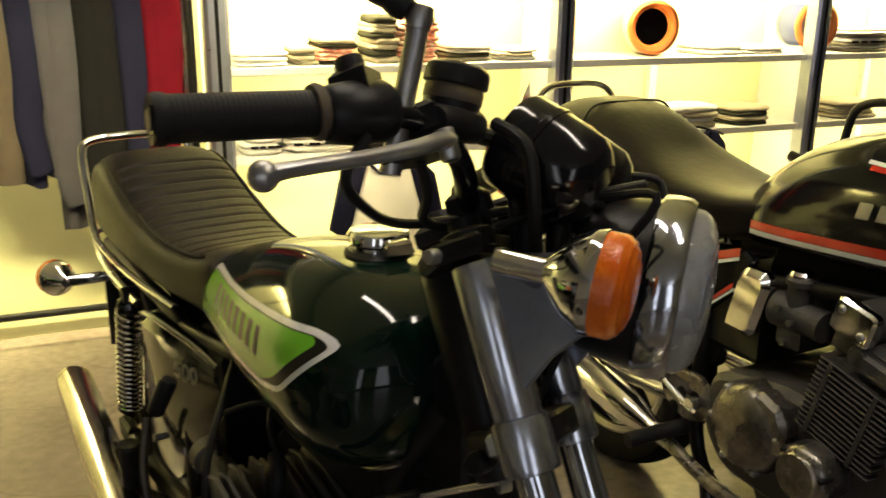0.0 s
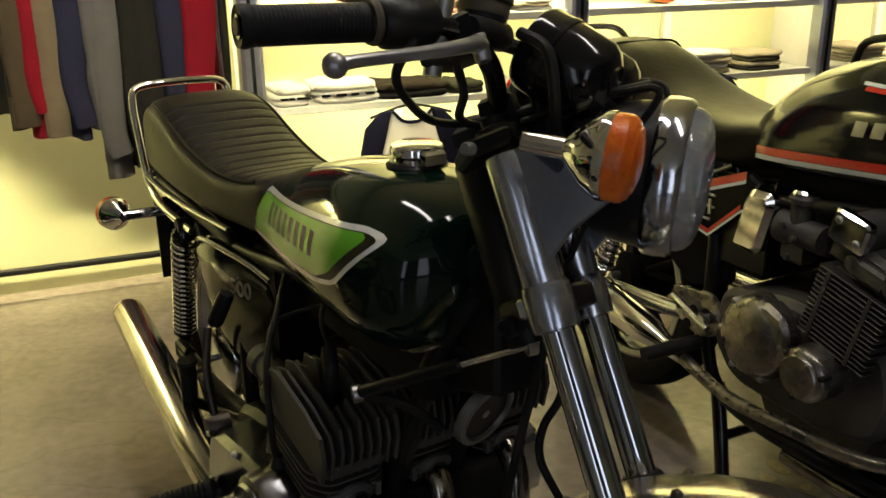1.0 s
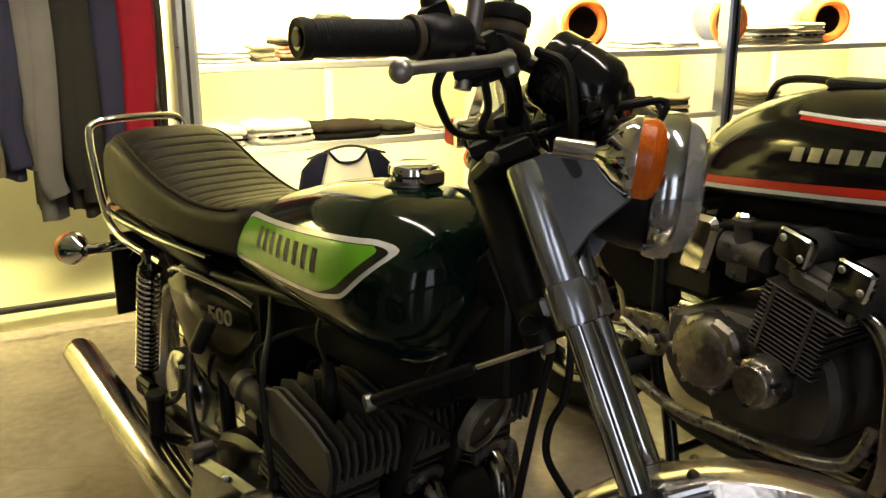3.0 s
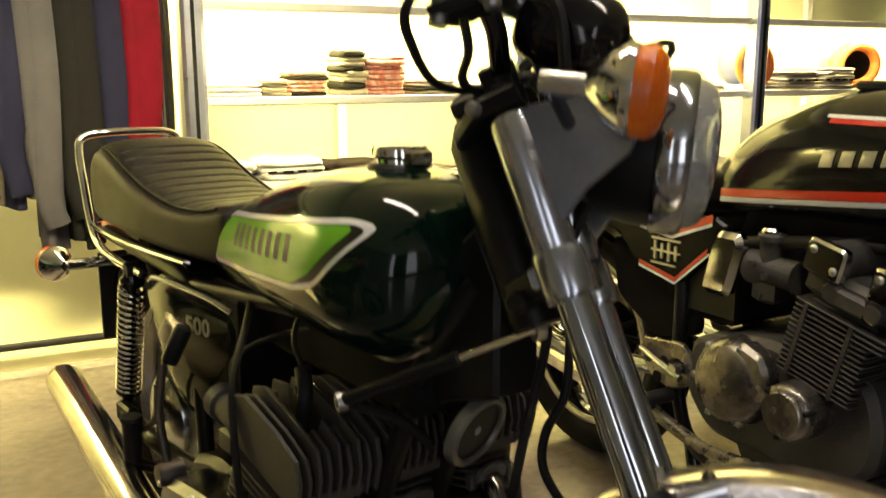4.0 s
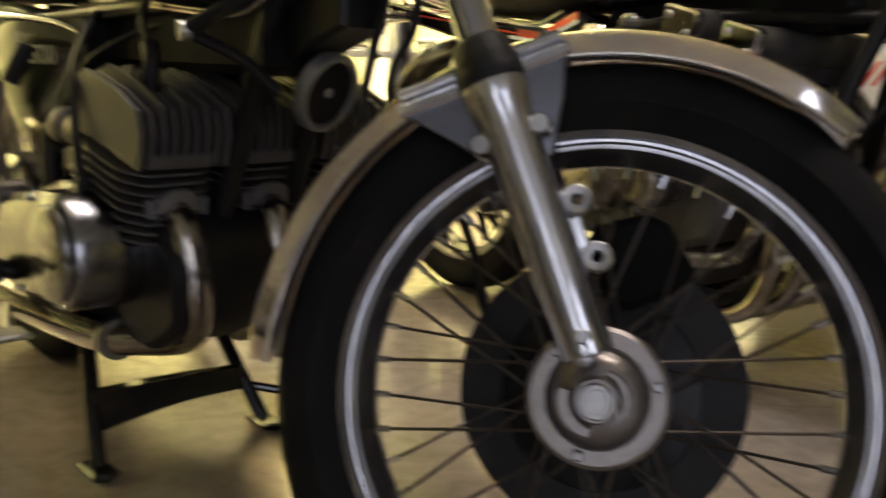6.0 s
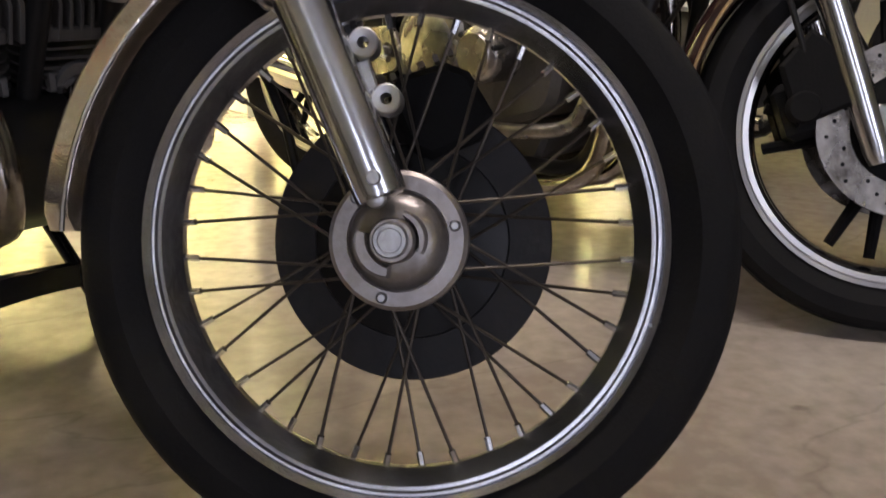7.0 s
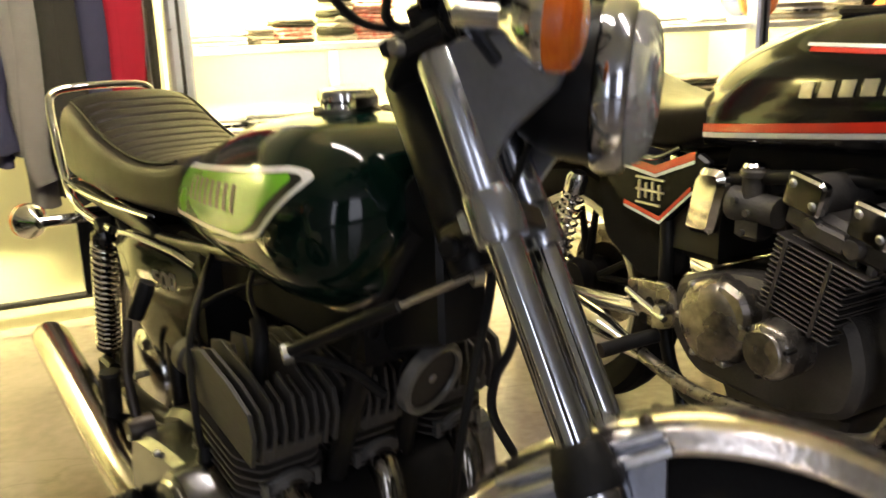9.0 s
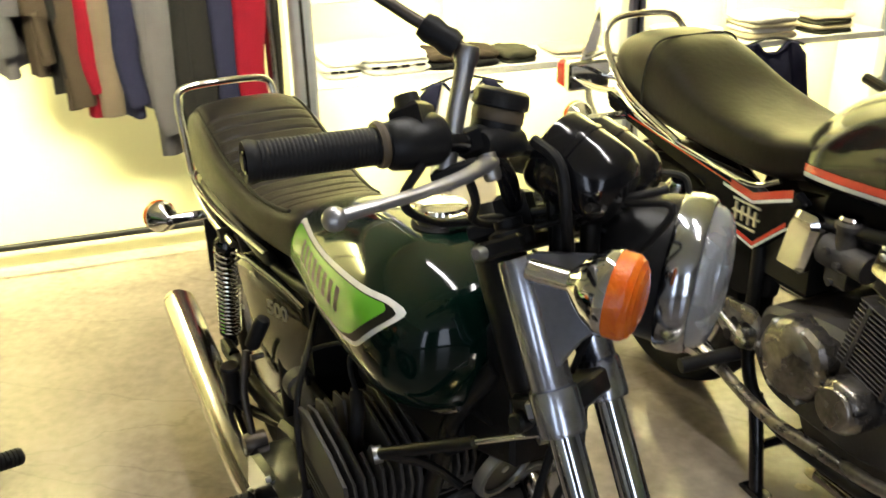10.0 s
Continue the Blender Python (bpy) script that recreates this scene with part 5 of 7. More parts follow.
def cylinder_set(y):
    c = part("cylinder", lathe([(0.036, -0.01), (0.036, 0.11)], (0, y, 0), Z, 20), FINS, bike, "black-grey finned cylinder", eng)
    for k in range(8):
        z = 0.0 + 0.0125 * k
        hx, hy = 0.098 - 0.002 * k % 3, 0.066
        poly = rounded([(-hx, y - hy), (hx - 0.03, y - hy), (hx, y - hy + 0.025), (hx, y + hy - 0.025), (hx - 0.03, y + hy), (-hx, y + hy)], 0.012, 3)
        part("fin", prism(poly, z, z + 0.0042, "z", 0.0009), FINS, c, m=eng)
    h = part("cylinder_head", prism(rounded([(-0.1, y - 0.06), (0.075, y - 0.06), (0.1, y - 0.04), (0.1, y + 0.04), (0.075, y + 0.06), (-0.1, y + 0.06)], 0.01, 3), 0.103, 0.122, "z", 0.003), FINS, bike, "finned cylinder head", eng)
    for k in range(9):
        yy = y - 0.06 + 0.12 * k / 8
        top = 0.2 - 0.028 * abs(k - 4) / 4 * (0.3 if k else 0.4)
        top -= 0.007 * (k % 2)
        thick = 0.0026 if k not in (0, 8) else 0.0034
        out = [(-0.1, 0.11), (0.1, 0.104), (0.102, 0.15), (0.088, top - 0.012), (0.03, top), (-0.06, top + 0.004), (-0.092, top - 0.012)]
        if 2 < k < 6:
            out = [(-0.1, 0.11), (0.1, 0.104), (0.102, 0.15), (0.088, top - 0.012), (0.045, top - 0.002), (0.02, 0.14), (-0.03, 0.14), (-0.055, top), (-0.092, top - 0.012)]
        part("fin", prism(out, yy - thick, yy + thick, "y", 0.0008), FINS, h, m=eng)
    plug = part("spark_plug_cap", tube([(-0.005, y, 0.125), (-0.005, y, 0.19), (-0.012, y + 0.004, 0.215), (-0.035, y + 0.01, 0.232)], 0.011, 12, 4), RUBBER, bike, "black spark plug cap", eng)
    part("lead", tube([(-0.03, y + 0.01, 0.23), (-0.08, y + 0.02, 0.26), (-0.14, y * 0.4, 0.3), (-0.2, y * 0.2, 0.33)], 0.0042, 8, 5), RUBBER, plug, m=eng)
    return c


for y in (-0.13, 0.01, 0.15):
    cylinder_set(y)
    fl = part("exhaust_flange", join(lathe([(0.0245, -0.004), (0.031, -0.004), (0.032, 0.0), (0.031, 0.004), (0.0245, 0.004)], (-0.585, y, 0.425), (0.75, 0, -0.35), 24), box(-0.59, -0.578, y - 0.04, y + 0.04, 0.436, 0.442, 0.002), *[box(-0.59, -0.578, y + e - 0.004, y + e + 0.004, 0.415, 0.442, 0.002) for e in (-0.038, 0.038)]), CASTING, bike, "exhaust flange clamp")
    carb = part("carburettor", join(lathe([(0.0, -0.03), (0.025, -0.03), (0.028, -0.02), (0.024, 0.05), (0.03, 0.055), (0.03, 0.08)], (-0.86, y * 0.95, 0.50), (-1, 0, 0.1), 20), box(-0.9, -0.86, y * 0.95 - 0.022, y * 0.95 + 0.022, 0.44, 0.48, 0.006)), DUSTY, bike, "carburettor")
    part("slide_cable", tube([(-0.88, y * 0.95, 0.53), (-0.87, y * 0.95, 0.6), (-0.75, y * 0.5, 0.66), (-0.55, 0, 0.68)], 0.004, 8, 5), RUBBER, carb)
part("crankcase", join(prism(rounded([(-1.0, 0.40), (-0.9, 0.43), (-0.58, 0.415), (-0.53, 0.36), (-0.54, 0.27), (-0.62, 0.225), (-0.93, 0.235), (-1.02, 0.30)], 0.03), -0.16, 0.17, "y", 0.012), box(-0.62, -0.6, -0.1, 0.1, 0.25, 0.4, 0.006)), FRAMEBLACK, bike, "black crankcase")
drum = part("side_casing", join(lathe([(0.0, -0.072), (0.066, -0.072), (0.074, -0.068), (0.078, -0.058), (0.08, 0.0), (0.08, 0.14)], (-0.69, -0.18, 0.362), (0, 1, 0), 56),
                                prism(rounded([(-0.97, 0.30), (-0.93, 0.41), (-0.80, 0.43), (-0.68, 0.438), (-0.63, 0.40), (-0.63, 0.32), (-0.70, 0.285), (-0.82, 0.268), (-0.92, 0.268)], 0.03), -0.235, -0.14, "y", 0.012)), DARKCASE, bike, "polished side casing with dark reflections put into its colour")
part("casing_cap", lathe([(0.0, -0.262), (0.05, -0.262), (0.062, -0.2595), (0.066, -0.254), (0.066, -0.22)], (-0.69, 0, 0.362), (0, 1, 0), 48), DARKCASE, drum, "raised round cover")
part("script_bars", join(*[box(-0.725 + 0.012 * k, -0.717 + 0.012 * k, -0.2645, -0.261, 0.348, 0.357, 0.0005) for k in range(6)]), BLACKINK, drum, "raised lettering as bars")
for x, z in ((-0.94, 0.30), (-0.925, 0.40), (-0.80, 0.422), (-0.65, 0.41), (-0.66, 0.315), (-0.86, 0.28)):
    part("screw", lathe([(0, -0.004), (0.004, -0.004), (0.006, -0.001), (0.006, 0.004)], (x, -0.2365, z), (0, 1, 0), 10), SATIN, drum)
part("oil_cable", tube([(-0.7, -0.2, 0.43), (-0.705, -0.205, 0.5), (-0.74, -0.19, 0.6), (-0.8, -0.14, 0.66), (-0.9, -0.08, 0.68)], 0.0055, 10, 6), RUBBER, bike, "black cable into the casing")
part("cable_boot", lathe([(0.0, 0.025), (0.008, 0.024), (0.012, 0.004), (0.015, 0.0), (0.015, -0.01)], (-0.7, -0.2, 0.437), Z, 16), RUBBER, bike)
part("left_casing", prism(rounded([(-0.97, 0.28), (-0.93, 0.42), (-0.6, 0.42), (-0.58, 0.30), (-0.75, 0.25)], 0.03), 0.165, 0.24, "y", 0.014), POLISHED, bike)

# exhausts
def pipe(y, q, out, drop=0.0):
    p = [(-0.60, y, 0.425, 0.0225), (-0.568, y, 0.402, 0.023), (-0.553, y - q * 0.003, 0.36, 0.0245), (-0.552, y - q * 0.006, 0.315, 0.025), (-0.57, y - q * 0.012, 0.272, 0.025), (-0.625, y - q * 0.02, 0.238, 0.025), (-0.71, y + (out - y) * 0.4, 0.225 - drop, 0.025)]
    p2 = [(-0.71, y + (out - y) * 0.4, 0.225 - drop, 0.0265), (-0.82, y + (out - y) * 0.75, 0.23 - drop, 0.029), (-0.97, out, 0.243 - drop, 0.034), (-1.12, out, 0.258 - drop, 0.0385), (-1.4, out * 0.92, 0.29 - drop, 0.042), (-1.69, out * 0.84, 0.328 - drop, 0.0405), (-1.715, out * 0.84, 0.332 - drop, 0.038)]
    ex = part("exhaust_pipe", tube(p, 0.021, 24, 6), HEADER, bike, "dull stained chrome exhaust pipe")
    part("silencer", tube(p2, 0.029, 28, 6), SILENCER, ex, "long chrome silencer")
    part("clamp", lathe([(0.026, -0.008), (0.031, -0.008), (0.032, 0.0), (0.031, 0.008), (0.026, 0.008)], (-0.71, y + (out - y) * 0.4, 0.225 - drop), (1, 0, -0.05), 24), SATIN, ex)
    part("outlet", lathe([(0.0, 0.0), (0.022, 0.001), (0.022, 0.012), (0.025, 0.012), (0.025, -0.01)], (-1.712, out * 0.84, 0.332 - drop), (-1, 0, 0.17), 24), FRAMEBLACK, ex)


pipe(-0.13, -1, -0.205)
pipe(0.01, 1, 0.12, 0.0)
pipe(0.15, 1, 0.21)

# centre stand, pegs, pedals
stand = part("centre_stand", tube([(-0.90, -0.13, 0.2), (-0.90, 0.13, 0.2)], 0.014, 14, 1), GLOSSBLACK, bike, "black centre stand")
for y in (-0.175, 0.12):
    part("leg", tube([(-0.90, y * 0.72, 0.20), (-0.83, y * 0.86, 0.1), (-0.765, y * 0.985, 0.008)], 0.0125, 14, 3), GLOSSBLACK, stand)
    part("foot", prism([(-0.795, y - 0.018), (-0.735, y - 0.02), (-0.72, y), (-0.735, y + 0.02), (-0.795, y + 0.018)], 0.0, 0.014, "z", 0.004), GLOSSBLACK, stand)
cross = []
for k in range(13):
    u = k / 12
    y = -0.158 + 0.268 * u
    w = 0.034 - 0.014 * math.sin(math.pi * min(u * 1.15, 1) * 0.5)
    x, z = -0.818 + 0.004 * u, 0.077 + 0.006 * math.sin(math.pi * u)
    cross.append([(x - 0.01, y, z + w), (x + 0.006, y, z + w * 0.9), (x + 0.016, y, z - w * 0.9), (x + 0.004, y, z - w)])
part("cross_plate", loft(cross), GLOSSBLACK, stand, sharp=60)
part("stand_arm", tube([(-0.80, 0.12, 0.06), (-0.75, 0.17, 0.05), (-0.72, 0.2, 0.045)], 0.008, 10, 3), GLOSSBLACK, stand)
for q in (-1, 1):
    a, b = Vector((-0.945, q * 0.35, 0.281)), Vector((-0.91, q * 0.245, 0.30))
    prof = [(0.0, 0.0), (0.015, 0.0), (0.018, 0.004)]
    L = (b - a).length
    for k in range(11):
        h = 0.006 + (L - 0.016) * k / 11
        prof += [(0.0185, h), (0.0185, h + 0.005), (0.0155, h + 0.0065), (0.0155, h + 0.0085)]
    prof += [(0.02, L - 0.01), (0.02, L), (0.01, L + 0.01)]
    peg = part("foot_peg", lathe(prof, a, b - a, 20), RUBBER, bike, "ribbed black rubber foot peg")
    part("peg_bracket", tube([tuple(b), (-0.90, q * 0.22, 0.29), (-0.92, q * 0.15, 0.25)], 0.012, 12, 3), FRAMEBLACK, peg)
    pp = part("passenger_peg", join(lathe([(0.0, 0.0), (0.019, 0.0), (0.022, 0.006), (0.019, 0.012), (0.0175, 0.05), (0.0175, 0.085), (0.012, 0.11), (0.0, 0.112)], (-1.238, q * 0.175, 0.398), (-0.05, 0, -1), 20)), RUBBER, bike, "black rubber passenger peg folded down")
    part("peg_hanger", tube([(-1.238, q * 0.168, 0.30), (-1.16, q * 0.145, 0.31), (-1.06, q * 0.12, 0.33)], 0.011, 10, 4), FRAMEBLACK, pp)
kick = part("kick_starter", tube([(-0.93, -0.22, 0.42), (-0.955, -0.22, 0.5), (-0.985, -0.2, 0.57)], 0.0075, 12, 4, flat=0.7), SPOKE, bike, "folding kick starter")
part("kick_rubber", lathe([(0.0, -0.03), (0.013, -0.03), (0.0145, -0.024), (0.0145, 0.026), (0.0125, 0.034), (0.0, 0.036)], (-0.985, -0.175, 0.598), (0.25, 0.35, 0.9), 16), RUBBER, kick, "black rubber pedal")
part("kick_boss", lathe([(0.0, -0.02), (0.016, -0.02), (0.02, -0.012), (0.02, 0.02)], (-0.93, -0.218, 0.41), (0, 1, 0), 20), SPOKE, kick)
part("brake_pedal", join(tube([(-1.0, -0.19, 0.25), (-0.92, -0.235, 0.235), (-0.85, -0.26, 0.225), (-0.8, -0.27, 0.225)], 0.0075, 10, 4), box(-0.83, -0.78, -0.30, -0.25, 0.224, 0.233, 0.003)), SATIN, bike, "steel rear brake pedal")
part("drive_springs", tube([(-1.1, -0.17, 0.5), (-1.15, -0.16, 0.42), (-1.25, -0.15, 0.36)], 0.006, 8, 4), SPOKE, bike)
# horn, steering damper
horn = part("horn", lathe([(0.0, -0.03), (0.03, -0.028), (0.042, -0.018), (0.046, -0.004), (0.046, 0.004)], (-0.452, 0.012, 0.582), (1, 0.2, -0.35), 36), FRAMEBLACK, bike, "round black horn with chrome ring")
part("horn_ring", lathe([(0.041, 0.002), (0.043, 0.009), (0.047, 0.0105), (0.0515, 0.008), (0.0535, 0.0), (0.0535, -0.006), (0.047, -0.008)], (-0.452, 0.012, 0.582), (1, 0.2, -0.35), 40, ring=True), HORNRING, horn, "bright ring")
part("horn_centre", lathe([(0.0, 0.006), (0.006, 0.005), (0.01, 0.0)], (-0.452, 0.012, 0.582), (1, 0.2, -0.35), 16), SATIN, horn)
dm = part("steering_damper", tube([(-0.485, -0.165, 0.652), (-0.36, -0.09, 0.722)], 0.0085, 16, 1), FRAMEBLACK, bike, "black steering damper with bright rod")
part("damper_rod", tube([(-0.36, -0.09, 0.722), (-0.285, -0.045, 0.764)], 0.004, 12, 1), CHROME, dm)
for p in ((-0.487, -0.166, 0.65), (-0.283, -0.044, 0.765)):
    part("damper_eye", lathe([(0.006, -0.006), (0.012, -0.006), (0.012, 0.006), (0.006, 0.006)], p, (0.3, 1, 0.1), 16, ring=True), SATIN, dm)
part("damper_stay", tube([(-0.487, -0.16, 0.648), (-0.47, -0.1, 0.62), (-0.45, -0.06, 0.58)], 0.007, 8, 3), FRAMEBLACK, bike)
# coil pack and air box enlarged to block the view between tank and engine
part("coil_pack", box(-0.96, -0.48, -0.065, 0.065, 0.6, 0.718, 0.012), DEEPBLACK, bike)
part("air_box", box(-1.05, -0.91, -0.1, 0.1, 0.42, 0.69, 0.02), DEEPBLACK, bike)
part("battery_box", box(-1.2, -1.06, -0.1, 0.1, 0.45, 0.67, 0.015), DEEPBLACK, bike)

# ---- the black motorcycle with the red and white stripe ----
bike2 = thing("motorcycle", BIKE2, "black four-cylinder motorcycle with red and white tank stripe", "motorcycle", "motorcycles in the shop")
FORK2 = Matrix.Translation((-0.012, 0.025, 0)) @ fork_frame(radians(34), 0.325, radians(24))
FORK3 = fork_frame(0.0, 0.325, radians(24))
LEG2 = -0.06      # the legs trail the axle
B = bike2


def cast_wheel(parent, m, r, w, rim, name, disc):
    """Tyre, black cast rim with forked spokes, drilled discs."""
    hw = w / 2
    wh = part(name, lathe([(0.01, -0.09), (0.01, 0.09)], axis=(0, 1, 0), sides=16), SATIN, parent, m=m)
    prof = [(rim + 0.002, -hw * 0.62), (rim + 0.02, -hw * 0.88), (r - 0.045, -hw), (r - 0.02, -hw * 0.92), (r - 0.008, -hw * 0.66), (r - 0.011, -hw * 0.6), (r - 0.004, -hw * 0.5), (r, -hw * 0.1)]
    prof = prof + [(a, -b) for a, b in reversed(prof)] + [(rim - 0.01, hw * 0.3), (rim - 0.01, -hw * 0.3)]
    part("tyre", lathe(prof, axis=(0, 1, 0), sides=80, ring=True), TYRE, wh, m=m)
    f = hw * 0.66
    part("rim", lathe([(rim + 0.002, -f), (rim + 0.002, -f + 0.004), (rim - 0.012, -f * 0.5), (rim - 0.014, 0.0), (rim - 0.012, f * 0.5), (rim + 0.002, f - 0.004), (rim + 0.002, f), (rim - 0.014, f), (rim - 0.02, f - 0.003), (rim - 0.028, 0.01), (rim - 0.028, -0.01), (rim - 0.02, -f + 0.003), (rim - 0.014, -f)], axis=(0, 1, 0), sides=80, ring=True), GLOSSBLACK, wh, "black cast rim", m)
    for q in (-1, 1):
        part("rim_lip", lathe([(rim - 0.016, q * f), (rim - 0.016, q * (f + 0.003)), (rim - 0.007, q * (f + 0.005)), (rim - 0.006, q * (f + 0.003)), (rim - 0.004, q * (f + 0.005)), (rim + 0.003, q * (f + 0.004)), (rim + 0.003, q * f)], axis=(0, 1, 0), sides=80, ring=True), RIMALU, wh, "bright machined rim lip", m)
    for k in range(5):
        t = 2 * math.pi * k / 5 + 0.3
        for dt in (-0.16, 0.16):
            a = (0.05 * math.cos(t), 0.05 * math.sin(t))
            b = ((rim - 0.04) * math.cos(t + dt), (rim - 0.04) * math.sin(t + dt))
            part("spoke", tube([(a[0], 0, a[1], 0.013), (b[0], 0, b[1], 0.009)], 0.01, 8, 1), DEEPBLACK, wh, m=m)
    part("hub", lathe([(0.02, -0.06), (0.05, -0.055), (0.06, -0.03), (0.05, 0), (0.06, 0.03), (0.05, 0.055), (0.02, 0.06)], axis=(0, 1, 0), sides=36), DEEPBLACK, wh, m=m)
    for q in disc:
        dsc = part("brake_disc", lathe([(0.085, q * 0.066), (0.137, q * 0.066), (0.138, q * 0.0685), (0.137, q * 0.071), (0.085, q * 0.071)], axis=(0, 1, 0), sides=60, ring=True), COVER, wh, "drilled brake disc", m)
        part("drilling", join(*[lathe([(0.0, 0), (0.0032, 0.0)], ((0.1 + 0.011 * (k % 3)) * math.cos(0.21 * k), q * 0.0716, (0.1 + 0.011 * (k % 3)) * math.sin(0.21 * k)), (0, 1, 0), 8) for k in range(30)]), BLACKINK, dsc, m=m)
        part("carrier", lathe([(0.05, q * 0.058), (0.088, q * 0.064), (0.088, q * 0.072), (0.05, q * 0.068)], axis=(0, 1, 0), sides=36), DEEPBLACK, dsc, m=m)
    return wh


GUARDBROWN = material("dark maroon guard paint", (0.018, 0.006, 0.0055), 0.1, 0.0, 0.3, 6, coat=0.2, spec=0.4)
GOLDLINE = material("worn gold-brown line", (0.3, 0.19, 0.1), 0.35, 0.6, 0.3, 20)
RIMALU = material("pale machined rim", (0.45, 0.44, 0.43), 0.32, 0.8, 0.15, 12)
cast_wheel(B, FORK2, 0.325, 0.095, 0.25, "front_wheel", (-1, 1))
cast_wheel(B, Matrix.Translation((-1.5, 0, 0.325)), 0.322, 0.12, 0.235, "rear_wheel", (1,))
for q in (-1, 1):
    y = q * 0.09
    part("fork_leg", join(lathe([(0.0, -0.04), (0.016, -0.038), (0.021, -0.02), (0.023, 0.1), (0.0235, 0.29), (0.027, 0.3), (0.027, 0.318), (0.022, 0.322)], (LEG2, y, 0), Z, 28), prism([(LEG2 - 0.018, 0.03), (LEG2 - 0.018, -0.025), (0.02, -0.022), (0.022, 0.02), (LEG2 + 0.02, 0.05)], y - 0.014, y + 0.014, "y", 0.004)), POLISHED, B, "polished fork slider", FORK2)
    part("dust_seal", lathe([(0.024, 0.318), (0.0275, 0.32), (0.0265, 0.335), (0.02, 0.342)], (LEG2, y, 0), Z, 24), RUBBER, B, m=FORK2)
    part("stanchion", lathe([(0.0185, 0.3), (0.0185, 0.76)], (LEG2, y, 0), Z, 28), BLUECHROME, B, "chrome stanchion", FORK2)
    cal = part("brake_caliper", join(box(LEG2 - 0.115, LEG2 - 0.05, y - q * 0.05 - 0.03, y - q * 0.05 + 0.03, 0.03, 0.125, 0.012), lathe([(0.0, -0.012), (0.022, -0.012), (0.026, -0.006), (0.026, 0.02)], (LEG2 - 0.082, y + q * 0.004, 0.078), (0, -q, 0), 24), prism([(LEG2 - 0.1, 0.05), (LEG2 - 0.1, 0.15), (LEG2 - 0.04, 0.19), (LEG2 - 0.01, 0.15), (LEG2 - 0.01, 0.06)], y - 0.012, y + 0.012, "y", 0.006)), DEEPBLACK, B, "black brake caliper", FORK2)
    part("brake_hose", tube([(LEG2 - 0.06, y, 0.12), (LEG2 - 0.06, y + q * 0.015, 0.22), (LEG2 - 0.06, y, 0.35), (LEG2 - 0.06, y * 0.6, 0.5), (LEG2 - 0.03, y * 0.5, 0.62)], 0.005, 10, 6), RUBBER, cal, m=FORK2)
part("lower_yoke", prism([(LEG2 - 0.03, -0.12), (LEG2 + 0.03, -0.12), (LEG2 + 0.03, 0.12), (LEG2 - 0.03, 0.12), (LEG2 - 0.07, 0)], 0.53, 0.565, "z", 0.005), FRAMEBLACK, B, m=FORK2)
part("upper_yoke", prism([(LEG2 - 0.03, -0.12), (LEG2 + 0.03, -0.12), (LEG2 + 0.03, 0.12), (LEG2 - 0.03, 0.12), (LEG2 - 0.07, 0)], 0.74, 0.765, "z", 0.005), FRAMEBLACK, B, m=FORK2)
g2 = part("mudguard", guard(0.345, 0.064, radians(30), radians(172), 0.02, 0.012), GUARDBROWN, B, "dark maroon front mudguard with a gold-brown edge line", FORK2)
for q in (-1, 1):
    part("edge_line", tube([(0.338 * math.cos(radians(a)), q * 0.0655, 0.338 * math.sin(radians(a))) for a in range(32, 171, 4)], 0.003, 8, 1), GOLDLINE, g2, m=FORK2)
h2 = part("headlight", lathe([(0.0, -0.11), (0.06, -0.1), (0.085, -0.05), (0.09, 0.0)], (0.08, 0, 0.65), (0.89, 0, -0.45), 36), GLOSSBLACK, B, "round headlight", FORK2)
part("bezel", lathe([(0.09, -0.01), (0.096, 0.0), (0.096, 0.025), (0.088, 0.032)], (0.08, 0, 0.65), (0.89, 0, -0.45), 36), CHROME, h2, m=FORK2)
part("handlebar", tube([(-0.12, -0.33, 0.80), (-0.09, -0.25, 0.81), (-0.05, -0.16, 0.81), (-0.04, -0.09, 0.78), (-0.04, 0.09, 0.78), (-0.05, 0.16, 0.81), (-0.09, 0.25, 0.81), (-0.12, 0.33, 0.80)], 0.012, 12, 5), GLOSSBLACK, B, "black handlebar", FORK2)

U_W = smoothed([(-1.06, 0.07), (-1.0, 0.108), (-0.9, 0.132), (-0.75, 0.146), (-0.6, 0.15), (-0.48, 0.14), (-0.42, 0.115), (-0.39, 0.06)])
U_TOP = smoothed([(-1.06, 0.815), (-1.0, 0.885), (-0.9, 0.955), (-0.75, 1.0), (-0.6, 1.012), (-0.48, 1.0), (-0.42, 0.965), (-0.39, 0.9)])
U_BOT = smoothed([(-1.06, 0.735), (-1.0, 0.738), (-0.9, 0.745), (-0.75, 0.757), (-0.6, 0.765), (-0.48, 0.775), (-0.42, 0.79), (-0.39, 0.83)])
U_MID = smoothed([(-1.06, 0.765), (-1.0, 0.79), (-0.9, 0.815), (-0.75, 0.845), (-0.6, 0.86), (-0.48, 0.865), (-0.42, 0.87), (-0.39, 0.87)])


def tank2_y(x, z):
    w, top, bot, mid = track(x, U_W), track(x, U_TOP), track(x, U_BOT), track(x, U_MID)
    d, p = ((z - mid) / (top - mid), 2.4) if z > mid else ((mid - z) / (mid - bot), 4.0)
    return w * max(0.0, 1 - min(1, d) ** p) ** (1 / p)


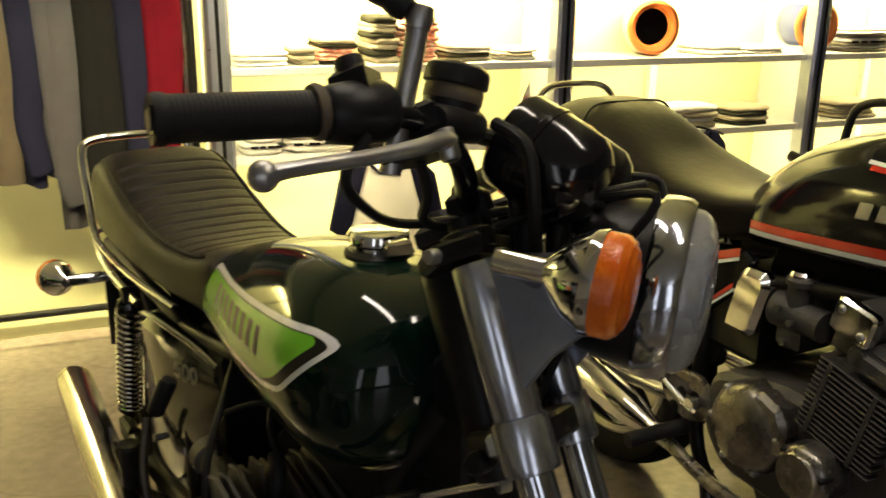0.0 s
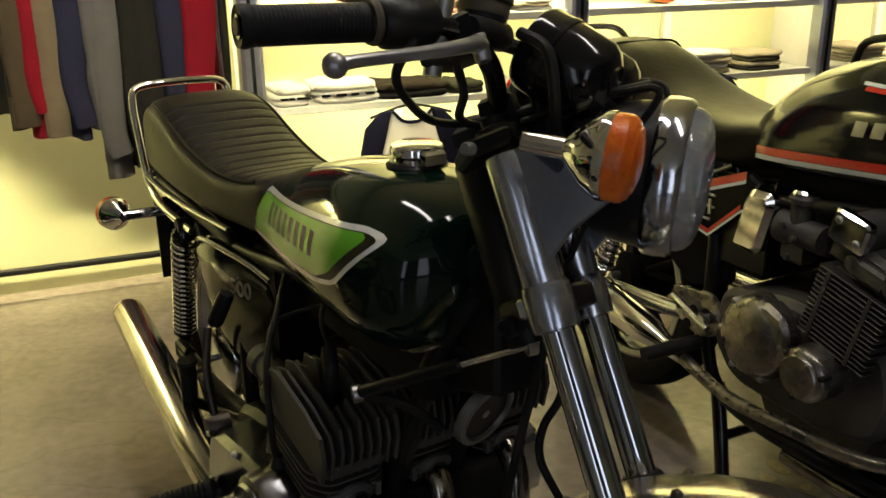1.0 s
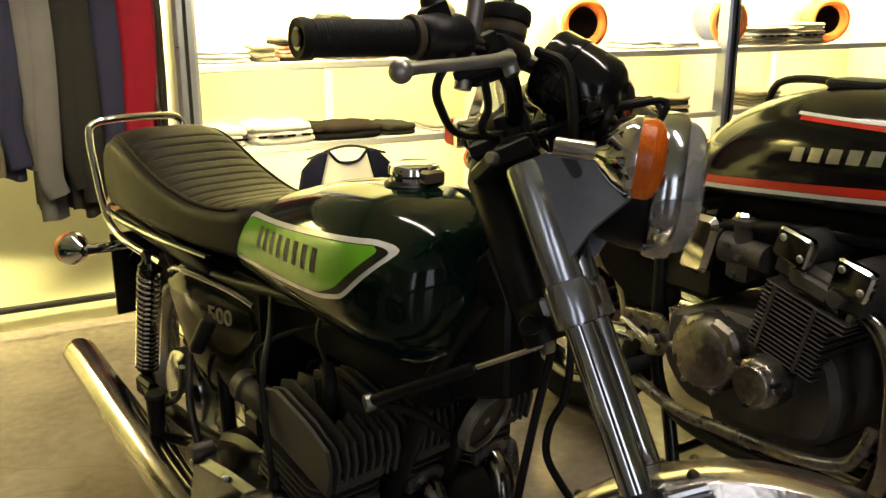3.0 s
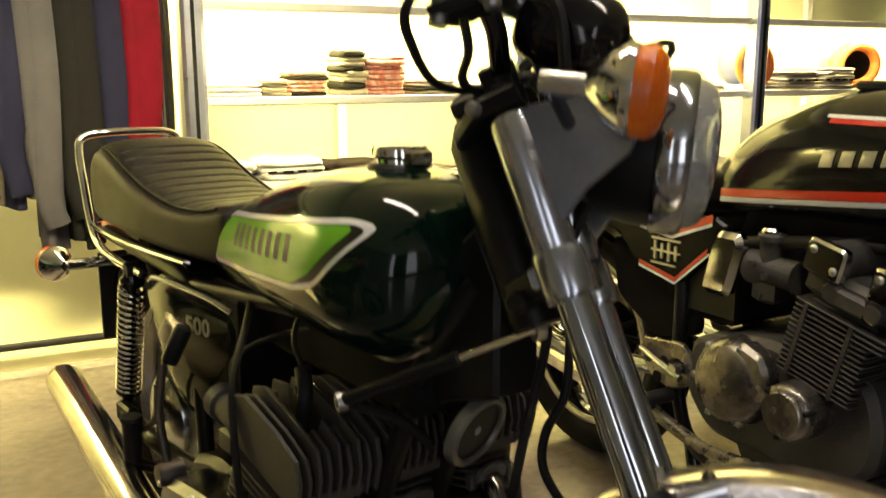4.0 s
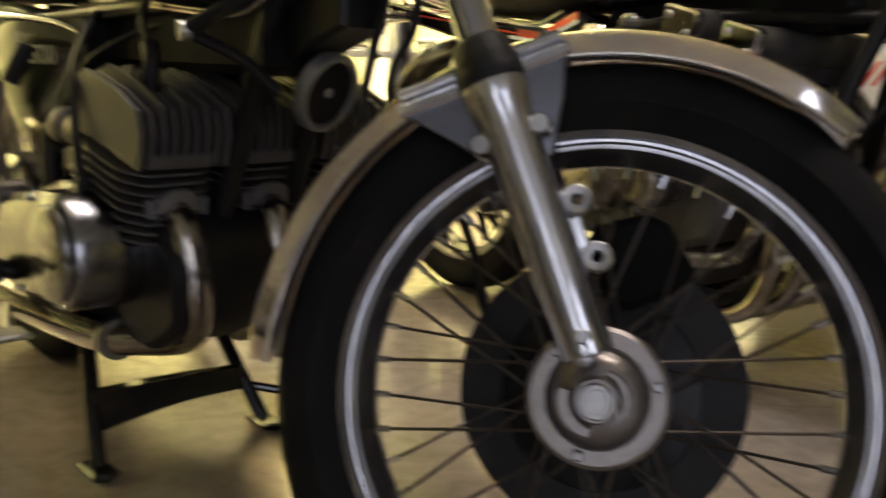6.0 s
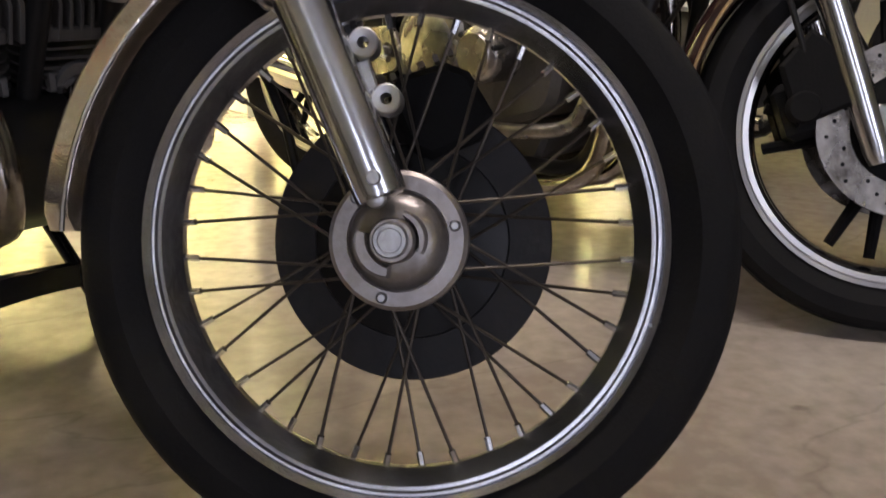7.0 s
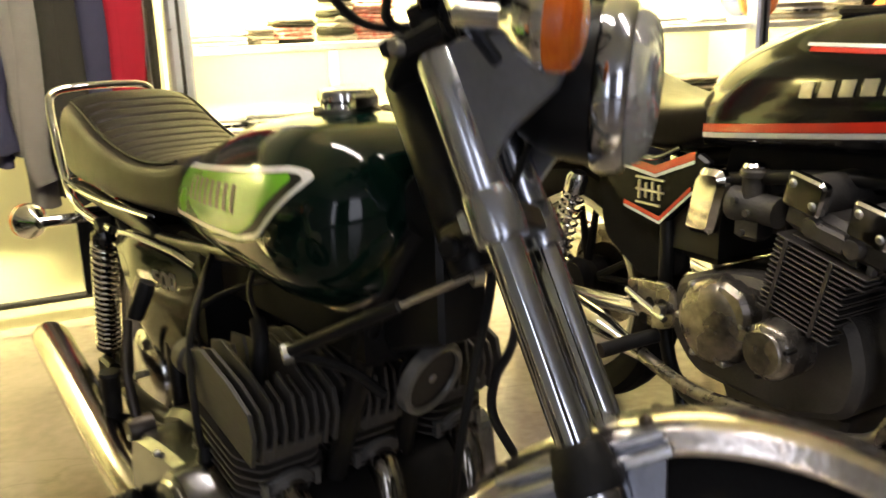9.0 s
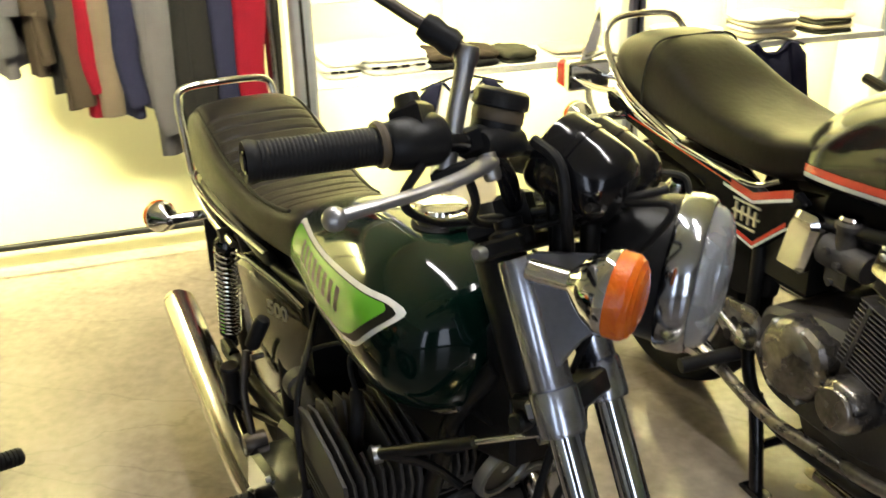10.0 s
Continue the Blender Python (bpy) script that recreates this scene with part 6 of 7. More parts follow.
def body_loft(x0, x1, W_, TOP_, BOT_, MID_, pt, pb, n=36, m=44):
    rings = []
    for i in range(n + 1):
        x = x0 + (x1 - x0) * (0.5 - 0.5 * math.cos(math.pi * i / n))
        w, top, bot, mid = track(x, W_), track(x, TOP_), track(x, BOT_), track(x, MID_)
        ring = []
        for k in range(m):
            t = 2 * math.pi * k / m
            c, s = math.cos(t), math.sin(t)
            p = pt if s > 0 else pb
            ring.append((x, math.copysign(abs(c) ** (2 / p), c) * w, mid + math.copysign(abs(s) ** (2 / p), s) * ((top - mid) if s > 0 else (mid - bot))))
        rings.append(ring)
    return loft(rings)


def flank(fn, poly, off, q, n=40, m=3):
    vs, fs = [], []
    xs = [p[0] for p in poly]
    x0, x1 = min(xs), max(xs)
    for i in range(n + 1):
        x = x0 + (x1 - x0) * (0.001 + 0.998 * i / n)
        zs = [az + (bz - az) * (x - ax) / (bx - ax) for (ax, az), (bx, bz) in zip(poly, poly[1:] + poly[:1]) if (ax - x) * (bx - x) <= 0 and ax != bx]
        lo, hi = min(zs), max(zs)
        for j in range(m + 1):
            z = lo + (hi - lo) * j / m
            vs.append((x, q * (fn(x, z) + off), z))
        if i:
            b = i * (m + 1)
            fs += [(b + j, b + j + 1, b - m - 1 + j + 1, b - m - 1 + j) for j in range(m)]
    return vs, fs


tank2 = part("tank", body_loft(-1.06, -0.39, U_W, U_TOP, U_BOT, U_MID, 2.4, 4.0), GLOSSBLACK, B, "glossy black fuel tank", sharp=50)
for q in (-1, 1):
    part("red_stripe", flank(tank2_y, [(-1.02, 0.774), (-0.43, 0.829), (-0.43, 0.847), (-1.005, 0.792)], 0.0015, q), RED, tank2, "red stripe")
    part("white_stripe", flank(tank2_y, [(-1.01, 0.764), (-0.42, 0.819), (-0.42, 0.8285), (-1.02, 0.7735)], 0.0015, q), WHITE, tank2, "white stripe")
    part("red_stripe", flank(tank2_y, [(-0.445, 0.845), (-0.425, 0.845), (-0.45, 0.925), (-0.465, 0.925)], 0.002, q, 16, 8), RED, tank2)
    part("white_stripe", flank(tank2_y, [(-0.424, 0.82), (-0.413, 0.83), (-0.442, 0.925), (-0.449, 0.925)], 0.002, q, 16, 8), WHITE, tank2)
    part("red_stripe", flank(tank2_y, [(-0.735, 0.942), (-0.46, 0.938), (-0.46, 0.947), (-0.735, 0.95)], 0.0025, q), RED, tank2)
    part("white_stripe", flank(tank2_y, [(-0.745, 0.951), (-0.46, 0.948), (-0.46, 0.954), (-0.745, 0.957)], 0.0025, q), WHITE, tank2)
    for k in range(6):
        x = -0.735 + 0.041 * k
        z = 0.862 + 0.0035 * k
        part("emblem_bar", flank(tank2_y, [(x, z), (x + 0.03, z + 0.002), (x + 0.033, z + 0.03), (x + 0.003, z + 0.028)], 0.0022, q, 6, 3), SILVERINK, tank2, "silver raised emblem piece")
part("filler_flap", prism(rounded([(-0.75, -0.05), (-0.62, -0.05), (-0.62, 0.05), (-0.75, 0.05)], 0.02), 0.999, 1.016, "z", 0.005), PLASTIC, tank2)

Q_TOP = smoothed([(-1.73, 0.885), (-1.70, 0.935), (-1.6, 0.957), (-1.5, 0.948), (-1.42, 0.915), (-1.33, 0.872), (-1.22, 0.84), (-1.1, 0.828), (-1.0, 0.838), (-0.95, 0.85), (-0.93, 0.825)])
Q_W = smoothed([(-1.73, 0.09), (-1.70, 0.12), (-1.6, 0.14), (-1.45, 0.148), (-1.33, 0.15), (-1.22, 0.148), (-1.1, 0.135), (-1.0, 0.115), (-0.95, 0.1), (-0.93, 0.085)])
Q_BOT = smoothed([(-1.73, 0.80), (-1.6, 0.755), (-1.33, 0.735), (-1.1, 0.725), (-1.0, 0.745), (-0.93, 0.78)])
Q_MID = [(-1.73, 0.85), (-1.33, 0.82), (-1.1, 0.79), (-0.93, 0.81)]
seat2 = part("seat", body_loft(-1.73, -0.93, Q_W, Q_TOP, Q_BOT, Q_MID, 3.2, 4.5), SADDLE, B, "dark brown vinyl stepped seat", sharp=60)
part("strap_seam", tube([(-1.53, -0.149, 0.77), (-1.53, -0.147, 0.87), (-1.53, -0.11, 0.944), (-1.53, 0, 0.952), (-1.53, 0.11, 0.944), (-1.53, 0.147, 0.87), (-1.53, 0.149, 0.77)], 0.003, 8, 5), RUBBER, seat2)
for q in (-1, 1):
    part("seat_trim", tube([(-1.70, q * 0.12, 0.80), (-1.5, q * 0.152, 0.752), (-1.2, q * 0.148, 0.72), (-1.1, q * 0.14, 0.714), (-1.04, q * 0.125, 0.74)], 0.0065, 10, 5), CHROME, seat2, "chrome trim strip")
    tail_poly = [(-1.72, 0.78), (-1.45, 0.73), (-1.2, 0.705), (-1.1, 0.68), (-0.98, 0.735), (-0.95, 0.72), (-0.985, 0.655), (-1.08, 0.565), (-1.2, 0.585), (-1.28, 0.66), (-1.45, 0.69), (-1.7, 0.74)]
    sc2 = part("side_cover", prism(tail_poly, q * 0.125 - 0.012, q * 0.125 + 0.012, "y", 0.006), PANELBLACK, B, "black side cover with red stripes")
    ys = q * 0.138

    def ribbon(pts, w, off, nm, mat):
        vs, fs = [], []
        for i, (x, z) in enumerate(pts):
            vs += [(x, ys + q * off, z), (x, ys + q * off, z + w)]
            if i:
                fs.append((2 * i - 2, 2 * i - 1, 2 * i + 1, 2 * i))
        part(nm, (vs, fs), mat, sc2)
    ribbon([(-1.6, 0.742), (-1.25, 0.7), (-1.175, 0.691)], 0.004, 0.0008, "red_stripe", RED)
    ribbon([(-1.175, 0.686), (-1.1, 0.678), (-0.985, 0.722)], 0.018, 0.0008, "red_stripe", RED)
    ribbon([(-1.2, 0.682), (-1.1, 0.67), (-0.985, 0.714)], 0.0075, 0.0012, "white_stripe", WHITE)
    ribbon([(-1.2, 0.598), (-1.085, 0.576), (-0.995, 0.655)], 0.01, 0.0008, "red_stripe", RED)
    ribbon([(-1.2, 0.592), (-1.085, 0.569), (-0.99, 0.65)], 0.006, 0.0012, "white_stripe", WHITE)
    for k in range(4):
        part("emblem_bar", box(-1.152 + 0.021 * k, -1.145 + 0.021 * k, ys - 0.003, ys + 0.003, 0.617 + 0.004 * (k % 2), 0.66 - 0.005 * (k % 2), 0.001), SILVERINK, sc2, "silver raised emblem piece")
    for z in (0.609, 0.6385, 0.6655):
        part("emblem_bar", box(-1.16, -1.072 - 0.012 * (z < 0.61), ys - 0.0032, ys + 0.0034, z - 0.0025, z + 0.0025, 0.0008), SILVERINK, sc2, "silver raised emblem piece")
    part("chrome_plate", prism(rounded([(-1.0, 0.577), (-0.922, 0.574), (-0.89, 0.69), (-0.9, 0.712), (-0.955, 0.712), (-0.972, 0.69)], 0.02), q * 0.14 - 0.02, q * 0.14 + 0.018, "y", 0.012), CHROME, B, "chrome air duct cover")
    a, b = Vector((-1.33, q * 0.165, 0.655)), Vector((-1.43, q * 0.17, 0.37))
    d = b - a
    L = d.length
    sh = part("shock_absorber", lathe([(0.0, 0.0), (0.018, 0.0), (0.026, 0.015), (0.026, 0.05), (0.01, 0.055), (0.01, L * 0.6), (0.02, L * 0.62), (0.02, L * 0.88), (0.028, L * 0.9), (0.012, L * 0.92), (0.012, L)], a, d, 24), POLISHED, B, "shock absorber with chrome coil spring")
    dd, s, u = frame_of(d)
    part("spring", tube([a + dd * (0.055 + (L * 0.9 - 0.06) * k / 144) + s * (0.026 * math.cos(k / 144 * 20 * math.pi)) + u * (0.026 * math.sin(k / 144 * 20 * math.pi)) for k in range(145)], 0.004, 8, 1), CHROME, sh)
    part("swingarm", tube([(-1.0, q * 0.11, 0.37), (-1.25, q * 0.14, 0.35), (-1.52, q * 0.145, 0.325)], 0.021, 14, 4), POLISHED, B, "polished swingarm")
    ped = part("footrest_plate", prism(rounded([(-1.15, 0.44), (-1.02, 0.455), (-0.985, 0.42), (-1.0, 0.36), (-1.06, 0.34), (-1.13, 0.37)], 0.02), q * 0.165 - 0.008, q * 0.165 + 0.008, "y", 0.003), COVER, B, "bright footrest hanger with holes")
    part("hole", join(*[lathe([(0.0, 0), (0.014, 0.0)], (x, q * 0.1735, z), (0, q, 0), 16) for x, z in ((-1.12, 0.4), (-1.07, 0.4), (-1.03, 0.405), (-1.09, 0.36))]), FRAMEBLACK, ped)
    part("lever", join(tube([(-1.13, q * 0.185, 0.42), (-1.06, q * 0.19, 0.40), (-1.0, q * 0.195, 0.385)], 0.008, 10, 3), lathe([(0.0, 0), (0.012, 0), (0.014, 0.01), (0.012, 0.025)], (-1.02, q * 0.175, 0.40), (0, q, 0), 16)), POLISHED, ped)
    part("foot_peg", tube([(-1.05, q * 0.17, 0.33), (-1.06, q * 0.24, 0.325), (-1.07, q * 0.31, 0.318)], 0.017, 14, 2), RUBBER, B, "black rubber foot peg")
    part("silencer", tube([(-1.06, q * 0.2, 0.289, 0.0165), (-1.13, q * 0.202, 0.3, 0.024), (-1.24, q * 0.205, 0.318, 0.04), (-1.6, q * 0.205, 0.37, 0.046), (-1.78, q * 0.205, 0.395, 0.04)], 0.03, 24, 5), CHROME, B, "long chrome silencer")
part("grab_rail", tube([(-1.36, -0.155, 0.74), (-1.6, -0.15, 0.81), (-1.74, -0.13, 0.91), (-1.765, -0.09, 0.962), (-1.76, 0, 0.972), (-1.765, 0.09, 0.962), (-1.74, 0.13, 0.91), (-1.6, 0.15, 0.81), (-1.36, 0.155, 0.74)], 0.009, 14, 6), CHROME, B, "chrome grab rail")
part("rear_mudguard", moved(guard(0.345, 0.075, radians(50), radians(165), 0.02, 0.012), Matrix.Translation((-1.5, 0, 0.325))), GLOSSBLACK, B, "black rear mudguard")
tl2 = part("tail_light", prism(rounded([(-2.13, 0.705), (-2.125, 0.785), (-2.07, 0.79), (-2.06, 0.7)], 0.012), -0.07, 0.07, "y", 0.01), TAILRED, B, "red tail light")
part("shade", prism(rounded([(-2.065, 0.695), (-2.07, 0.795), (-2.03, 0.79), (-2.03, 0.7)], 0.012), -0.074, 0.074, "y", 0.008), CHROME, tl2)
for q in (-1, 1):
    part("tail_stay", tube([(-1.7, q * 0.09, 0.78), (-1.86, q * 0.07, 0.75), (-2.035, q * 0.05, 0.74)], 0.009, 12, 4), CHROME, B, "chrome tail stay")
part("tail_loop", tube([(-2.03, 0.0, 0.80), (-2.04, 0.06, 0.81), (-2.04, 0.12, 0.775), (-2.05, 0.08, 0.73), (-2.05, 0.03, 0.71), (-2.04, 0.0, 0.74)], 0.0055, 10, 6), CHROME, B, "chrome tail loop")
part("stay_post", tube([(-2.04, 0.0, 0.73), (-2.0, -0.02, 0.68), (-1.93, -0.03, 0.63)], 0.011, 12, 3), POLISHED, B, "bright tail post")
part("plate_holder", prism([(-0.035, 0.775), (0.02, 0.79), (0.045, 0.87), (0.035, 0.948), (0.022, 0.92), (-0.005, 0.85)], -2.06, -2.048, "x", 0.003), CHROME, B, "upright chrome plate holder")
indicator(B, (-1.62, -0.13, 0.74), (-1.66, -0.25, 0.74), (-1, 0, 0), 0.038, None)

# engine
RUNS2 = [([(-0.32, 0, 0.84), (-0.6, 0, 0.78), (-1.1, 0, 0.7)], 0.02)]
for q in (-1, 1):
    RUNS2 += [([(-0.34, q * 0.03, 0.80), (-0.40, q * 0.07, 0.6), (-0.46, q * 0.12, 0.36), (-0.52, q * 0.13, 0.22), (-0.65, q * 0.14, 0.2), (-0.95, q * 0.14, 0.2), (-1.06, q * 0.13, 0.3), (-1.08, q * 0.12, 0.6), (-1.12, q * 0.11, 0.69), (-1.4, q * 0.11, 0.7), (-1.65, q * 0.1, 0.75)], 0.016),
              ([(-0.36, q * 0.04, 0.72), (-0.7, q * 0.11, 0.72), (-1.08, q * 0.115, 0.66)], 0.014)]
for run, r in RUNS2:
    part("frame_tube", tube(run, r, 12, 5), FRAMEBLACK, B, "black frame tube")
E2 = Matrix.Translation((-0.66, 0, 0.46)) @ Matrix.Rotation(radians(14), 4, "Y")
barrel = part("cylinder_block", box(-0.085, 0.05, -0.175, 0.175, -0.01, 0.16, 0.01), DUSTY, B, "dusty grey finned cylinder block", E2)
for k in range(15):
    z = 0.003 + 0.0102 * k
    far = 0.088 if k > 11 else 0.062 - 0.004 * (k % 2)
    part("fin", prism(rounded([(-0.102, -0.2), (far, -0.2), (far, 0.2), (-0.102, 0.2)], 0.006, 2), z, z + 0.0034, "z", 0.0008), DUSTY, barrel, m=E2)
for x in (-0.075, 0.02):
    part("rib", box(x - 0.004, x + 0.004, -0.202, -0.17, 0.0, 0.15, 0.002), DUSTY, barrel, m=E2)
part("cylinder_head", join(box(-0.1, 0.1, -0.185, 0.185, 0.16, 0.215, 0.012), *[lathe([(0.0, -0.19), (0.03, -0.19), (0.038, -0.18), (0.038, 0.18), (0.03, 0.19), (0, 0.19)], (x, 0, 0.23), (0, 1, 0), 24) for x in (-0.065, 0.065)], *[lathe([(0.0, 0.0), (0.016, 0.0), (0.02, 0.006), (0.02, 0.04)], (x, -0.2, 0.185), (0, 1, 0), 18) for x in (-0.04, 0.045)], box(-0.04, 0.03, -0.2, -0.17, 0.165, 0.2, 0.006)), DUSTY, B, "cast cylinder head", E2)
for x in (-0.068, 0.066):
    for q in (-1, 1):
        c2 = part("cam_cap", prism(rounded([(x - 0.04, 0.205), (x + 0.04, 0.205), (x + 0.04, 0.268), (x - 0.04, 0.268)], 0.012), q * 0.192 - 0.012, q * 0.192 + 0.012, "y", 0.005), CHROME, B, "chrome cam end cap", E2)
        for dx, dz in ((-0.024, 0.012), (0.024, -0.012)):
            part("screw", lathe([(0.0, 0.0035), (0.005, 0.003), (0.008, 0.0), (0.008, -0.004)], (x + dx, q * 0.2045, 0.237 + dz), (0, q, 0), 12), SATIN, c2, m=E2)
part("crankcase", join(prism(rounded([(-1.0, 0.48), (-0.82, 0.52), (-0.58, 0.5), (-0.55, 0.4), (-0.57, 0.31), (-0.7, 0.27), (-0.95, 0.28), (-1.02, 0.36)], 0.04), -0.17, 0.17, "y", 0.015), prism(rounded([(-0.93, 0.29), (-0.6, 0.29), (-0.64, 0.2), (-0.88, 0.2)], 0.02), -0.12, 0.12, "y", 0.01)), FINS, B, "dark grey cast crankcase")
for q in (-1, 1):
    cl = part("clutch_cover", join(lathe([(0.0, 0.222), (0.04, 0.221), (0.066, 0.217), (0.078, 0.21), (0.086, 0.2), (0.09, 0.188), (0.092, 0.15)], (-0.866, 0, 0.418), (0, q, 0), 56),
                                   prism(rounded([(-0.84, 0.515), (-0.80, 0.50), (-0.785, 0.495), (-0.765, 0.46), (-0.772, 0.42), (-0.80, 0.37), (-0.86, 0.40)], 0.02), q * 0.18 - 0.03, q * 0.18 + 0.022, "y", 0.01)), COVER, B, "dull brown-grey clutch cover")
    part("boss", prism(rounded([(-0.86, 0.505), (-0.82, 0.50), (-0.815, 0.46), (-0.85, 0.44), (-0.875, 0.46)], 0.015), q * 0.185 - 0.02, q * 0.185 + 0.041, "y", 0.01), COVER, cl)
    for t in (0.2, 1.2, 2.2, 3.2, 4.2, 5.2):
        part("screw", lathe([(0, 0.006), (0.005, 0.005), (0.008, 0), (0.008, -0.02)], (-0.866 + 0.084 * math.cos(t), q * 0.206, 0.418 + 0.084 * math.sin(t)), (0, q, 0), 10), SATIN, cl)
    ig = part("ignition_cover", lathe([(0.0, 0.252), (0.04, 0.252), (0.043, 0.249), (0.044, 0.245), (0.049, 0.242), (0.054, 0.234), (0.056, 0.215), (0.056, 0.13)], (-0.698, 0, 0.418), (0, q, 0), 40), COVER, B, "round ignition cover")
    for t in (0.3, 2.4, 4.5):
        part("screw", lathe([(0, 0.247), (0.004, 0.247), (0.006, 0.244), (0.006, 0.22)], (-0.698 + 0.0505 * math.cos(t), 0, 0.418 + 0.0505 * math.sin(t)), (0, q, 0), 10), FRAMEBLACK, ig)
for y in (-0.15, -0.05, 0.05, 0.15):
    cy = y * 0.8
    cb = part("carburettor", join(lathe([(0.0, -0.05), (0.03, -0.05), (0.03, 0.02), (0.036, 0.03), (0.036, 0.06), (0.028, 0.065)], (-0.83, cy, 0.645), (-1, 0, 0.05), 24), box(-0.87, -0.815, cy - 0.022, cy + 0.022, 0.58, 0.63, 0.01), *[lathe([(0.0, 0.0), (0.006, 0.0), (0.007, 0.004), (0.007, 0.01)], (-0.86 + dx, cy - 0.032, 0.63 + dz), (0, -1, 0), 8) for dx, dz in ((0, 0.03), (0.03, 0.01), (0.02, -0.03))], lathe([(0.0, 0.085), (0.024, 0.083), (0.029, 0.076), (0.029, 0.066), (0.024, 0.064), (0.024, 0.0)], (-0.845, cy, 0.64), Z, 24)), DUSTY, B, "dusty dark carburettor")
    part("cap", lathe([(0.0, 0.094), (0.02, 0.092), (0.025, 0.086), (0.025, 0.08)], (-0.845, cy, 0.64), Z, 20), CHROME, cb, "chrome cap")
    part("header_pipe", tube([(-0.555, y, 0.60, 0.019), (-0.505, y, 0.58, 0.019), (-0.465, y * 1.02, 0.51, 0.019), (-0.455, y * 1.02, 0.4, 0.019), (-0.46, y * 0.98, 0.28, 0.019), (-0.5, y * 0.95, 0.2, 0.019), (-0.6, y * 0.9, 0.165, 0.019), (-0.8, y * 0.9, 0.16, 0.019)], 0.019, 18, 6), HEADER, B, "dark stained chrome header pipe")
    part("collar", join(lathe([(0.02, -0.006), (0.03, -0.005), (0.03, 0.006), (0.02, 0.008)], (-0.548, y, 0.597), (0.9, 0, -0.3), 20)), CASTING, B)
for q in (-1, 1):
    part("exhaust_tube", tube([(-1.09, q * 0.2, 0.295), (-0.92, q * 0.205, 0.262), (-0.76, q * 0.2, 0.268), (-0.6, q * 0.18, 0.275), (-0.52, q * 0.16, 0.3), (-0.485, q * 0.155, 0.38)], 0.0145, 14, 5), COVER, B, "dull lower exhaust tube")
stand2 = part("centre_stand", tube([(-0.98, -0.14, 0.11), (-0.98, 0.14, 0.11)], 0.012, 12, 1), GLOSSBLACK, B, "black centre stand")
for q in (-1, 1):
    part("leg", tube([(-1.02, q * 0.13, 0.23), (-0.98, q * 0.145, 0.12), (-0.95, q * 0.155, 0.01)], 0.017, 12, 3), GLOSSBLACK, stand2)
    part("foot", prism([(-0.985, q * 0.155 - 0.02), (-0.92, q * 0.155 - 0.022), (-0.9, q * 0.155), (-0.92, q * 0.155 + 0.022), (-0.985, q * 0.155 + 0.02)], 0.0, 0.016, "z", 0.004), GLOSSBLACK, stand2)
part("air_box", box(-1.07, -0.93, -0.12, 0.12, 0.5, 0.68, 0.02), PLASTIC, B)
for q in (-1, 1):
    part("inner_guard", prism(rounded([(-1.33, 0.64), (-1.05, 0.66), (-1.03, 0.46), (-1.16, 0.42), (-1.30, 0.5)], 0.03), q * 0.1 - 0.012, q * 0.1 + 0.012, "y", 0.005), DEEPBLACK, B, "black inner guard")
# one added block fills the dark space of airbox and frame
part("under_tank_block", prism(rounded([(-0.98, 0.68), (-0.96, 0.755), (-0.45, 0.78), (-0.4, 0.74), (-0.45, 0.7), (-0.74, 0.69)], 0.02), -0.07, 0.07, "y", 0.01), DEEPBLACK, B, "black block standing in for airbox and frame under the tank")

part("headstock", prism(rounded([(-0.47, 0.80), (-0.30, 0.86), (-0.25, 0.80), (-0.27, 0.72), (-0.33, 0.685), (-0.44, 0.70)], 0.02), -0.05, 0.05, "y", 0.012), FRAMEBLACK, B, "black headstock")
for y, b in ((-0.04, 0.03),):
    part("cable", tube([(-0.25, y, 0.86), (-0.27 + b, y * 1.3, 0.76), (-0.31, y + b, 0.66), (-0.37, y, 0.54), (-0.44, y + b, 0.46)], 0.0055, 8, 6), RUBBER, B, "black cable")

# ---- the white motorcycle behind ----
W3 = BIKE2 @ pose(-0.05, 0.82, -0.0)
bike3 = thing("motorcycle", W3, "white motorcycle with a red stripe parked behind", "motorcycle", "motorcycles in the shop")
V_W = smoothed([(-1.05, 0.07), (-0.95, 0.12), (-0.75, 0.15), (-0.5, 0.15), (-0.38, 0.12), (-0.33, 0.05)])
V_TOP = smoothed([(-1.05, 0.75), (-0.95, 0.79), (-0.75, 0.865), (-0.5, 0.89), (-0.38, 0.87), (-0.33, 0.825)])
V_BOT = smoothed([(-1.05, 0.7), (-0.95, 0.705), (-0.75, 0.71), (-0.5, 0.71), (-0.38, 0.72), (-0.33, 0.77)])
V_MID = [(-1.05, 0.74), (-0.75, 0.80), (-0.33, 0.81)]


def tank3_y(x, z):
    w, top, bot, mid = track(x, V_W), track(x, V_TOP), track(x, V_BOT), track(x, V_MID)
    d, p = ((z - mid) / (top - mid), 2.4) if z > mid else ((mid - z) / (mid - bot), 4.0)
    return w * max(0.0, 1 - min(1, d) ** p) ** (1 / p)


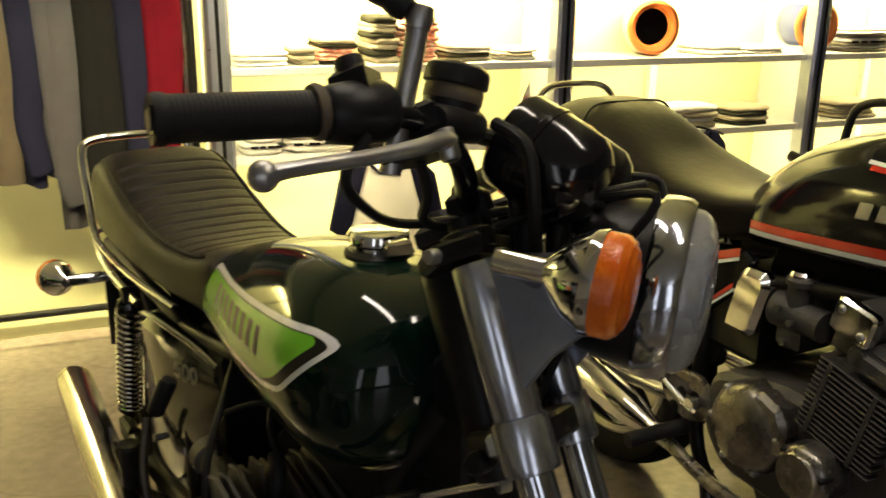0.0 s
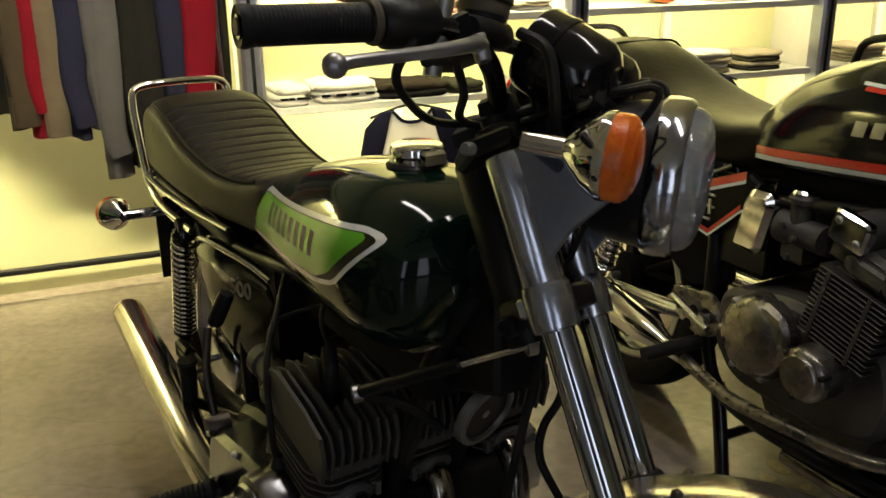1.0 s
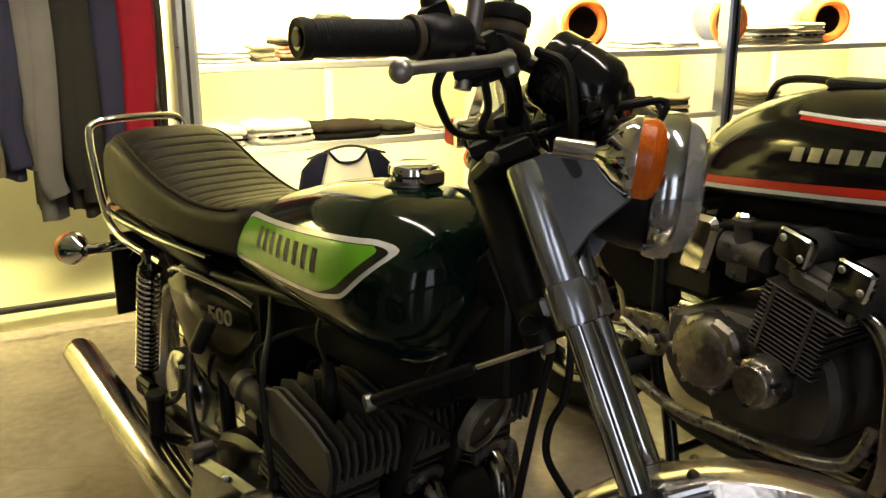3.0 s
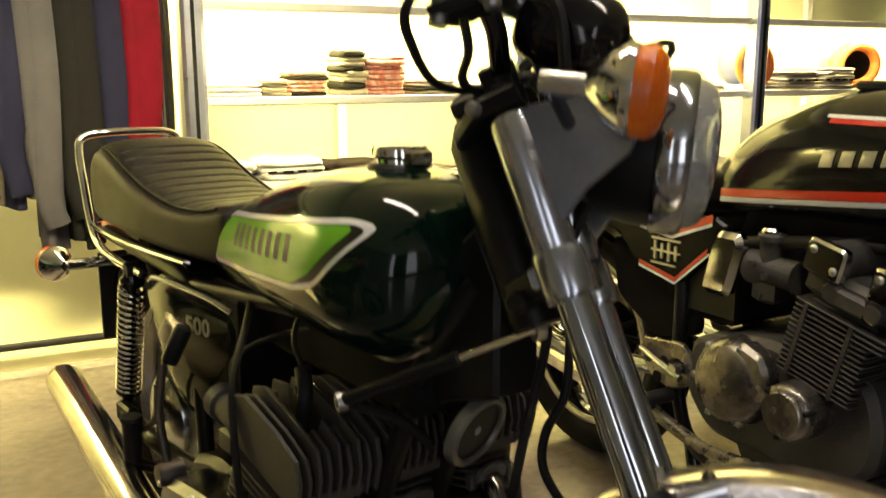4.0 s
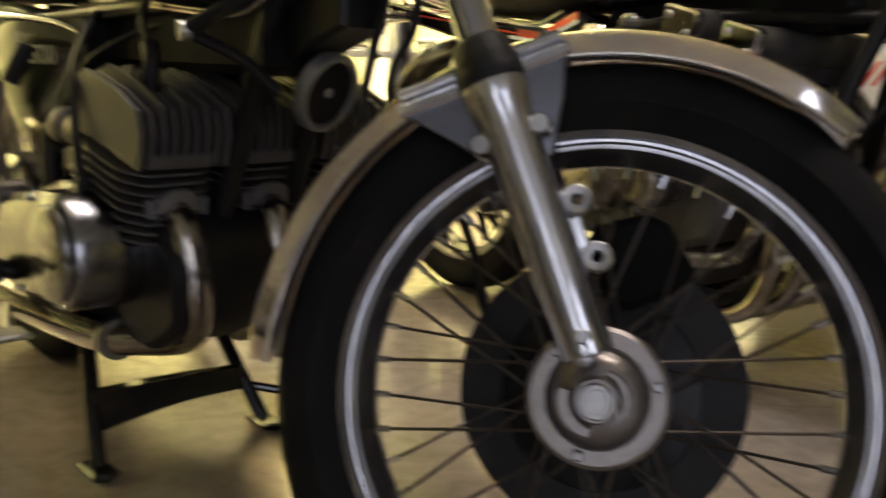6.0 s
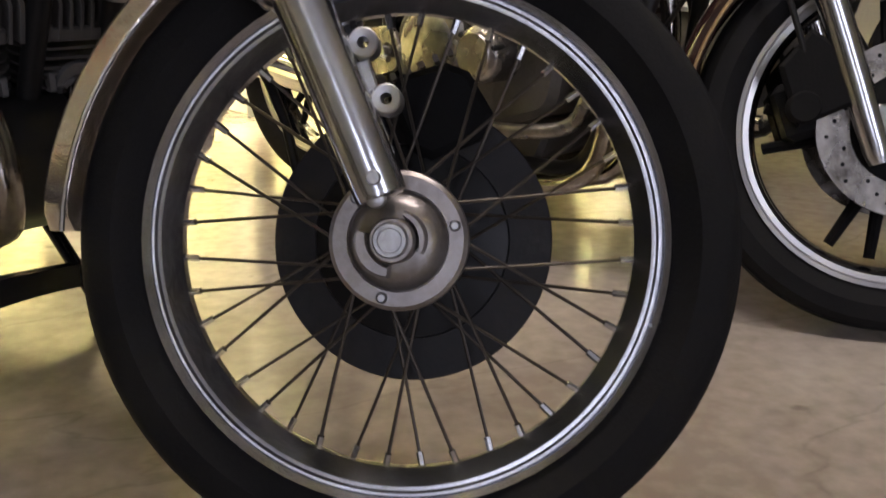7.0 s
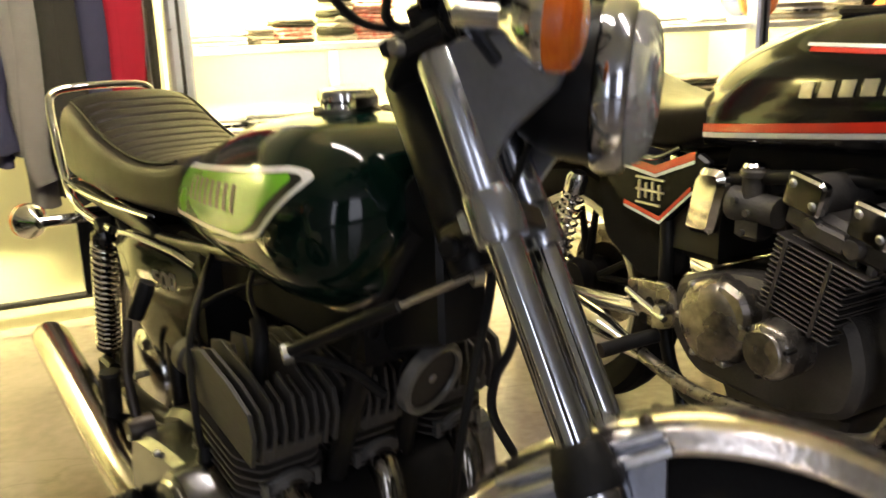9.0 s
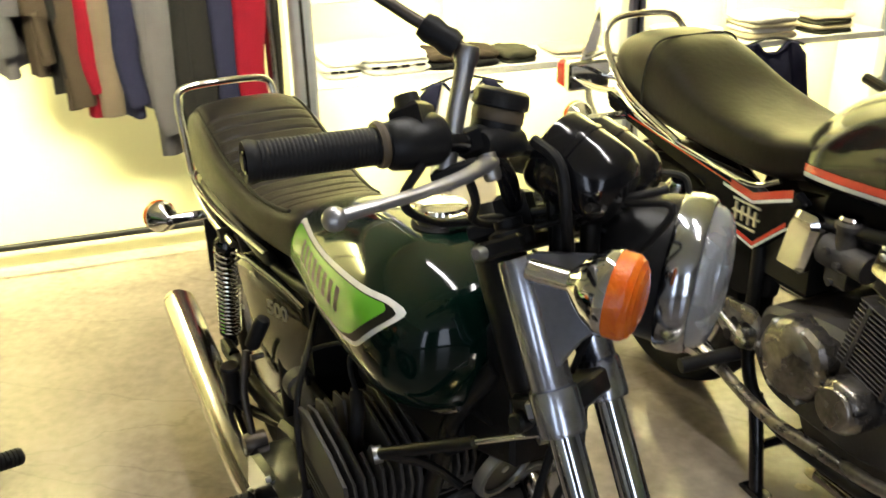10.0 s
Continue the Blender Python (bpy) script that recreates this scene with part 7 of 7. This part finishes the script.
tank3 = part("tank", body_loft(-1.05, -0.33, V_W, V_TOP, V_BOT, V_MID, 2.4, 4.0), WHITEPAINT, bike3, "white fuel tank", sharp=50)
part("red_stripe", flank(tank3_y, [(-1.0, 0.728), (-0.37, 0.736), (-0.37, 0.758), (-0.98, 0.75)], 0.0015, -1), RED, tank3)
panel3 = part("side_panel", prism(rounded([(-1.15, 0.70), (-0.66, 0.71), (-0.59, 0.6), (-0.63, 0.46), (-1.05, 0.5), (-1.2, 0.62)], 0.03), -0.19, -0.165, "y", 0.012), WHITEPAINT, bike3, "white side panel with red hatching")
for k in range(4):
    part("hatch_bar", prism([(-0.76 + 0.028 * k, 0.60), (-0.75 + 0.028 * k, 0.60), (-0.71 + 0.028 * k, 0.66), (-0.72 + 0.028 * k, 0.66)], -0.1925, -0.1895, "y", 0.0005), RED, panel3, "red hatch bar")
for k in range(3):
    part("letter_bar", box(-0.83 + 0.02 * k, -0.816 + 0.02 * k, -0.1925, -0.1895, 0.535, 0.55, 0.0005), BLACKINK, panel3)
part("seat", moved(body_loft(-1.73, -0.93, Q_W, Q_TOP, Q_BOT, Q_MID, 3.2, 4.5), Matrix.Translation((-0.3255, 0.0, 0.70)) @ Matrix.Diagonal((0.65, 0.9, 0.45, 1)) @ Matrix.Translation((0, 0, -0.8))), VINYL, bike3, "dark vinyl seat", sharp=60)
part("grab_rail", tube([(-1.08, -0.12, 0.80), (-1.13, -0.13, 0.91), (-1.2, -0.13, 0.94), (-1.36, -0.13, 0.92), (-1.41, -0.12, 0.80)], 0.012, 12, 5), PLASTIC, bike3, "black grab handle")
eng3 = part("engine", prism(rounded([(-1.0, 0.46), (-0.56, 0.5), (-0.5, 0.38), (-0.6, 0.2), (-0.95, 0.22)], 0.04), -0.16, 0.16, "y", 0.015), FINS, bike3, "dark engine")
part("cylinder_block", box(-0.70, -0.56, -0.14, 0.14, 0.48, 0.68, 0.01), FINS, eng3)
for k in range(10):
    part("fin", box(-0.72, -0.54, -0.16, 0.16, 0.5 + 0.016 * k, 0.506 + 0.016 * k, 0.001), FINS, eng3)
for q in (-1, 1):
    part("frame_tube", tube([(-0.3, q * 0.03, 0.8), (-0.42, q * 0.1, 0.45), (-0.5, q * 0.13, 0.18), (-0.95, q * 0.13, 0.18), (-1.08, q * 0.12, 0.6), (-1.6, q * 0.1, 0.74)], 0.016, 10, 5), FRAMEBLACK, bike3)
cast_wheel(bike3, FORK3, 0.325, 0.095, 0.25, "front_wheel", (-1,))
cast_wheel(bike3, Matrix.Translation((-1.48, 0, 0.325)), 0.322, 0.12, 0.235, "rear_wheel", (1,))
for q in (-1, 1):
    part("fork_leg", join(lathe([(0.0, -0.04), (0.021, -0.02), (0.0235, 0.3), (0.019, 0.31), (0.019, 0.76)], (0, q * 0.098, 0), Z, 20)), POLISHED, bike3, m=FORK3)
part("handlebar", tube([(-0.15, -0.34, 0.86), (-0.02, -0.17, 0.86), (0.0, -0.09, 0.8), (0.0, 0.09, 0.8), (-0.02, 0.17, 0.86), (-0.15, 0.34, 0.86)], 0.012, 12, 5), GLOSSBLACK, bike3, m=FORK3)
part("silencer", tube([(-0.5, -0.15, 0.2, 0.02), (-0.9, -0.19, 0.19, 0.024), (-1.2, -0.2, 0.23, 0.044), (-1.7, -0.2, 0.31, 0.044)], 0.03, 20, 5), CHROME, bike3)
part("side_stand", tube([(-0.95, 0.13, 0.18), (-0.93, 0.2, 0.08), (-0.92, 0.25, 0.01)], 0.012, 10, 3), FRAMEBLACK, bike3)

# ---- ceiling lights ----
# housings out of view; the two at y -2.3 belong to the added washers
for m in (BIKE @ pose(-0.95, 0.04, 2.5), BIKE @ pose(0.2, 0.44, 2.5), WALL @ pose(-1.5, -2.3, 2.46), WALL @ pose(-0.3, -2.3, 2.46), WALL @ pose(0.6, 0.02, 2.42), WALL @ pose(2.1, 0.02, 2.42)):
    f = thing("ceiling_light", m, "unseen slim white ceiling tube light", "light fixture", "ceiling lights")
    part("housing", box(-0.63, 0.63, -0.06, 0.06, 0.0, 0.1, 0.006), SHELFWHITE, f)

# flaked patch of the floor coating
FLAKE = material("flaked pale concrete", (0.5, 0.4, 0.28), 0.7, 0.0, 0.3, 60, 0.5, 200, second=(0.3, 0.22, 0.14))
rnd = random.Random(7)
patch = thing("floor_patch", pose(0.79, 1.84, 0), "flaked pale patch in the floor coating", "floor", kind="structure")
for k in range(16):
    cx, cy, r = rnd.gauss(0, 0.05), rnd.gauss(0, 0.045), rnd.uniform(0.008, 0.032)
    part("chip", prism([(cx + r * rnd.uniform(0.6, 1.3) * math.cos(a * 0.7), cy + r * rnd.uniform(0.5, 1.0) * math.sin(a * 0.7)) for a in range(9)], 0.0, 0.0006 + 0.0004 * k / 8, "z"), FLAKE, patch)

# ---- a motorcycle like the green one, beside it ----
copy_thing(bike, BIKE @ pose(-0.365, -0.95, 0))
